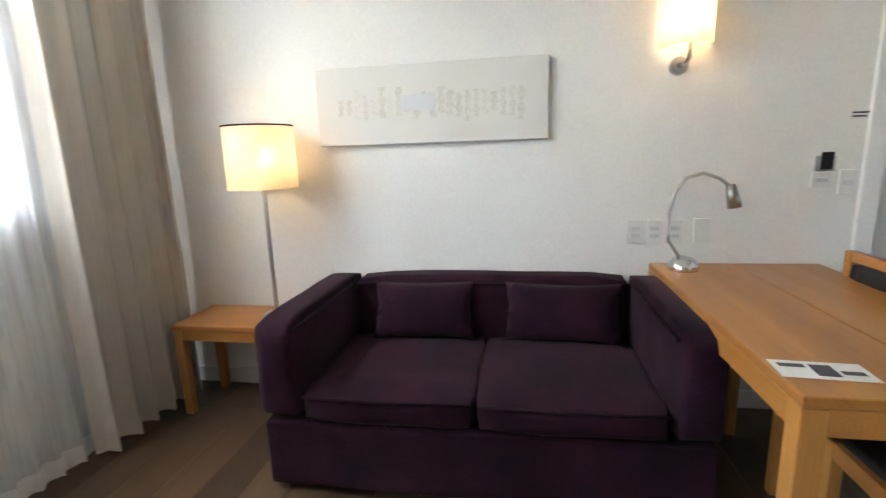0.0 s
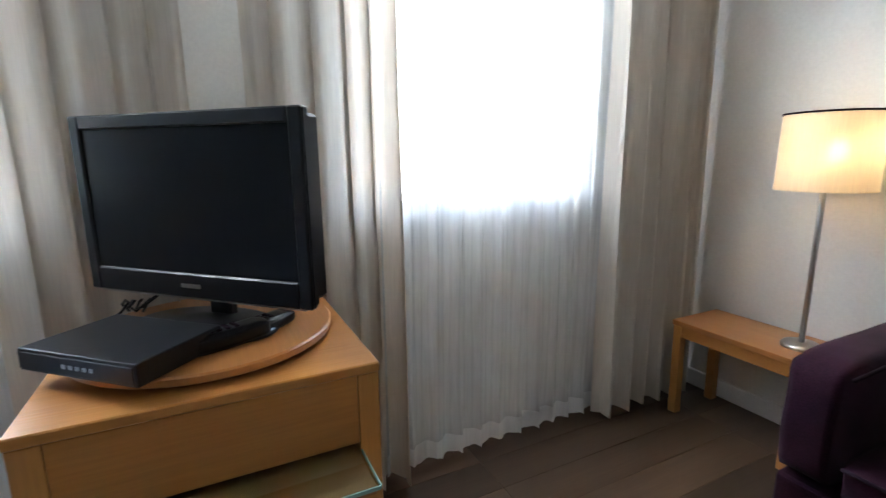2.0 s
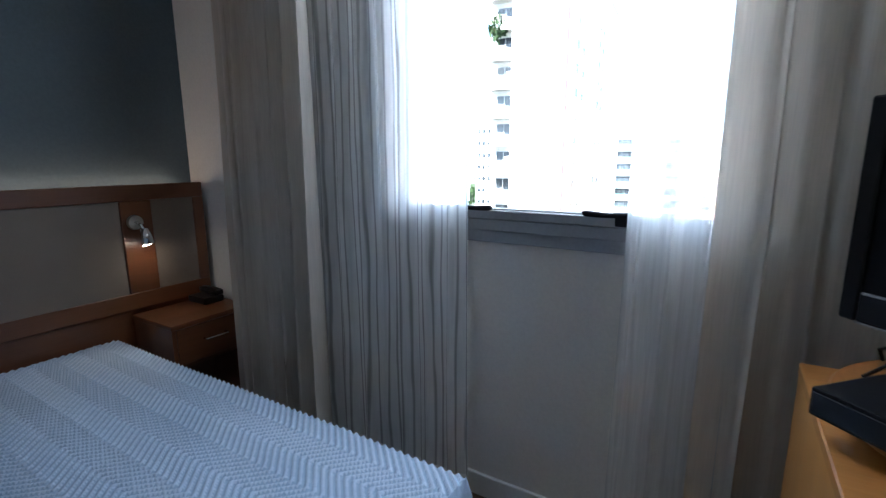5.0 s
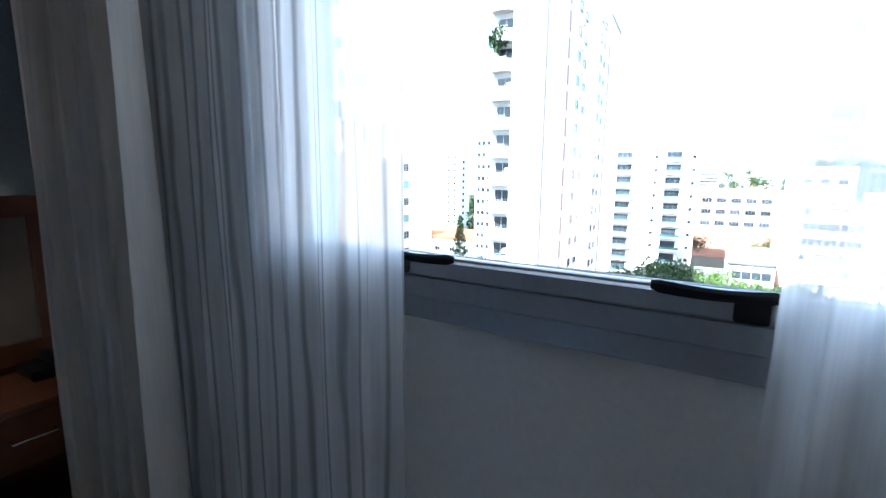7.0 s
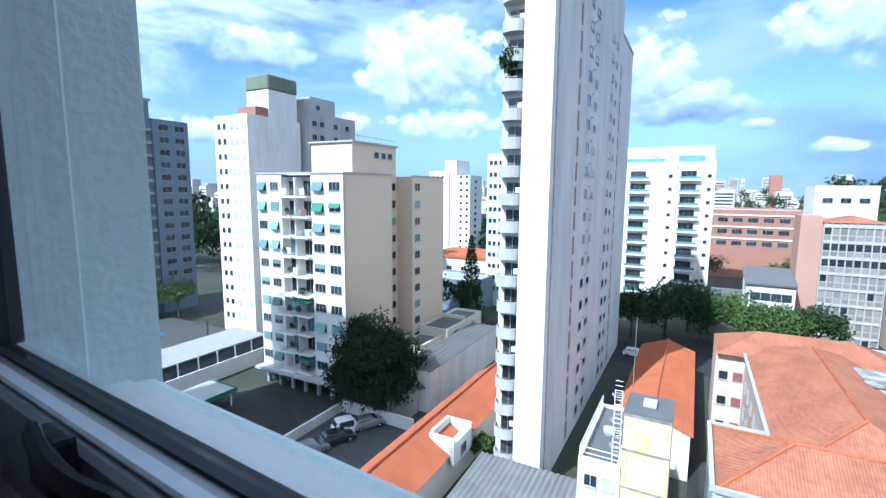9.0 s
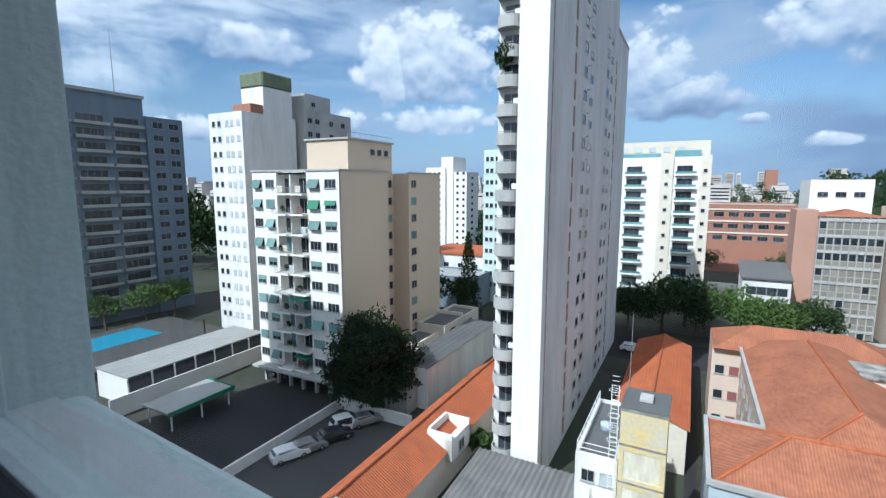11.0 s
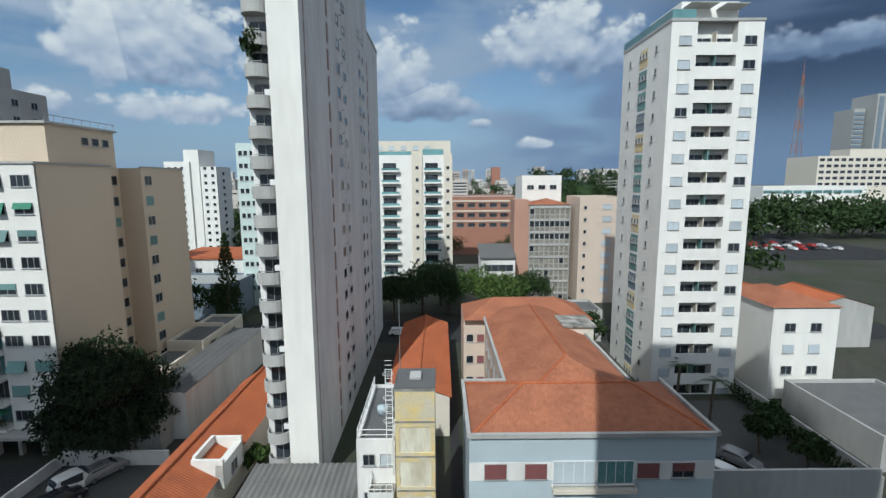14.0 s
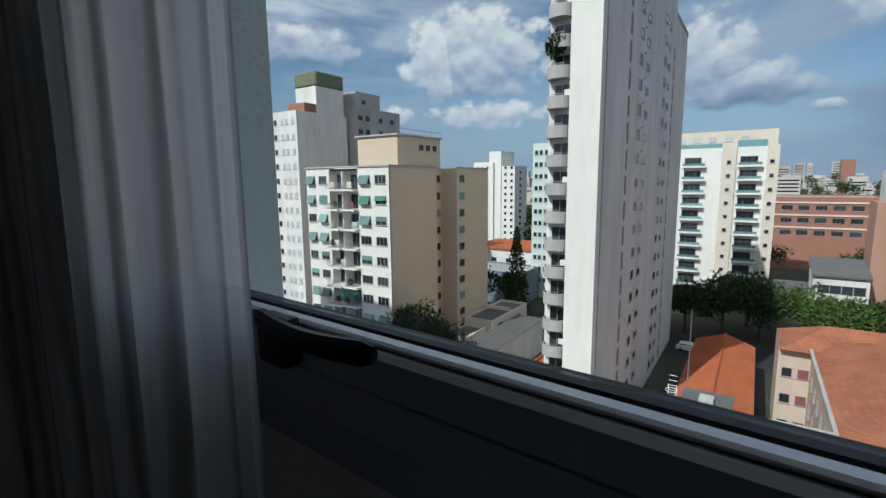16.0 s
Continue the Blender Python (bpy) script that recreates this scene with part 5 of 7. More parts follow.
def balcony(parent, face, at, w, depth, parapet, rail=0.0, material=None, round_front=False):
    """Slab and parapet of one balcony; at: the middle of its floor, on the wall."""
    key = ("balcony", w, depth, parapet, rail, (material or M_WHITE).name, round_front)
    if key not in KIT:
        bm = bmesh.new()
        if round_front:
            n = 10
            for z0, z1, t in ((-0.14, 0.0, None), (0.0, parapet, 0.1)):
                outer = [(depth * math.sin(math.pi * k / n) ** 0.6, -w / 2 * math.cos(math.pi * k / n)) for k in range(n + 1)]
                low = [bm.verts.new((x, y, z0)) for x, y in outer]
                high = [bm.verts.new((x, y, z1)) for x, y in outer]
                for k in range(n):
                    bm.faces.new((low[k], low[k + 1], high[k + 1], high[k]))
                if t is None:
                    bm.faces.new(low[::-1])
                    bm.faces.new(high)
                else:
                    inner = [bm.verts.new((x * 0.9, y * 0.93, z1)) for x, y in outer]
                    deep = [bm.verts.new((x * 0.9, y * 0.93, z0)) for x, y in outer]
                    for k in range(n):
                        bm.faces.new((high[k], high[k + 1], inner[k + 1], inner[k]))
                        bm.faces.new((inner[k], inner[k + 1], deep[k + 1], deep[k]))
        else:
            box(0, depth, -w / 2, w / 2, -0.14, 0, bm=bm)
            if parapet:
                box(depth - 0.1, depth, -w / 2, w / 2, 0, parapet, bm=bm)
                box(0, depth - 0.1, -w / 2, -w / 2 + 0.08, 0, parapet, bm=bm)
                box(0, depth - 0.1, w / 2 - 0.08, w / 2, 0, parapet, bm=bm)
        KIT[key] = mesh_of("balcony", bm, material or M_WHITE)
    b = piece("balcony", KIT[key], parent, at, FACE[face])
    if rail:
        rkey = ("rail", w, depth, parapet, rail)
        if rkey not in KIT:
            bm = bmesh.new()
            box(depth - 0.06, depth - 0.02, -w / 2, w / 2, rail - 0.04, rail, bm=bm)
            n = int(w / 0.16)
            for k in range(n + 1):
                y = -w / 2 + 0.02 + (w - 0.04) * k / n
                box(depth - 0.05, depth - 0.03, y - 0.01, y + 0.01, parapet, rail - 0.04, bm=bm)
            KIT[rkey] = mesh_of("railing", bm, M_RAIL)
        r = new("railing", KIT[rkey])
        r.parent = b
    return b


def block(name, label, x0, x1, y0, y1, top, material, roof=M_SLATE, category="building", z0=GZ, parapet=0.5, group="blocks"):
    """A house as a thing: walls with a parapet, a flat roof set down behind it."""
    b = thing(name, ((x0 + x1) / 2, (y0 + y1) / 2, z0), label, category, group)
    bm = box(x0, x1, y0, y1, z0, top - parapet)
    t = 0.25
    for s in ((x0, x1, y0, y0 + t), (x0, x1, y1 - t, y1), (x0, x0 + t, y0 + t, y1 - t), (x1 - t, x1, y0 + t, y1 - t)):
        box(*s, top - parapet, top, bm=bm)
    part("wall", bm, material, b)
    part("roof", box(x0 + t, x1 - t, y0 + t, y1 - t, top - parapet, top - parapet + 0.06), roof, b)
    return b


# ---- apartment block with green blinds ----
def green_blind_block():
    rnd = random.Random(21)
    X, ya, yb, top, back = -48.3, -58.3, -42.0, 3.3, -76.0
    b = thing("apartment_building", ((X + back) / 2, (ya + yb) / 2, GZ), "ten-storey white block with beige sides and green blinds", "building", "blocks")
    bay0, bay1, deep = -53.4, -47.7, 1.3
    foot = GZ + 3.1
    part("front_wall", boxes((X - 0.3, X, ya, bay0, foot, top), (X - 0.3, X, bay1, yb, foot, top), (X - deep - 0.3, X - deep, bay0 - 0.2, bay1 + 0.2, foot, top), (X - deep, X - 0.3, bay0 - 0.25, bay0, foot, top), (X - deep, X - 0.3, bay1, bay1 + 0.25, foot, top)), M_WHITE, b)
    part("side_wall", boxes((-59.5, X - 0.001, yb - 0.3, yb, foot, top), (-65.4, -59.5, yb - 3.3, yb - 3.0, GZ, top), (-59.8, -59.5, yb - 3.0, yb - 0.3, GZ, top), (-65.7, -65.4, yb - 3.0, yb - 0.3, GZ, top), (back, -65.4, yb - 0.3, yb, GZ, top),
                            (back, back + 0.3, ya, yb - 0.3, GZ, top), (back + 0.3, X - 0.31, ya, ya + 0.3, foot, top)), M_BEIGE, b)
    part("roof", box(back + 0.3, X - 0.3, ya + 0.3, yb - 3.3, top - 0.4, top - 0.15), M_SLATE, b)
    for s in ((X - 0.2, X + 0.18, ya - 0.15, yb + 0.15, top, top + 0.22), (-59.5, X - 0.2, yb - 0.2, yb + 0.15, top, top + 0.22), (back, -65.4, yb - 0.2, yb + 0.15, top, top + 0.22)):
        part("cornice", box(*s), M_GREYW, b)
    pent = part("penthouse", box(-61.5, -51, -50.0, -42.6, top - 0.15, top + 4.3), M_BEIGE, b)
    part("penthouse_cap", box(-61.8, -50.7, -50.3, -42.3, top + 4.3, top + 4.55), M_GREYW, pent)
    part("roof_rail", boxes((-61.6, -50.9, -42.5, -42.45, top + 5.2, top + 5.26), *[(-61.5 + 1.32 * k, -61.45 + 1.32 * k, -42.5, -42.45, top + 4.55, top + 5.2) for k in range(9)]), M_RAIL, pent)
    for k in range(3):
        put_window(b, "+y", (-56.5 - 1.7 * k, -42.6, top + 2.4), 1.1, 0.9, bars=1)
    part("pilotis_slab", box(X - 12, X + 1.8, ya, yb + 0.2, foot - 0.35, foot), M_GREYW, b)
    for k in range(7):
        y = ya + 0.6 + k * 2.55
        part("pillar", box(X - 0.6, X - 0.1, y - 0.2, y + 0.2, GZ, foot - 0.35), M_GREYW, b)
    part("back_core", box(back + 0.3, X - 6, ya + 0.4, yb - 3.4, GZ, foot - 0.35), M_GREYW, b)
    for r in range(10):
        z = 1.54 - 0.55 - 2.815 * r
        for y, w in ((-57.2, 1.65), (-54.75, 1.65), (-46.35, 1.95), (-43.5, 1.95)):
            kind = rnd.random()
            blind = M_BLINDG if (r == 1 and y > -47) else (M_BLINDT if kind < 0.55 else None)
            put_window(b, "+x", (X, y, z), w, 1.2, bars=3 if blind is None else 2, blind=blind, tilt=0.0 if rnd.random() < 0.6 else 0.45, cover=1.0 if kind < 0.35 else 0.55)
        for y, w, d in ((-51.95, 2.8, 1.35), (-49.15, 2.8, 0.9)):
            balcony(b, "+x", (X - 0.02, y, z - 0.85), w, d if r else 1.0, 0.12, 0.95, M_WHITE)
            put_window(b, "+x", (X - deep, y - 0.3, z - 0.75), 1.7, 2.1, bars=2, glassy=M_DARKWIN if rnd.random() < 0.7 else M_TEALWIN)
        part("bay_floor", box(X - deep, X - 0.02, bay0, bay1, z - 0.99, z - 0.85), M_WHITE, b)
        part("bay_divider", box(X - deep, X + 0.25, -50.62, -50.48, z - 0.85, z + 1.83), M_WHITE, b)
        for x, y in ((-61.2, yb - 3.0), (-63.9, yb - 3.0), (-66.9, yb), (-59.5, 0)):
            if y:
                put_window(b, "+y", (x, y, z), 1.9 if x > -66 else 1.6, 1.25, bars=2, glassy=M_DARKWIN, blind=M_BLINDT if rnd.random() < 0.25 else None)
    for r in range(10):
        z = 1.54 - 0.55 - 2.815 * r - 0.85
        for k in range(2):
            bm = bmesh.new()
            px, py = X - 0.25 + rnd.uniform(0, 0.7), rnd.uniform(-53.0, -48.0)
            if rnd.random() < 0.6:
                foliage(bm, (px, py, z + 0.75), (0.35, 0.6, 0.6), 90, 0.16, rnd, 0.1)
                part("pot_plants", bm, M_LEAF, b, "green pot plants on the balcony")
            else:
                box(px, px + 0.05, py, py + 0.9, z + 0.25, z + 1.15, bm=bm)
                part("drying_cloth", bm, (M_REDSH, M_PALEWIN, M_CREAM)[rnd.randrange(3)], b, "cloth hung out on the balcony")
    # awnings on some balconies
    for r, m in ((6, M_BLINDG), (9, M_BLINDG)):
        z = 1.54 - 0.55 - 2.815 * r
        part("awning", box(X, X + 1.2, -50.4, -47.8, z + 1.2, z + 1.3), m, b, "green cloth awning")


green_blind_block()


# ---- slender tower with rounded balconies ----
def white_tower():
    x0, xb, y0, y1, top = -42.1, -81.0, -17.9, -12.8, 30.0
    t = thing("apartment_tower", ((x0 + xb) / 2, (y0 + y1) / 2, GZ), "tall slender white tower with rounded balconies and small paired windows", "building", "blocks")
    part("front_fin", box(x0 - 1.2, x0, -15.55, y1, GZ, top), M_WHITE, t, "smooth white front strip")
    part("side_wall", boxes((xb, x0 - 1.2, y0, y1 - 0.02, GZ, top)), M_WHITE2, t)
    part("rear_wing", box(-93.4, xb, y0, y1 - 0.02, GZ, 25.2), M_WHITE2, t)
    part("wing_parapet", boxes((-93.5, xb, y1 - 0.3, y1 + 0.06, 25.2, 25.8), (-93.5, -93.2, y0, y1 - 0.3, 25.2, 25.8)), M_GREYW, t)
    part("edge_strip", box(x0 - 1.5, x0 - 1.2, y1 - 0.03, y1 + 0.012, GZ, top), M_GREYW, t)
    rows = [17.2 - 2.72 * k for k in range(-4, 17)]
    stripe = mesh_of("brown_panel", box(-0.32, 0.32, -0.02, 0.03, 0, 2.05), M_BROWNS)
    joint = mesh_of("joint_panel", box(-0.10, 0.10, -0.02, 0.028, 0, 2.2), M_BROWNS)
    vent = mesh_of("vent_pipe", tube((0, 0, 0), (0, 0.32, 0.05), 0.07, None, 8), M_GREYW)
    for z in rows:
        for x, w, h, dz in ((-57.7, 1.5, 1.05, 0.0), (-61.2, 1.6, 0.85, -0.1), (-72.7, 1.7, 1.1, 0.0), (-75.8, 1.5, 0.85, -0.1)):
            if z < 24 or x > -70:
                put_window(t, "+y", (x, y1 - 0.02, z - 0.5 + dz), w, h, bars=1, glassy=M_DARKWIN)
        piece("brown_panel", stripe, t, (-52.5, y1, z - 1.3))
        piece("joint_panel", joint, t, (-43.6, y1, z - 1.3))
        piece("vent_pipe", vent, t, (-58.9, y1 - 0.02, z + 0.85))
        if z < 22.5:
            piece("brown_panel", stripe, t, (-80.4, y1, z - 1.3))
    balc = [15.1 - 2.62 * k for k in range(-5, 17)]
    for k, z in enumerate(balc):
        balcony(t, "+x", (x0 - 1.2, -16.75, z - 2.0), 2.3, 1.35, 0.95, 0, M_GREYW, round_front=True)
        put_window(t, "+x", (x0 - 1.2, -16.6, z - 1.95), 1.5, 2.0, bars=2, glassy=M_DARKWIN)
    for k, z in enumerate(balc):
        if k % 3 == 1:
            part("air_conditioner", box(x0 - 1.15, x0 - 0.75, -16.3, -15.6, z - 1.0, z - 0.45, bevel=0.03), M_TRIM, t, "white air conditioner box")
        part("balcony_rail", boxes((x0 + 0.02, x0 + 0.05, -17.3, -16.1, z - 0.92, z - 0.86), (x0 + 0.02, x0 + 0.05, -17.3, -16.1, z - 1.05, z - 1.02)), M_RAIL, t)
    # plants on a high balcony
    bm = bmesh.new()
    foliage(bm, (x0 - 0.2, -17.0, 13.2), (0.8, 1.1, 1.4), 260, 0.28, random.Random(5))
    part("balcony_plants", bm, M_LEAF, t, "green potted plants")
    part("tower_foot", boxes((x0 - 1.0, x0 + 0.1, -15.9, y1 - 0.04, GZ, GZ + 0.6)), M_GREYW, t)


white_tower()


# ---- high block at the far side with recessed balconies ----
def high_block():
    rnd = random.Random(8)
    X, xb, y0, y1, top = -62.0, -77.6, 28.3, 40.0, 21.0
    h = thing("apartment_tower", ((X + xb) / 2, (y0 + y1) / 2, GZ), "seventeen-storey white block with recessed balconies and coloured window panels", "building", "blocks")
    a0, a1 = 31.6, 36.7
    part("wall", boxes((X - 1.2, X, y0, a0, GZ, top), (X - 1.2, X, a1, y1, GZ, top), (xb, X - 1.2, y0, y1, GZ, top)), M_WHITE, h)
    part("parapet", boxes((xb - 0.1, X + 0.1, y0 - 0.1, y1 + 0.1, top, top + 0.35)), M_GREYW, h)
    part("upper_house", box(xb + 3, X - 3.2, y0 + 2.6, y1 - 1.5, top + 0.35, top + 3.4), M_WHITE, h)
    part("terrace_awning", boxes((X - 3.2, X - 0.9, y0 + 2.8, y0 + 6.4, top + 2.5, top + 2.62), (X - 3.2, X - 0.7, y0 + 7.2, y1 - 1.6, top + 2.3, top + 2.42)), M_METAL, h, "pale awning over the roof terrace")
    part("front_glass_rail", boxes((X - 0.05, X, y0 + 0.05, y0 + 3.0, top + 0.35, top + 1.4)), M_TEALWIN, h, "greenish glass terrace rail")
    part("glass_rail", boxes((xb, X, y0, y0 + 0.05, top + 0.35, top + 1.4)), M_TEALWIN, h, "greenish glass terrace rail")
    for k in range(17):
        z = 18.7 - 2.93 * k
        part("spandrel", box(X - 0.15, X, a0, a1, z - 1.75, z - 0.20), M_WHITE, h)
        part("balcony_floor", box(X - 1.2, X - 0.15, a0, a1, z - 1.75, z - 1.60), M_GREYW, h)
        part("balcony_screen", box(X - 1.19, X - 0.16, (a0 + a1) / 2 - 0.06, (a0 + a1) / 2 + 0.06, z - 1.6, z + 1.18), M_BLINDT if k % 2 else M_CREAM, h)
        for y in (a0 + 1.25, a1 - 1.25):
            put_window(h, "+x", (X - 1.19, y, z - 1.55), 2.2, 2.1, bars=2, glassy=M_DARKWIN)
        for y in (30.1, 38.4):
            put_window(h, "+x", (X, y, z - 0.55), 1.55, 1.1, bars=2, glassy=M_PALEWIN if rnd.random() < 0.7 else M_DARKWIN)
        panel = (M_YELLOW, M_BLINDT, M_BLINDT, M_BLUET)[k % 4]
        part("coloured_panel", box(-71.2, -68.6, y0 - 0.04, y0, z - 1.6, z + 0.9), panel, h)
        for x in (-70.9, -69.9, -68.9, -65.8, -74.5):
            put_window(h, "-y", (x, y0 - 0.04, z - 0.4), 0.6, 0.8, bars=1, glassy=M_DARKWIN)


high_block()


# ---- tiled roofs ----
def hip_roof(bm, x0, x1, y0, y1, eave, rise, axis):
    """Four slopes; the ridge runs along axis."""
    e = [bm.verts.new(p) for p in ((x0, y0, eave), (x1, y0, eave), (x1, y1, eave), (x0, y1, eave))]
    if axis == "x":
        m, i = (y0 + y1) / 2, (y1 - y0) / 2
        r = [bm.verts.new((x0 + i, m, eave + rise)), bm.verts.new((x1 - i, m, eave + rise))]
        along, across = [(e[0], e[1], r[1], r[0]), (e[2], e[3], r[0], r[1])], [(e[1], e[2], r[1]), (e[3], e[0], r[0])]
    else:
        m, i = (x0 + x1) / 2, (x1 - x0) / 2
        r = [bm.verts.new((m, y0 + i, eave + rise)), bm.verts.new((m, y1 - i, eave + rise))]
        along, across = [(e[1], e[2], r[1], r[0]), (e[3], e[0], r[0], r[1])], [(e[0], e[1], r[0]), (e[2], e[3], r[1])]
    for f in along:
        bm.faces.new(f).material_index = 0 if axis == "x" else 1
    for f in across:
        bm.faces.new(f).material_index = 1 if axis == "x" else 0
    bm.faces.new(e[::-1])


def ribbed_slope(bm, a, b, c, d, pitch=0.26, height=0.045, courses=0.42):
    """A rectangle of half-round tiles: a-b along the eave, d-c along the ridge."""
    a, b, c, d = map(Vector, (a, b, c, d))
    n, m = int((b - a).length / pitch), max(2, int((d - a).length / courses))
    up = (b - a).cross(d - a).normalized()
    per = 4
    for j in range(m):
        rows = []
        for lift, v in ((0.028, j / m), (0.0, (j + 1) / m)):
            p, q = a.lerp(d, v), b.lerp(c, v)
            rows.append([bm.verts.new(p.lerp(q, i / (n * per)) + up * (lift + height * abs(math.sin(math.pi * i / per)))) for i in range(n * per + 1)])
        for i in range(n * per):
            bm.faces.new((rows[0][i], rows[0][i + 1], rows[1][i + 1], rows[1][i]))


def tiled_house():
    """The long three-storey house with the big orange hipped roof."""
    rnd = random.Random(31)
    e = -18.0
    h = thing("tiled_house", (-50, 10, GZ), "long pale blue and cream house under a large orange tiled roof", "house", "tiled houses")
    part("front_wall", box(-42.5, -33.0, 1.2, 20.0, GZ, e + 0.15), M_PALEBL, h)
    part("rear_wall", boxes((-64, -42.5, 5.3, 17.0, GZ, e + 0.1), (-72, -64, 2.3, 20.3, GZ, e + 0.1)), M_PINK, h)
    part("gutter", boxes((-42.6, -32.8, 1.0, 1.3, e + 0.15, e + 0.55), (-42.6, -32.8, 19.9, 20.2, e + 0.15, e + 0.55), (-33.0, -32.7, 1.3, 19.9, e + 0.15, e + 0.5), (-42.8, -42.5, 1.3, 5.3, e + 0.15, e + 0.5), (-64.0, -42.8, 5.0, 5.3, e + 0.1, e + 0.45), (-64, -42.8, 17.0, 17.3, e + 0.1, e + 0.45)), M_GREYW, h)
    bm = bmesh.new()
    hip_roof(bm, -42.5, -33.0, 1.3, 19.9, e + 0.2, 2.1, "y")
    hip_roof(bm, -68.0, -37.5, 5.3, 17.0, e + 0.15, 2.5, "x")
    hip_roof(bm, -72.0, -63.0, 2.3, 20.3, e + 0.12, 2.2, "y")
    part("roof", bm, (M_TILE_Y, M_TILE_X), h, "orange clay tile roof")
    # ridge caps
    caps = bmesh.new()
    for a, b in (((-37.75, 6.05, e + 2.3), (-37.75, 15.15, e + 2.3)), ((-62.2, 11.15, e + 2.65), (-43.4, 11.15, e + 2.65)), ((-33.0, 1.3, e + 0.2), (-37.75, 6.05, e + 2.3)), ((-33.0, 19.9, e + 0.2), (-37.75, 15.15, e + 2.3)), ((-42.5, 1.3, e + 0.2), (-37.75, 6.05, e + 2.3)), ((-43.35, 11.15, e + 2.65), (-37.5, 5.3, e + 0.15))):
        tube(a, b, 0.13, None, 8, bm=caps)
    part("ridge_caps", caps, M_CLAY, h)
    # front windows: shutters, a middle bay with balconies
    for r in range(3):
        z = -21.3 - 3.15 * r
        part("pale_band", box(-33.0, -32.97, 1.2, 20.0, z - 0.15, z + 1.35), M_WHITE2, h)
        for y in (3.2, 6.3, 14.9, 17.6):
            put_window(h, "+x", (-32.97, y, z), 1.7, 1.25, bars=2, glassy=M_DARKWIN, blind=M_REDSH if rnd.random() < 0.75 else M_PALEWIN, cover=1.0 if rnd.random() < 0.7 else 0.55)
        for y, w in ((9.2, 3.2), (12.4, 2.8)):
            put_window(h, "+x", (-32.97, y, z - 0.5), w, 1.95, bars=4, glassy=M_PALEWIN if y < 10 else M_TEALWIN, frame_m=M_TRIM)
            balcony(h, "+x", (-32.98, y, z - 0.75), w + 0.2, 0.7, 0.2, 0.8, M_CREAM)
        for y in (3.2, 4.7):
            put_window(h, "+x", (-64.0, y, z), 1.0, 1.1, bars=1, glassy=M_DARKWIN, blind=M_REDSH if y > 4 else None)
        for x in (-46, -49, -52, -55, -58, -61):
            put_window(h, "-y", (x, 5.3, z), 1.1, 1.3, bars=2, glassy=M_PALEWIN)
    part("roof_room", box(-60.6, -56.4, 14.6, 18.2, e - 4, e + 1.15), M_CREAM, h)
    part("roof_room_cap", box(-60.9, -56.1, 14.3, 18.5, e + 1.15, e + 1.42, bevel=0.04), M_GRIMY, h, "stained concrete cap")


tiled_house()


def gable_house(name, label, x0, x1, y0, y1, eave, rise, wall_m, ridge_off=0.5, group="tiled houses"):
    """A long low house with real half-round tiles; the ridge runs along x."""
    g = thing(name, ((x0 + x1) / 2, (y0 + y1) / 2, GZ), label, "house", group)
    yr = y0 + (y1 - y0) * ridge_off
    bm = box(x0, x1, y0 + 0.3, y1 - 0.3, GZ, eave)
    for x in (x0, x1):
        f = [bm.verts.new(p) for p in ((x, y0 + 0.3, eave), (x, y1 - 0.3, eave), (x, yr, eave + rise - 0.15))]
        bm.faces.new(f)
    part("wall", bm, wall_m, g)
    bm = bmesh.new()
    ribbed_slope(bm, (x1 + 0.2, y0, eave), (x0 - 0.2, y0, eave), (x0 - 0.2, yr, eave + rise), (x1 + 0.2, yr, eave + rise))
    ribbed_slope(bm, (x0 - 0.2, y1, eave), (x1 + 0.2, y1, eave), (x1 + 0.2, yr, eave + rise), (x0 - 0.2, yr, eave + rise))
    for f in bm.faces:
        f.smooth = False
    part("roof", bm, M_CLAY, g, "orange half-round clay tiles")
    part("ridge", tube((x0 - 0.2, yr, eave + rise + 0.02), (x1 + 0.2, yr, eave + rise + 0.02), 0.14, None, 10), M_CLAY, g)
    return g


gable_house("tiled_house", "low house with a dark orange tiled roof between the towers", -80.5, -51.6, -7.5, 0.35, -23.6, 1.5, M_CREAM)
low = gable_house("tiled_house", "long low house with an orange half-round tile roof", -58.5, -26.0, -27.0, -20.6, -24.6, 2.0, M_CREAM, 0.45)
part("terrace_box", boxes((-42.4, -38.2, -20.9, -20.2, -25.6, -23.4), (-42.4, -42.1, -23.0, -20.2, -25.6, -22.9), (-38.5, -38.2, -23.0, -20.2, -25.6, -22.9), (-42.1, -38.5, -23.0, -22.7, -25.6, -22.7)), M_WHITE, low, "white walled terrace cut into the roof")
put_window(low, "+y", (-40.3, -20.2, -25.2), 1.2, 1.1, bars=2)

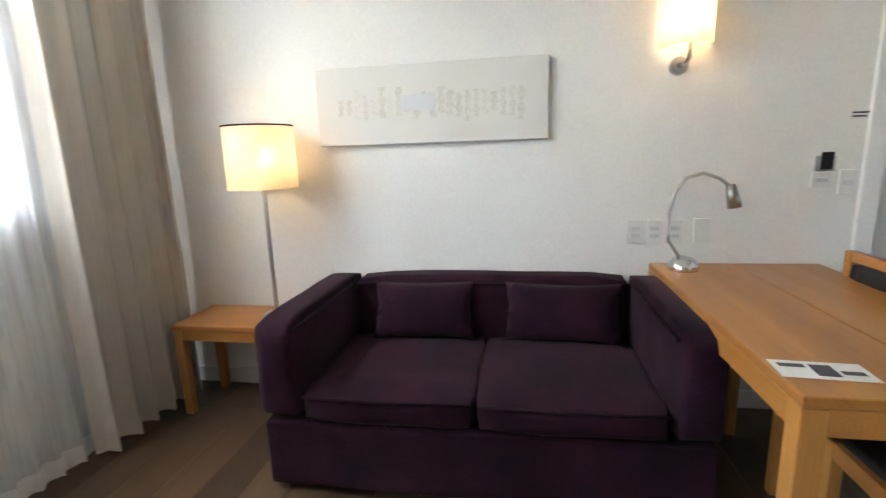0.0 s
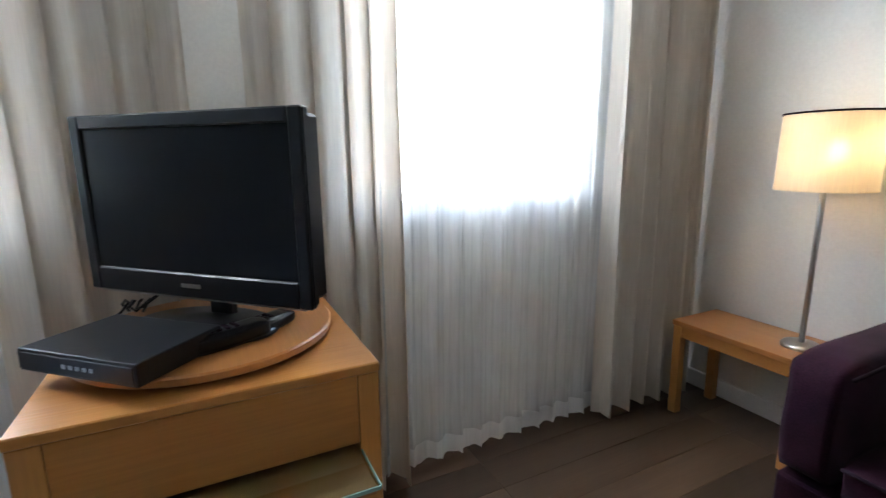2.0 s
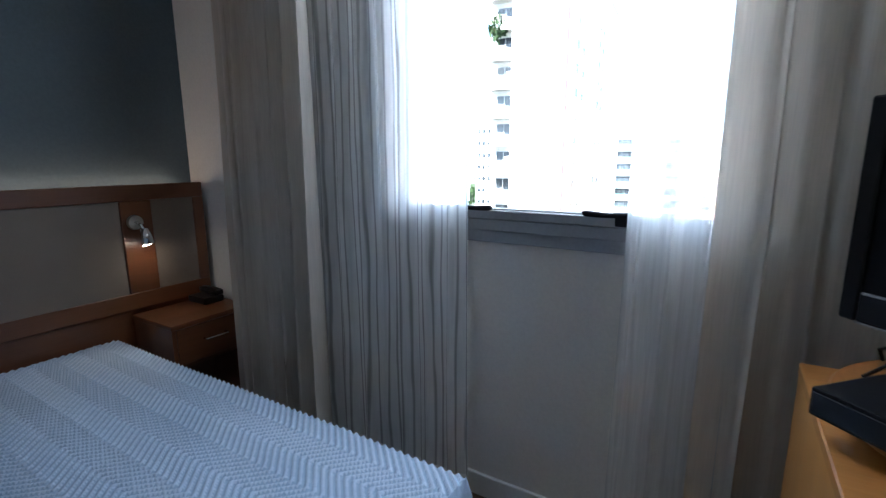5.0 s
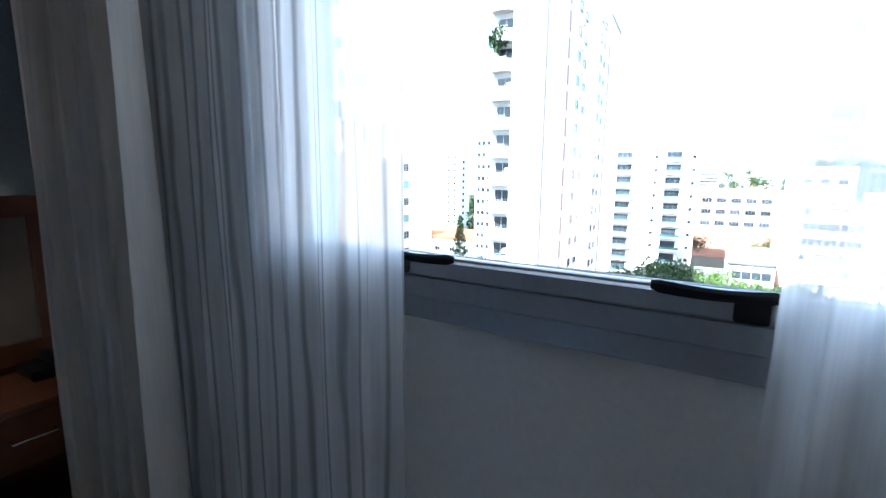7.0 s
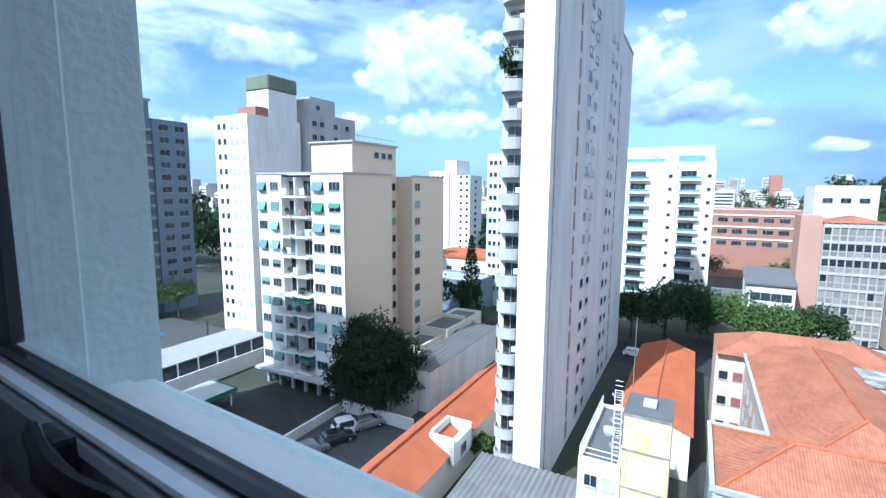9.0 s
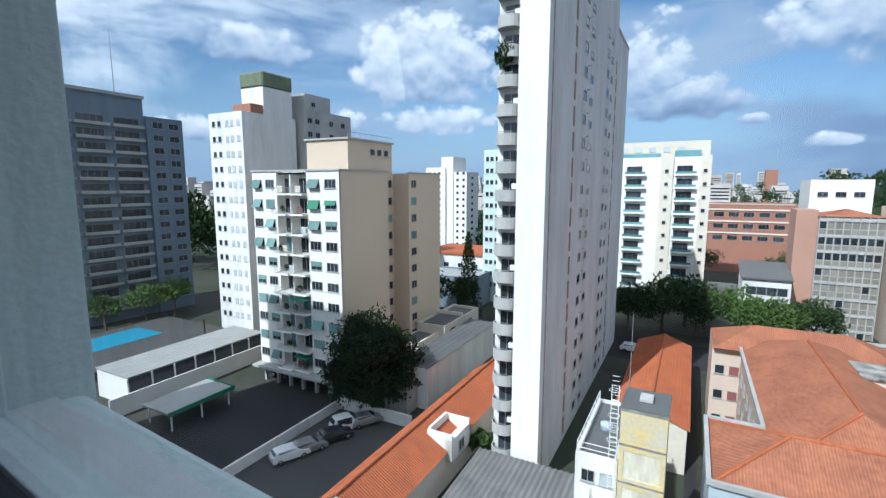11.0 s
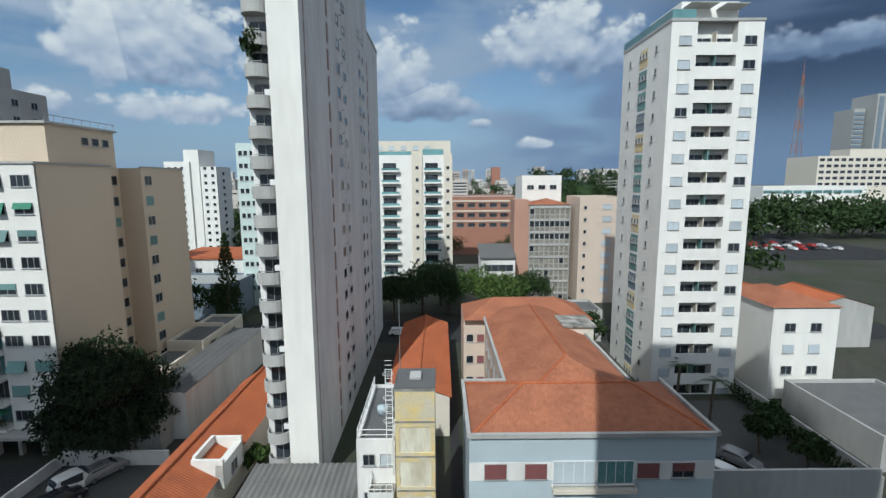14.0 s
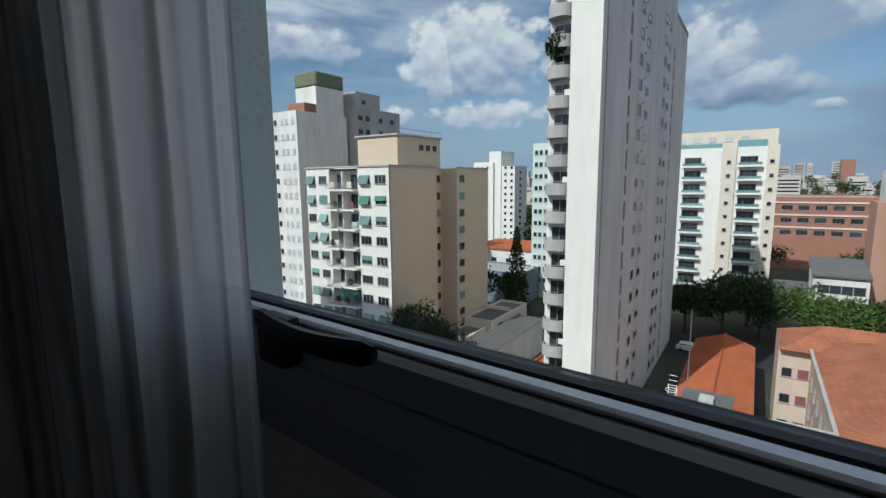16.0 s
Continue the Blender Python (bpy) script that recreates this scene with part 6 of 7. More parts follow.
# ---- stained service tower in front ----
def service_tower():
    s = thing("service_tower", (-31.5, -2.6, GZ), "weathered yellow concrete shaft with a black flat top", "tower", "blocks")
    x0, x1, y0, y1, top = -32.9, -29.8, -4.05, -1.35, -12.45
    part("shaft", box(x0, x1 - 0.12, y0, y1, GZ, top), M_YELLOW, s)
    for y in (y0, y1 - 0.28):
        part("pilaster", box(x1 - 0.12, x1, y, y + 0.28, GZ, top - 2.1), M_YELLOW, s)
    for k in range(6):
        z = top - 2.1 - 2.55 * k
        part("beam", box(x1 - 0.12, x1 + 0.02, y0, y1, z - 0.26, z, bevel=0.02), M_YELLOW, s)
        part("ledge", box(x1 - 0.12, x1 + 0.07, y0 - 0.03, y1 + 0.03, z - 0.33, z - 0.265), M_GRIMY, s, "grime-black ledge")
        part("lower_beam", box(x1 - 0.12, x1, y0 + 0.285, y1 - 0.285, z - 0.72, z - 0.40), M_YELLOW, s)
        part("infill_panel", box(x1 - 0.12, x1 - 0.05, y0 + 0.285, y1 - 0.285, z - 2.55, z - 0.725), M_STAIN, s, "pale rain-streaked infill panel")
    part("head_panel", box(x1 - 0.12, x1 + 0.03, y0, y1, top - 2.095, top - 0.22), M_YELLOW, s)
    part("mould_band", boxes((x1 - 0.12, x1 + 0.045, y0 - 0.02, y1 + 0.02, top - 0.215, top), (x0, x1 - 0.12, y0 - 0.03, y0, top - 0.215, top)), M_GRIMY, s, "black mouldy rim")
    part("roof", box(x0 - 0.05, x1 + 0.05, y0 - 0.05, y1 + 0.05, top, top + 0.12, bevel=0.02), M_SLATE, s)
    part("hatch", box(-31.9, -30.9, -3.1, -2.3, top + 0.12, top + 0.36, bevel=0.03), M_GREYW, s)
    part("antenna", tube((-32.6, -3.9, top), (-32.6, -3.9, top + 5.5), 0.035, 0.02, 8), M_RAIL, s)
    # caged ladder
    bars = bmesh.new()
    for dy in (-4.75, -4.3):
        tube((-30.6, dy, -19), (-30.6, dy, -11.4), 0.03, None, 6, bm=bars)
    for k in range(26):
        tube((-30.6, -4.75, -18.8 + 0.32 * k), (-30.6, -4.3, -18.8 + 0.32 * k), 0.02, None, 6, bm=bars)
    part("ladder", bars, M_TRIM, s, "white steel ladder")
    for k in range(5):
        ring = [(-30.6 + 0.36 + 0.36 * math.cos(a), -4.52 + 0.36 * math.sin(a), -15.0 + 0.85 * k) for a in [i * math.tau / 12 for i in range(13)]]
        part("ladder_hoop", path_tube(ring, 0.02, 6), M_TRIM, s)


service_tower()
annex = block("annex_building", "white annex with small windows and railed roof terraces", -41.0, -31.6, -7.1, -4.3, -17.2, M_WHITE2, M_SLATE, parapet=0.3)
for z in (-19.2, -22.2, -25.2):
    put_window(annex, "+x", (-31.6, -6.2, z), 0.9, 0.9, bars=2)
    put_window(annex, "+x", (-31.6, -5.0, z), 0.8, 0.9, bars=1, glassy=M_PALEWIN)
rails = bmesh.new()
for z in (-16.8, -16.4):
    for a, b in (((-31.6, -7.0, z), (-31.6, -4.4, z)), ((-31.6, -7.0, z), (-40.8, -7.0, z)), ((-31.6, -4.4, z), (-40.8, -4.4, z))):
        tube(a, b, 0.035, None, 6, bm=rails)
for k in range(9):
    for y in (-7.0, -4.4):
        tube((-31.6 - 1.15 * k, y, -17.2), (-31.6 - 1.15 * k, y, -16.4), 0.03, None, 6, bm=rails)
part("terrace_railing", rails, M_TRIM, annex, "white steel railing")
part("lower_terrace", boxes((-31.58, -29.9, -6.1, -4.3, GZ, -20.6), (-29.98, -29.9, -6.1, -4.3, -20.6, -20.2), (-31.58, -29.98, -6.1, -6.02, -20.6, -20.2)), M_WHITE2, annex, "lower railed terrace with stained walls")
part("lower_floor", box(-31.5, -30.0, -6.0, -4.35, -20.598, -20.56), M_GRIMY, annex, "grime-dark terrace floor")
low_rails = bmesh.new()
for z in (-19.95, -19.6):
    tube((-29.94, -6.05, z), (-29.94, -4.35, z), 0.03, None, 6, bm=low_rails)
    tube((-29.94, -6.05, z), (-31.5, -6.05, z), 0.03, None, 6, bm=low_rails)
for k in range(5):
    tube((-29.94, -6.05 + 0.42 * k, -20.2), (-29.94, -6.05 + 0.42 * k, -19.6), 0.025, None, 6, bm=low_rails)
part("lower_railing", low_rails, M_TRIM, annex, "white steel railing")
part("water_tank", lathe([(0.0, 0.0), (0.42, 0.0), (0.46, 0.5), (0.46, 0.62), (0.0, 0.74)], (-36.0, -5.7, -17.44), 20), M_PALEBL, annex, "pale blue round water tank", smooth=True)

# ---- sheds and small houses ----
def corrugated(name, label, x0, x1, y0, y1, z0, z1, material, wall_m, pitch=0.5):
    c = thing(name, ((x0 + x1) / 2, (y0 + y1) / 2, GZ), label, "shed", "sheds")
    part("wall", box(x0 + 0.2, x1 - 0.2, y0 + 0.2, y1 - 0.2, GZ, min(z0, z1) - 0.1), wall_m, c)
    bm, n = bmesh.new(), int((y1 - y0) / pitch) * 6
    rows = [[bm.verts.new((x, y0 + (y1 - y0) * i / n, z + 0.07 * math.sin(i * math.tau / 6))) for i in range(n + 1)] for x, z in ((x1, z1), (x0, z0))]
    under = [[bm.verts.new(v.co - Vector((0, 0, 0.05))) for v in r] for r in rows]
    for i in range(n):
        bm.faces.new((rows[0][i], rows[0][i + 1], rows[1][i + 1], rows[1][i]))
        bm.faces.new((under[0][i + 1], under[0][i], under[1][i], under[1][i + 1]))
        bm.faces.new((rows[0][i + 1], rows[0][i], under[0][i], under[0][i + 1]))
    part("roof", bm, material, c, "corrugated roof sheets")
    return c


corrugated("shed", "low shed with grey corrugated roof at the foot of the tower", -41.3, -30.5, -18.6, -7.6, -25.2, -25.7, M_FIBRE, M_GREYW, 0.55)
corrugated("hall", "long hall with a dull grey sheet roof", -75.2, -51.3, -35.3, -30.4, -22.6, -22.6, M_SLATE, M_WHITE2, 0.9)
hallfront = block("small_building", "small weathered white building before the grey hall", -51.2, -48.8, -35.7, -32.2, -24.8, M_GREYW)
put_window(hallfront, "+x", (-48.8, -34.0, -27.0), 0.9, 0.9)
cream = block("house", "yellowish plastered house with dark roof terraces", -81.0, -67.0, -41.6, -36.2, -21.9, M_CREAM)
part("front_wing", box(-66.98, -60.0, -41.6, -37.2, GZ, -23.4), M_CREAM, cream)
part("terrace", box(-66.6, -60.4, -41.2, -37.6, -23.41, -23.34), M_SLATE, cream, "dark roof terrace")
part("terrace_parapet", boxes((-66.98, -60.0, -37.6, -37.2, -23.39, -22.95), (-60.4, -60.0, -41.6, -37.6, -23.39, -22.95)), M_CREAM, cream)
part("roof_divider", box(-74.2, -73.9, -41.4, -36.3, -21.88, -21.3), M_CREAM, cream)
put_window(cream, "+y", (-63.5, -37.2, -25.6), 1.8, 1.4)
put_window(cream, "+y", (-70, -36.2, -24.2), 1.8, 1.4)
put_window(cream, "+y", (-77, -36.2, -24.2), 1.4, 1.2)
put_window(cream, "+x", (-60, -39.4, -25.8), 1.4, 1.2)
part("lean_to_roof", turn(box(0, 4.5, 0, 5, 0, 0.15), pose(-60, -41.8, -24.3, 0, 10, 0)), M_CLAY, cream, "small red tiled lean-to")
slat = corrugated("canopy_hall", "long pale slatted roof over glazed sides", -56.0, -33.0, -74.5, -66.5, -24.3, -24.3, M_METAL, M_WHITE, 1.1)
part("glazed_side", box(-56, -33, -66.55, -66.45, -26.6, -24.5), M_DARKWIN, slat)
for k in range(8):
    part("post", box(-55.9 + 3.25 * k, -55.7 + 3.25 * k, -66.5, -66.3, GZ, -24.4), M_TRIM, slat)
part("low_wall", box(-56, -30, -65.2, -65.0, GZ, GZ + 2.6), M_WHITE, slat, "long white boundary wall")
carport = thing("carport", (-36, -57.5, GZ), "low carport with a green-edged flat roof", "carport")
part("roof", box(-40.5, -31.5, -60.5, -55.0, -26.2, -25.95), M_METAL, carport)
part("fascia", boxes((-40.6, -31.4, -55.0, -54.85, -26.35, -25.8), (-40.65, -40.5, -60.5, -54.85, -26.35, -25.8)), M_BLINDG, carport, "green fascia board")
for x in (-40, -36, -32):
    for y in (-60, -55.4):
        part("post", box(x - 0.08, x + 0.08, y - 0.08, y + 0.08, GZ, -26.2), M_TRIM, carport)
pool = thing("swimming_pool", (-46, -93, GZ), "small blue swimming pool with a pale deck", "pool")
part("deck", box(-60, -34, -101, -80, GZ, GZ + 1.5), M_PAVE, pool)
part("water", box(-52, -40, -98, -90, GZ + 1.48, GZ + 1.55), M_POOL, pool, "clear blue water")
yard_wall = tagged(part("yard_wall", boxes((-46.5, -24, -41.45, -41.2, GZ, GZ + 1.3), (-46.6, -46.3, -41.2, -30, GZ, GZ + 1.6)), M_WHITE2), "low stained wall of the parking yard", "wall", kind="structure")
tagged(part("garden_wall", boxes((-62, -40, 40.2, 40.5, GZ, GZ + 2.2), (-40.3, -40, 21, 40.2, GZ, GZ + 3.0)), M_GREYW), "long garden wall of the high block", "wall", kind="structure")

# ---- blocks behind ----
tall = block("apartment_building", "tall pale block with a green-capped water tank", -75.5, -62.0, -86.0, -76.5, 15.2, M_WHITE2)
for r in range(14):
    for y in (-84.6, -83.0, -80.8, -79.4, -77.6):
        put_window(tall, "+x", (-62.0, y, 12.6 - 2.9 * r), 0.9 if y < -82 else 0.75, 1.1, bars=1, glassy=M_DARKWIN if y < -82 else M_PALEWIN)
part("brick_parapet", box(-70.0, -64.5, -82.0, -77.0, 15.2, 17.0), M_BRICKR, tall)
part("tank_house", box(-75.0, -67.5, -83.0, -76.8, 15.2, 20.6), M_WHITE2, tall)
part("tank_cap", box(-75.2, -67.3, -83.2, -76.6, 20.6, 23.6, bevel=0.3), surface("mossy_cap", (0.17, 0.20, 0.13), 0.9, 0, 0.5, 3, 0.2, 0.1), tall, "moss-green water tank cap")
tall2 = block("apartment_building", "tall grey block with stepped roof rooms", -92.0, -76.5, -86.0, -75.0, 17.5, M_GREYW)
part("roof_room", box(-86, -78, -84, -76, 17.0, 21.0), M_GREYW, tall2)
for r in range(12):
    for x in (-78.2, -80.5, -85.0, -89.0):
        put_window(tall2, "+y", (x, -75.0, 14.6 - 2.9 * r), 1.4, 1.2, bars=2)
put_window(tall2, "+y", (-80.5, -76.0, 18.4), 1.2, 1.0)
blue = thing("apartment_tower", (-60, -118, GZ), "blue-grey tower with long white-edged balconies", "building", "blocks")
part("wall", boxes((-64.5, -44, -126, -112.0, GZ, 20.5), (-73.0, -64.5, -124, -111.0, GZ, 16.8)), M_BLUET, blue)
part("roof_slab", box(-64.8, -43.8, -126, -111.6, 20.5, 21.2), M_METAL, blue)
for r in range(15):
    z = 14.0 - 2.85 * r
    for x0, x1 in ((-64.0, -57.5), (-56.8, -50.3), (-49.6, -44.4)):
        balcony(blue, "+y", ((x0 + x1) / 2, -112.0, z), x1 - x0, 1.2, 0.5, 0, M_METAL)
        put_window(blue, "+y", ((x0 + x1) / 2, -112.0, z + 0.2), x1 - x0 - 1.2, 1.8, bars=4)
    for x in (-70.8, -67.0):
        put_window(blue, "+y", (x, -111.0, z + 0.3), 2.4, 1.4, bars=2)
part("mast", tube((-62, -118, 21), (-62, -118, 36), 0.12, 0.04, 8), M_RAIL, blue)
farw = thing("apartment_building", (-195, -100, GZ), "white far block with a stepped top", "building", "blocks")
part("wall", boxes((-205, -190.5, -111, -101, GZ, 9.5), (-205, -191.5, -103.5, -97.5, GZ, 14.2), (-205, -192, -97.5, -91, GZ, 7.5)), M_WHITE, farw)
for r in range(12):
    for y in (-109, -106.5, -104, -95.5, -92.5):
        put_window(farw, "+x", (-190.5 if y < -101 else -192, y, 6.2 - 2.9 * r), 1.2, 1.2, bars=1)
    put_window(farw, "+y", (-198, -91, 4.2 - 2.9 * r), 2.0, 1.2, bars=1)
pale = block("apartment_tower", "pale green tiled block partly hidden by the tower", -125, -111, -48.2, -43.4, 10.2, M_GREENT)
for r in range(12):
    for y in (-47.2, -46.0, -44.6):
        put_window(pale, "+x", (-111, y, 7.4 - 2.9 * r), 0.9, 1.1, bars=1)
    put_window(pale, "+y", (-115, -43.4, 7.4 - 2.9 * r), 1.0, 1.1, bars=1)


def white_balcony_block():
    X, y0, y1 = -135.0, -20.5, 2.6
    b = block("apartment_building", "white block with turquoise glass balconies and a cream upper storey", -150, X, y0, y1, 8.6, M_WHITE, parapet=0.3)
    part("upper_storey", box(-150, X - 1.0, y0, y1 - 0.5, 8.3, 12.6), M_CREAM, b)
    part("cream_bay", boxes((X, X + 0.5, -8.9, -5.9, GZ, 8.9), (X, X + 0.4, 0.2, y1, GZ, 8.9)), M_CREAM, b)
    part("terrace_glass", boxes((X - 0.1, X, y0, -9.0, 8.6, 9.6), (X - 0.1, X, -5.8, 0.1, 8.6, 10.2)), M_TEALWIN, b, "turquoise glass rail")
    for r in range(11):
        z = 4.9 - 3.3 * r
        for y, w in ((-14.9, 5.0), (-3.0, 4.8)):
            balcony(b, "+x", (X, y, z - 0.9), w, 1.3, 0.35, 0, M_WHITE)
            put_window(b, "+x", (X, y - 0.3, z - 0.8), w - 1.2, 2.3, bars=3, glassy=M_DARKWIN)
            part("glass_front", box(X + 1.22, X + 1.27, y - w / 2, y + w / 2, z - 0.55, z + 0.05), M_TEALWIN, b)
        for y in (-19.3, -7.4, 1.3):
            put_window(b, "+x", (X + (0.5 if y > -10 and y < -5 else 0.4 if y > 0 else 0), y, z - 0.3), 0.9, 0.9, bars=1)
    for k in range(5):
        put_window(b, "+x", (X - 1.0, -18 + 3.4 * k, 10.0), 1.6, 1.2, bars=1, glassy=M_PALEWIN)


white_balcony_block()


def grid_block():
    g = thing("office_building", (-122, 25, GZ), "office block with a concrete grid front and brick side wall", "building", "blocks")
    part("wall", box(-126, -116.3, 21.2, 31.4, GZ, -4.6), M_GREYW, g)
    part("brick_strip", box(-124, -116.8, 17.6, 21.2, GZ, -3.4), M_SALMON, g, "salmon brick end wall")
    bm = bmesh.new()
    hip_roof(bm, -126, -116.0, 21.0, 31.6, -4.6, 1.4, "x")
    part("roof", bm, (M_TILE_Y, M_TILE_X), g)
    part("upper_part", box(-136, -125.0, 20.8, 31.2, GZ, 2.6), M_WHITE, g)
    for k in range(3):
        put_window(g, "+x", (-125.0, 23 + 3 * k, -1.0), 1.8, 1.1, bars=2)
    for k in range(9):
        y = 21.3 + 1.25 * k
        part("mullion", box(-116.3, -116.0, y - 0.09, y + 0.09, GZ, -4.6), M_GREYW, g)
    for r in range(8):
        z = -5.2 - 3.1 * r
        part("floor_band", box(-116.3, -116.05, 21.3, 31.3, z - 0.35, z), M_GREYW, g)
        for k in range(8):
            dark = r in (1, 2)
            piece("pane", slab_mesh("pane", 1.0, 1.25, M_DARKWIN if dark or (k * 7 + r * 3) % 9 == 0 else M_SHUTTER, 0.01, 0.03), g, (-116.3, 21.92 + 1.25 * k, z - 1.75), 0)
            piece("pane", slab_mesh("pane", 1.0, 0.9, M_SHUTTER, 0.01, 0.03), g, (-116.3, 21.92 + 1.25 * k, z - 2.85), 0)



grid_block()


def office_annex():
    a = thing("office_annex", (-116, 13, GZ), "low pale office with a sloping dark grey roof", "building", "blocks")
    part("wall", box(-120.5, -112.5, 9.0, 17.3, GZ, -17.5), M_WHITE2, a)
    top = box(-121.0, -112.0, 8.7, 17.5, -17.45, -17.1)
    for v in top.verts:
        v.co.z += (-112.0 - v.co.x) * 0.25
    part("roof", top, M_SLATE, a, "sloping dark grey roof")
    part("gable", box(-120.4, -116.5, 9.05, 17.25, -17.5, -16.6), M_WHITE2, a)
    part("glazed_strip", box(-112.5, -112.44, 9.8, 16.8, -20.6, -19.0), M_DARKWIN, a)
    for k in range(5):
        part("mullion", box(-112.44, -112.38, 9.75 + 1.74 * k, 9.87 + 1.74 * k, -20.6, -19.0), M_GREYW, a)


office_annex()
pinkb = block("apartment_building", "pale pink narrow block beside the high tower", -124, -112, 32.4, 43, -2.6, M_PINK)
for r in range(8):
    put_window(pinkb, "+x", (-112, 39.0, -5.6 - 2.9 * r), 2.2, 1.2, bars=2, glassy=M_PALEWIN)
    put_window(pinkb, "+x", (-112, 33.8, -5.6 - 2.9 * r), 0.7, 0.9, bars=1)
annexg = block("house", "small grey annex with a pitched roof", -92, -84, 23.5, 29, -22.5, M_GREYW)
put_window(annexg, "+x", (-84, 26, -25.6), 1.2, 1.2)
brick = block("office_building", "low wide red-brick building with a pale flat roof", -215, -189, 0, 32, -5.0, M_BRICKR, M_METAL)
for r in range(3):
    for k in range(7):
        put_window(brick, "+x", (-189, 2.8 + 4.4 * k, -9.2 - 4.0 * r), 3.0, 1.6, bars=3, glassy=M_DARKWIN)
    part("pale_band", box(-189.0, -188.7, 0, 32, -7.0 - 4.0 * r, -6.5 - 4.0 * r), M_CREAM, brick)
grey = block("house", "low pavilion with a dark sloping roof and ribbon window", -150, -131.5, 11.5, 24, -21.8, M_METAL, M_SLATE)
part("dark_roof", turn(box(-19.5, 0.8, -0.4, 12.9, 0, 0.35), pose(-131.5, 11.5, -21.9, 0, -4, 0)), M_SLATE, grey)
for k in range(4):
    put_window(grey, "+x", (-131.5, 13.2 + 3.0 * k, -25.6), 2.8, 1.6, bars=2, glassy=M_DARKWIN)
gate = block("house", "dark low gatehouse among the trees", -128, -122, 3.2, 9.5, -21.5, M_FIBRE)
rw = block("house", "white plastered house with an orange roof", -73, -60.5, 43.6, 52.5, -15.6, M_WHITE)
bm = bmesh.new()
hip_roof(bm, -73.3, -60.2, 43.3, 52.8, -15.6, 1.5, "x")
part("tile_roof", bm, (M_TILE_Y, M_TILE_X), rw, "orange tile roof")
for r in range(3):
    for y in (46, 49.5):
        put_window(rw, "+x", (-60.5, y, -19 - 3.0 * r), 1.5, 1.2, bars=2, blind=M_PALEWIN if r == 1 else None)
gable_house("tiled_house", "distant house with an orange tiled roof", -98, -84, 52, 62, -20, 1.8, M_WHITE)
gable_house("tiled_house", "distant house with an orange tiled roof", -92, -80, 64, 76, -21, 1.8, M_GREYW)
shade_house = block("house", "grey small house with a stained roof terrace", -58, -44, 44, 56, -24.6, M_GREYW)
put_window(shade_house, "+x", (-44, 48, -27.2), 1.5, 1.3)
midw = block("house", "low house in the gap with a red roof edge", -135, -118, -70, -50, -18, M_WHITE2)
part("tile_edge", box(-136, -117.5, -70.5, -49.5, -18, -17.4), M_CLAY, midw)
for k in range(4):
    put_window(midw, "+x", (-118, -67 + 4.5 * k, -21.6), 1.6, 1.2)
bluehouse = block("house", "dull blue warehouse wall behind the conifer", -112, -100, -62, -46, -20.5, M_BLUET, M_METAL)

# ---- cars ----
def car(at, yaw, paint, label, van=False):
    c = thing("car" if not van else "van", (at[0], at[1], GZ + 0.03), label, "car" if not van else "van", "parked vehicles")
    m = pose(at[0], at[1], GZ + 0.03, 0, 0, yaw)
    roof = 1.95 if van else 1.46
    side = [(-2.05, 0.32), (-2.08, 0.75), (-1.95, 0.98 if not van else 1.15), (-1.55, roof - 0.08), (-1.25, roof), (0.15, roof), (0.55, roof - 0.08), (1.05, 1.0 if not van else 1.15), (1.85, 0.86), (2.08, 0.62), (2.05, 0.32)]
    bm = bmesh.new()
    rings = []
    for y, inset in ((-0.86, 0.06), (-0.80, 0.0), (0.80, 0.0), (0.86, 0.06)):
        rings.append([bm.verts.new((x, y * (0.86 if z > 1.05 else 1.0), max(0.32, z - inset))) for x, z in side])
    for a, b in zip(rings, rings[1:]):
        for k in range(len(side)):
            bm.faces.new((a[k], a[(k + 1) % len(side)], b[(k + 1) % len(side)], b[k]))
    bm.faces.new(rings[0][::-1])
    bm.faces.new(rings[-1])
    body = part("body", turn(bm, m), paint, c)
    part("windscreen", turn(boxes((0.50, 0.98, -0.66, 0.66, 1.03, roof - 0.12)), m), M_DARKWIN, body)
    for y in (-0.775, 0.735):
        part("side_window", turn(box(-1.35, 0.45, y, y + 0.04, 1.02, roof - 0.14), m), M_DARKWIN, body)
    part("rear_window", turn(box(-1.86, -1.55, -0.62, 0.62, 1.05, roof - 0.16), m), M_DARKWIN, body)
    for y in (-0.6, 0.6):
        part("headlight", turn(box(1.98, 2.09, y - 0.16, y + 0.16, 0.62, 0.76, bevel=0.02), m), M_CHROME, body)
        part("tail_light", turn(box(-2.11, -2.04, y - 0.12, y + 0.12, 0.72, 0.92), m), M_REDSH, body)
    for x in (-1.3, 1.3):
        for y in (-0.80, 0.80):
            s = 1 if y > 0 else -1
            wheel = part("wheel", turn(tube((x, y - 0.1 * s, 0.31), (x, y + 0.08 * s, 0.31), 0.31, None, 20), m), M_TYRE, c)
            part("rim", turn(tube((x, y + 0.08 * s, 0.31), (x, y + 0.1 * s, 0.31), 0.19, 0.17, 16), m), M_CHROME, wheel)


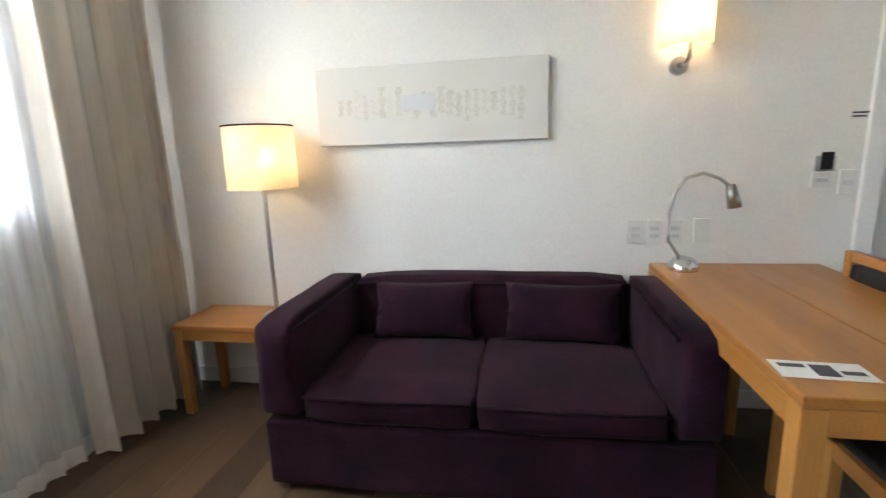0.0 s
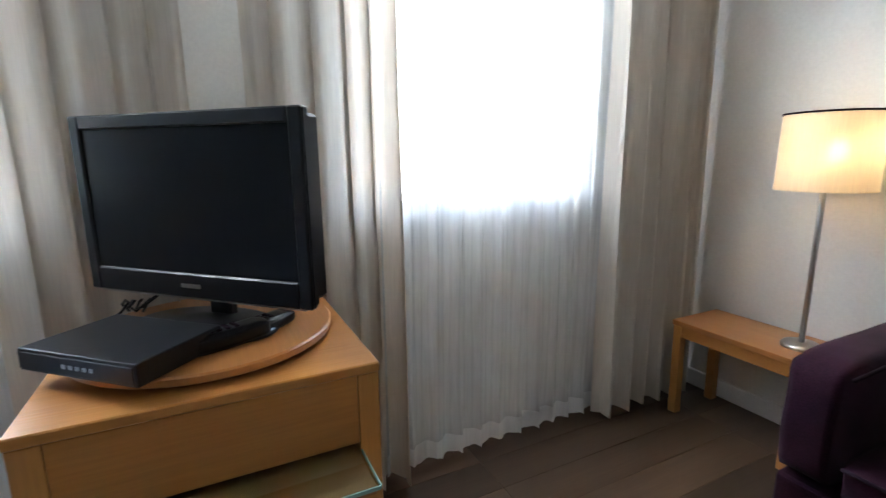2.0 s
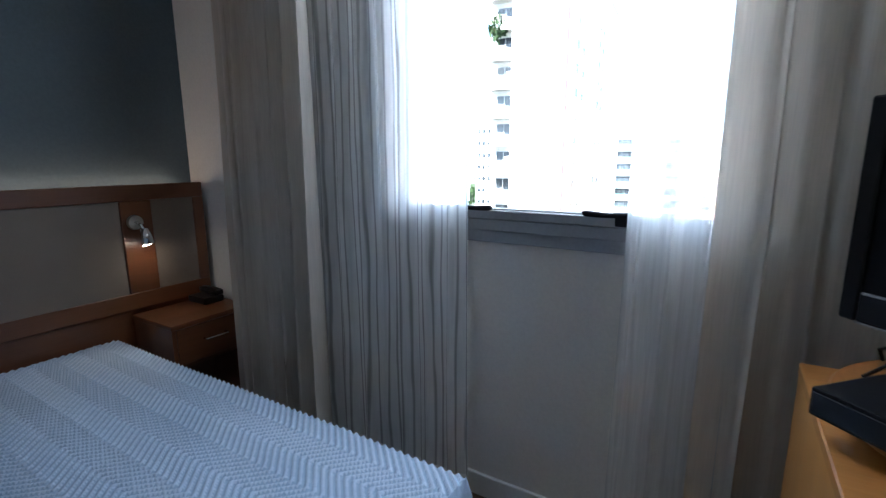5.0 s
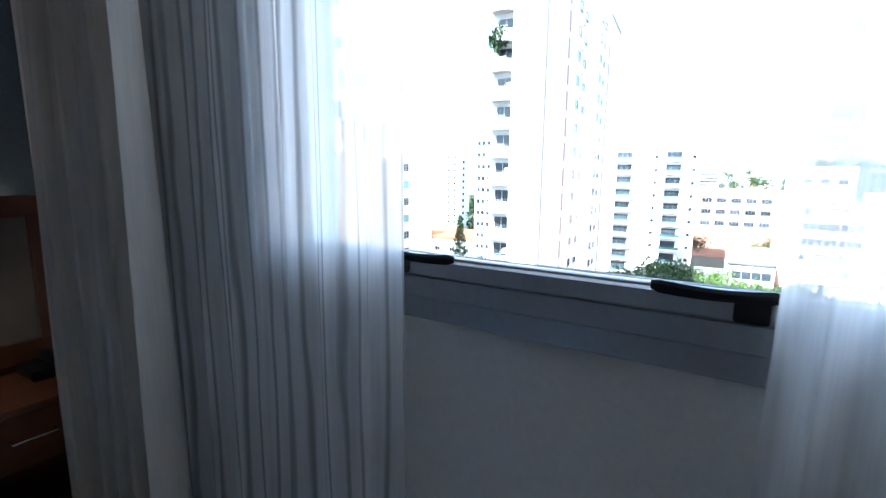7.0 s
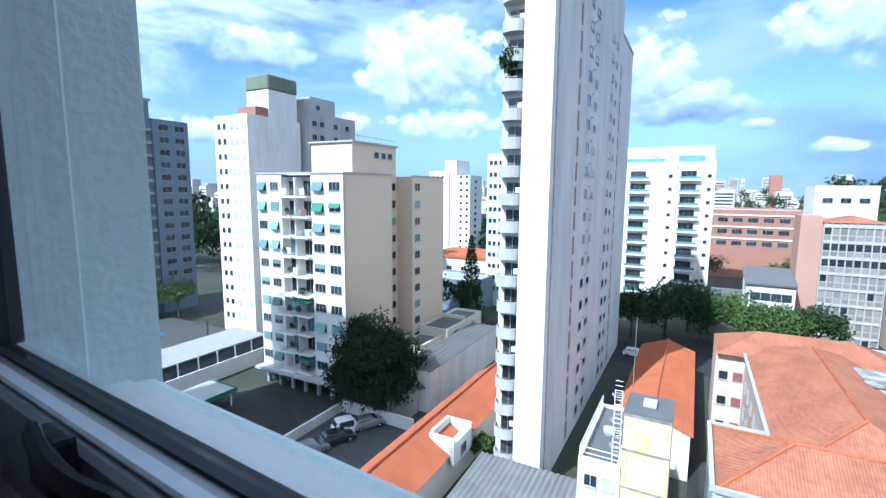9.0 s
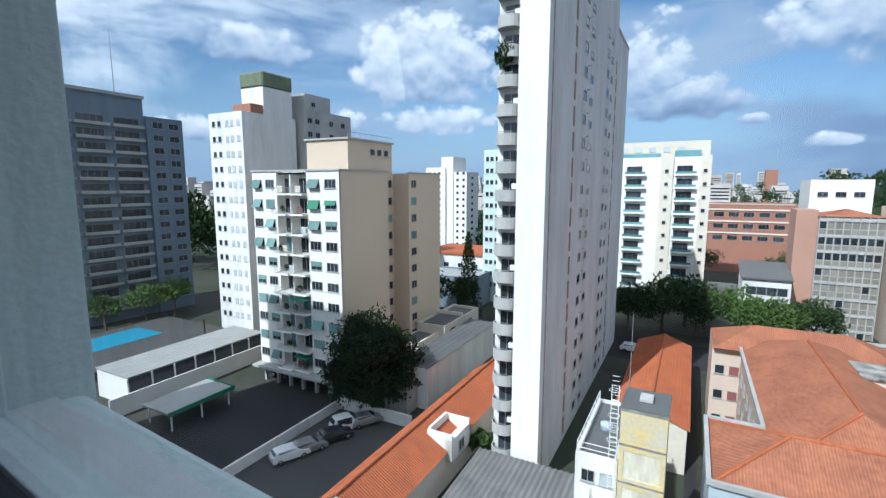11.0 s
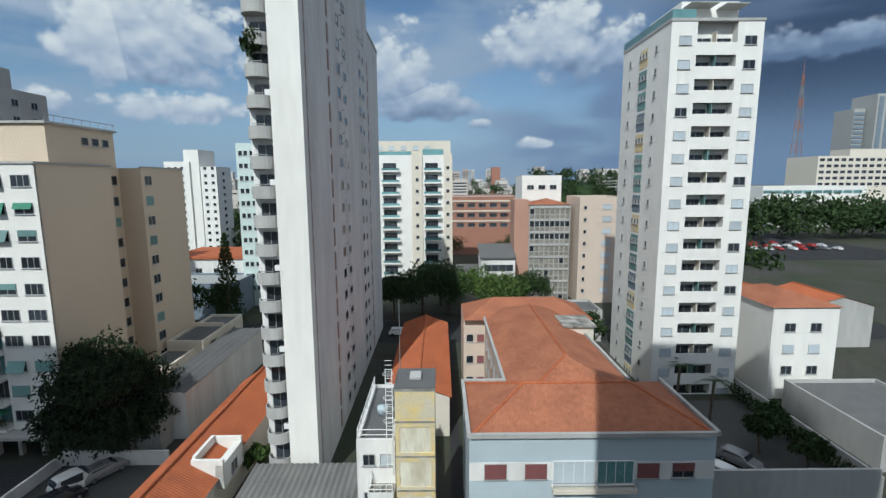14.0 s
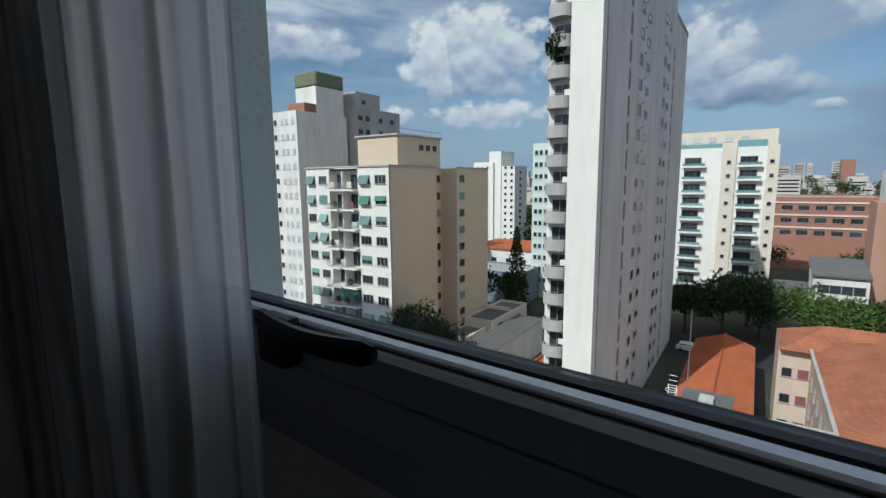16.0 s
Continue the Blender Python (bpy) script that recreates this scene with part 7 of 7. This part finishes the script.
P_WHITE = surface("white_car_paint", (0.72, 0.72, 0.72), 0.25, 0, 0.6, 6, 0.03, 0.0, coat=0.5)
P_DARK = surface("dark_car_paint", (0.02, 0.022, 0.028), 0.22, 0, 0.6, 6, 0.05, 0.0, coat=0.5)
P_GREY = surface("silver_car_paint", (0.30, 0.30, 0.31), 0.3, 0.4, 0.6, 6, 0.05, 0.0, coat=0.5)
P_RED = surface("red_car_paint", (0.40, 0.03, 0.03), 0.3, 0, 0.6, 6, 0.05, 0.0, coat=0.5)
car((-42.4, -36.9), 150, P_WHITE, "white van parked in the yard", True)
car((-44.6, -35.6), 150, P_GREY, "silver car parked under the tree")
car((-40.0, -36.6), 150, P_DARK, "black car parked beside the van")
car((-36.6, -37.6), 155, P_GREY, "grey car parked in the yard")
car((-34.6, -38.4), 155, P_WHITE, "white car parked by the yard wall")
car((-50.5, -56.2), 90, P_DARK, "dark car parked under the block")
car((-42.8, 27.6), 35, P_WHITE, "white car parked on the forecourt")
car((-45.5, 30.5), 35, P_GREY, "silver car parked on the forecourt")
car((-88.5, -9.0), 90, P_WHITE, "white car on the street behind the trees")
car((-88.5, -2.0), 90, P_GREY, "silver car on the street behind the trees")
rnd = random.Random(77)
for k in range(26):
    car((-196 - 9 * (k // 9), 128 + 5.0 * (k % 9) + rnd.uniform(-0.6, 0.6)), 0 if k % 2 else 180, (P_WHITE, P_WHITE, P_DARK, P_GREY, P_RED)[rnd.randrange(5)], "small car in the distant car park")

# ---- trees ----
def tree(at, height, spread, seed, material=M_LEAF, label="leafy green street tree", leaves=1300, leaf=0.30, skirt=0):
    rnd = random.Random(seed)
    t = thing("tree", at, label, "tree", "trees")
    x, y, z = at
    bm = bmesh.new()
    fork = height * 0.38
    lean = Vector((rnd.uniform(-0.4, 0.4), rnd.uniform(-0.4, 0.4), fork))
    tube((x, y, z - 0.1), Vector((x, y, z)) + lean, 0.03 * height, 0.02 * height, 10, bm=bm)
    lobes = []
    for k in range(8):
        a = k * math.tau / 8 + rnd.uniform(-0.3, 0.3)
        r = spread * rnd.uniform(0.35, 0.66)
        end = Vector((x + r * math.cos(a), y + r * math.sin(a), z + height * rnd.uniform(0.55, 0.82)))
        tube(Vector((x, y, z)) + lean, end, 0.012 * height, 0.004 * height, 6, bm=bm)
        lobes.append(end)
    lobes.append(Vector((x, y, z + height * 0.86)))
    lobes.append(Vector((x + 0.2 * spread, y - 0.1 * spread, z + height * 0.70)))
    for k in range(skirt):
        a = k * math.tau / skirt + rnd.uniform(-0.3, 0.3)
        r = spread * rnd.uniform(0.45, 0.62)
        end = Vector((x + r * math.cos(a), y + r * math.sin(a), z + height * rnd.uniform(0.30, 0.44)))
        tube(Vector((x, y, z)) + lean * 0.7, end, 0.010 * height, 0.004 * height, 6, bm=bm)
        lobes.append(end)
    part("trunk", bm, M_BARK, t)
    bm = bmesh.new()
    for p in lobes:
        s = spread * rnd.uniform(0.36, 0.52)
        foliage(bm, p, (s, s, s * 0.82), leaves // len(lobes), leaf, rnd, 0.25)
    part("crown", bm, material, t)


def conifer(at, height, seed):
    rnd = random.Random(seed)
    t = thing("conifer", at, "tall dark conifer with drooping tiers", "tree", "trees")
    x, y, z = at
    part("trunk", tube((x, y, z), (x, y, z + height), 0.3, 0.04, 8), M_BARK, t)
    bm = bmesh.new()
    for k in range(26):
        v = k / 25
        r = (1 - v) ** 0.8 * height * 0.17 + 0.3
        for j in range(9):
            a = j * math.tau / 9 + k
            foliage(bm, (x + 0.6 * r * math.cos(a), y + 0.6 * r * math.sin(a), z + height * (0.12 + 0.86 * v) - 0.2 * r), (0.45 * r, 0.45 * r, 0.35), 9, 0.34, rnd, 0.0)
    part("crown", bm, M_LEAF, t)


def palm(at, height, seed):
    rnd = random.Random(seed)
    t = thing("palm_tree", at, "palm tree with arching feathered fronds", "tree", "trees")
    x, y, z = at
    part("trunk", path_tube([(x, y, z), (x + 0.1, y, z + height * 0.5), (x + 0.15, y + 0.1, z + height)], 0.17, 8), M_BARK, t)
    for k in range(15):
        a, lift, ln = k * math.tau / 15 + rnd.uniform(-0.2, 0.2), rnd.uniform(0.1, 1.0), rnd.uniform(2.2, 3.0)
        bm = bmesh.new()
        prev = None
        for i in range(12):
            u = i / 11
            p = Vector((x + 0.15 + math.cos(a) * ln * u, y + 0.1 + math.sin(a) * ln * u, z + height + lift * math.sin(u * 2.2) * 1.1 - 1.6 * u * u))
            side = Vector((-math.sin(a), math.cos(a), 0))
            w = 0.55 * math.sin(min(u + 0.12, 1) * math.pi * 0.92)
            for s in (-1, 1):
                q = [bm.verts.new(v) for v in (p, p + Vector((math.cos(a), math.sin(a), 0)) * 0.10, p + side * s * w + Vector((math.cos(a) * 0.25, math.sin(a) * 0.25, -0.35 * w)))]
                bm.faces.new(q)
        part("frond", bm, M_LEAF, t)


tree((-48.6, -37.6, GZ), 13.2, 7.4, 1, M_LEAF3, "large dark tree beside the apartment block", 22000, 0.25, 7)
for k, (x, y, h, s) in enumerate(((-99, -11, 9, 5.5), (-102, -5, 10, 6), (-101, 1, 9, 5.5), (-104, 8, 9, 6), (-104, 14, 8, 5), (-101, -16, 8, 5), (-110, -1, 10, 6), (-106, 20, 8, 4.5))):
    tree((x, y, GZ), h * 1.1, s * 1.3, 10 + k, M_LEAF2 if k in (3, 4) else M_LEAF, leaves=3200, leaf=0.36)
for k, (x, y, h, s) in enumerate(((-74.5, 24.2, 9, 3.4), (-160, 2, 12, 7), (-165, 24, 11, 7), (-158, 32, 11, 6), (-95, -46, 9, 5), (-93, -52, 10, 5), (-57, -104, 9, 4.5), (-64, -105, 9, 5), (-50, -106, 8, 4), (-47.5, 34.0, 5, 2.6), (-50.5, 37.5, 4.5, 2.4), (-44.5, 37.0, 4, 2.2), (-35.0, -6.6, 4.5, 1.6), (-44.5, -19.8, 3.5, 1.5))):
    tree((x, y, GZ), h, s, 40 + k, M_LEAF2 if k in (6, 7, 8, 12, 13) else M_LEAF, leaves=1100, leaf=0.30 if s < 4 else 0.4)
conifer((-92.0, -43.5, GZ), 20.0, 3)
palm((-57.0, 29.5, GZ), 6.4, 1)
palm((-54.5, 32.5, GZ), 5.4, 2)
palm((-53.0, -78.5, GZ), 5.6, 3)
hedge = bmesh.new()
for k in range(26):
    foliage(hedge, (-61 + 0.8 * k, 39.3, GZ + 1.2), (0.9, 0.8, 1.3), 60, 0.2, random.Random(k), 0.2)
tagged(part("hedge", hedge, M_LEAF), "clipped green hedge along the garden wall", "hedge", kind="stuff")

# ---- woods and far town ----
woods = bmesh.new()
rnd = random.Random(5)
for x0, x1, y0, y1, n, h in ((-420, -370, 70, 150, 60, 36), (-246, -224, 120, 240, 90, 17), (-168, -150, 92, 112, 7, 5), (-330, -270, 30, 90, 30, 16), (-150, -90, -200, -150, 60, 24), (-260, -200, -110, -30, 40, 14), (-290, -230, 190, 300, 60, 18), (-640, -560, -60, 120, 50, 30)):
    for _ in range(n):
        r = rnd.uniform(5, 9)
        foliage(woods, (rnd.uniform(x0, x1), rnd.uniform(y0, y1), GZ + rnd.uniform(0.35, 1.0) * h), (r, r, r * 0.9), 90, 1.25, rnd, 0.3)
tagged(part("far_woods", woods, M_LEAF), "dark green wooded parks in the distance", "woods", kind="stuff")
hill = bmesh.new()
bmesh.ops.create_uvsphere(hill, u_segments=32, v_segments=12, radius=1)
bmesh.ops.scale(hill, vec=(60, 62, 34), verts=hill.verts)
bmesh.ops.translate(hill, vec=(-420, 110, GZ - 4), verts=hill.verts)
tagged(part("wooded_hill", hill, M_LEAF, smooth=True), "wooded knoll behind the pink block", "hill", kind="structure")

far = bmesh.new()
far_win = bmesh.new()
rnd = random.Random(9)
for k in range(420):
    a = radians(rnd.uniform(60, 165))
    d = rnd.uniform(560, 1600)
    x, y = -d * math.sin(a), d * math.cos(a)
    w, dd = rnd.uniform(9, 22), rnd.uniform(9, 22)
    top = GZ + (rnd.uniform(14, 34) if rnd.random() < 0.75 else rnd.uniform(28, 48)) * (0.7 + d / 2200)
    box(x - dd / 2, x + dd / 2, y - w / 2, y + w / 2, GZ, top, bm=far)
    for r in range(int((top - GZ - 3) / 3.4)):
        z = GZ + 2.5 + 3.4 * r
        if z > -14:
            box(x + dd / 2, x + dd / 2 + 0.2, y - w * 0.42, y + w * 0.42, z, z + 1.3, bm=far_win)
tagged(part("far_town", far, surface("far_walls", (0.60, 0.575, 0.54), 0.85, 0, 0.02, 0.5, 0.1, 0.0, tint=(0.42, 0.36, 0.32))), "pale blocks of the distant town", "far town", kind="stuff")
tagged(part("far_town_windows", far_win, M_DARKWIN), "window bands of the distant town", "far windows", kind="stuff")
wide = block("hospital_building", "long pale building on the skyline", -360, -330, 262, 345, 17, M_CREAM, parapet=0.5)
part("upper_part", box(-352, -335, 288, 345, 17, 22), M_CREAM, wide)
for r in range(5):
    for k in range(16):
        put_window(wide, "+x", (-330, 265 + 5 * k, 13.4 - 4.2 * r), 3.4, 2.0, bars=2)
lowwhite = block("office_building", "low white modern building beyond the trees", -312, -290, 198, 262, -3.0, M_WHITE)
for k in range(10):
    put_window(lowwhite, "+x", (-290, 201 + 6.2 * k, -7.5), 5.6, 1.9, bars=2, glassy=M_TEALWIN)
glassy = thing("office_tower", (-385, 330, GZ), "blue glass office towers on the skyline", "building", "blocks")
part("wall", boxes((-400, -381, 327, 336, GZ, 56), (-395, -372, 336.5, 356, GZ, 66)), M_METAL, glassy)
for r in range(22):
    part("glass_band", box(-381, -380.4, 327.3, 335.7, 51 - 3.6 * r, 53.2 - 3.6 * r), M_BLUET, glassy)
for k in range(3):
    part("glass_strip", box(-372, -371.6, 338 + 6 * k, 341.5 + 6 * k, GZ, 64), M_BLUET, glassy)
mast = thing("radio_mast", (-480, 358, GZ), "red and white lattice radio mast on the skyline", "mast")
for k in range(12):
    z0, z1, r0, r1 = GZ + 11 * k, GZ + 11 * (k + 1), 5.2 - 0.4 * k, 5.2 - 0.4 * (k + 1)
    seg = bmesh.new()
    c = [(1, 1), (1, -1), (-1, -1), (-1, 1)]
    for i in range(4):
        p, q = c[i], c[(i + 1) % 4]
        tube((-480 + p[0] * r0, 358 + p[1] * r0, z0), (-480 + p[0] * r1, 358 + p[1] * r1, z1), 0.3, None, 4, bm=seg)
        tube((-480 + p[0] * r0, 358 + p[1] * r0, z0), (-480 + q[0] * r1, 358 + q[1] * r1, z1), 0.2, None, 4, bm=seg)
    part("lattice_section", seg, M_BRICKR if k % 2 else M_RAIL, mast)
part("spire", tube((-480, 358, GZ + 132), (-480, 358, GZ + 146), 0.3, 0.1, 6), M_BRICKR, mast)
brown = block("apartment_tower", "brick-red slab tower on the skyline", -905, -890, 96, 112, 26, M_BRICKR)

# the street grid stands a few degrees askew to the flat
askew = Matrix.Translation((0.1, -0.87, 0)) @ Matrix.Rotation(radians(4.55), 4, "Z") @ Matrix.Translation((-0.1, 0.87, 0))
for ob in list(scene.objects):
    if ob.parent is None and (ob not in OUTSIDE_FROM or ob.name in ("road", "parking_yard", "street", "lane", "far_parking", "garden_yard")) and ob is not ground:
        ob.matrix_basis = askew @ ob.matrix_basis
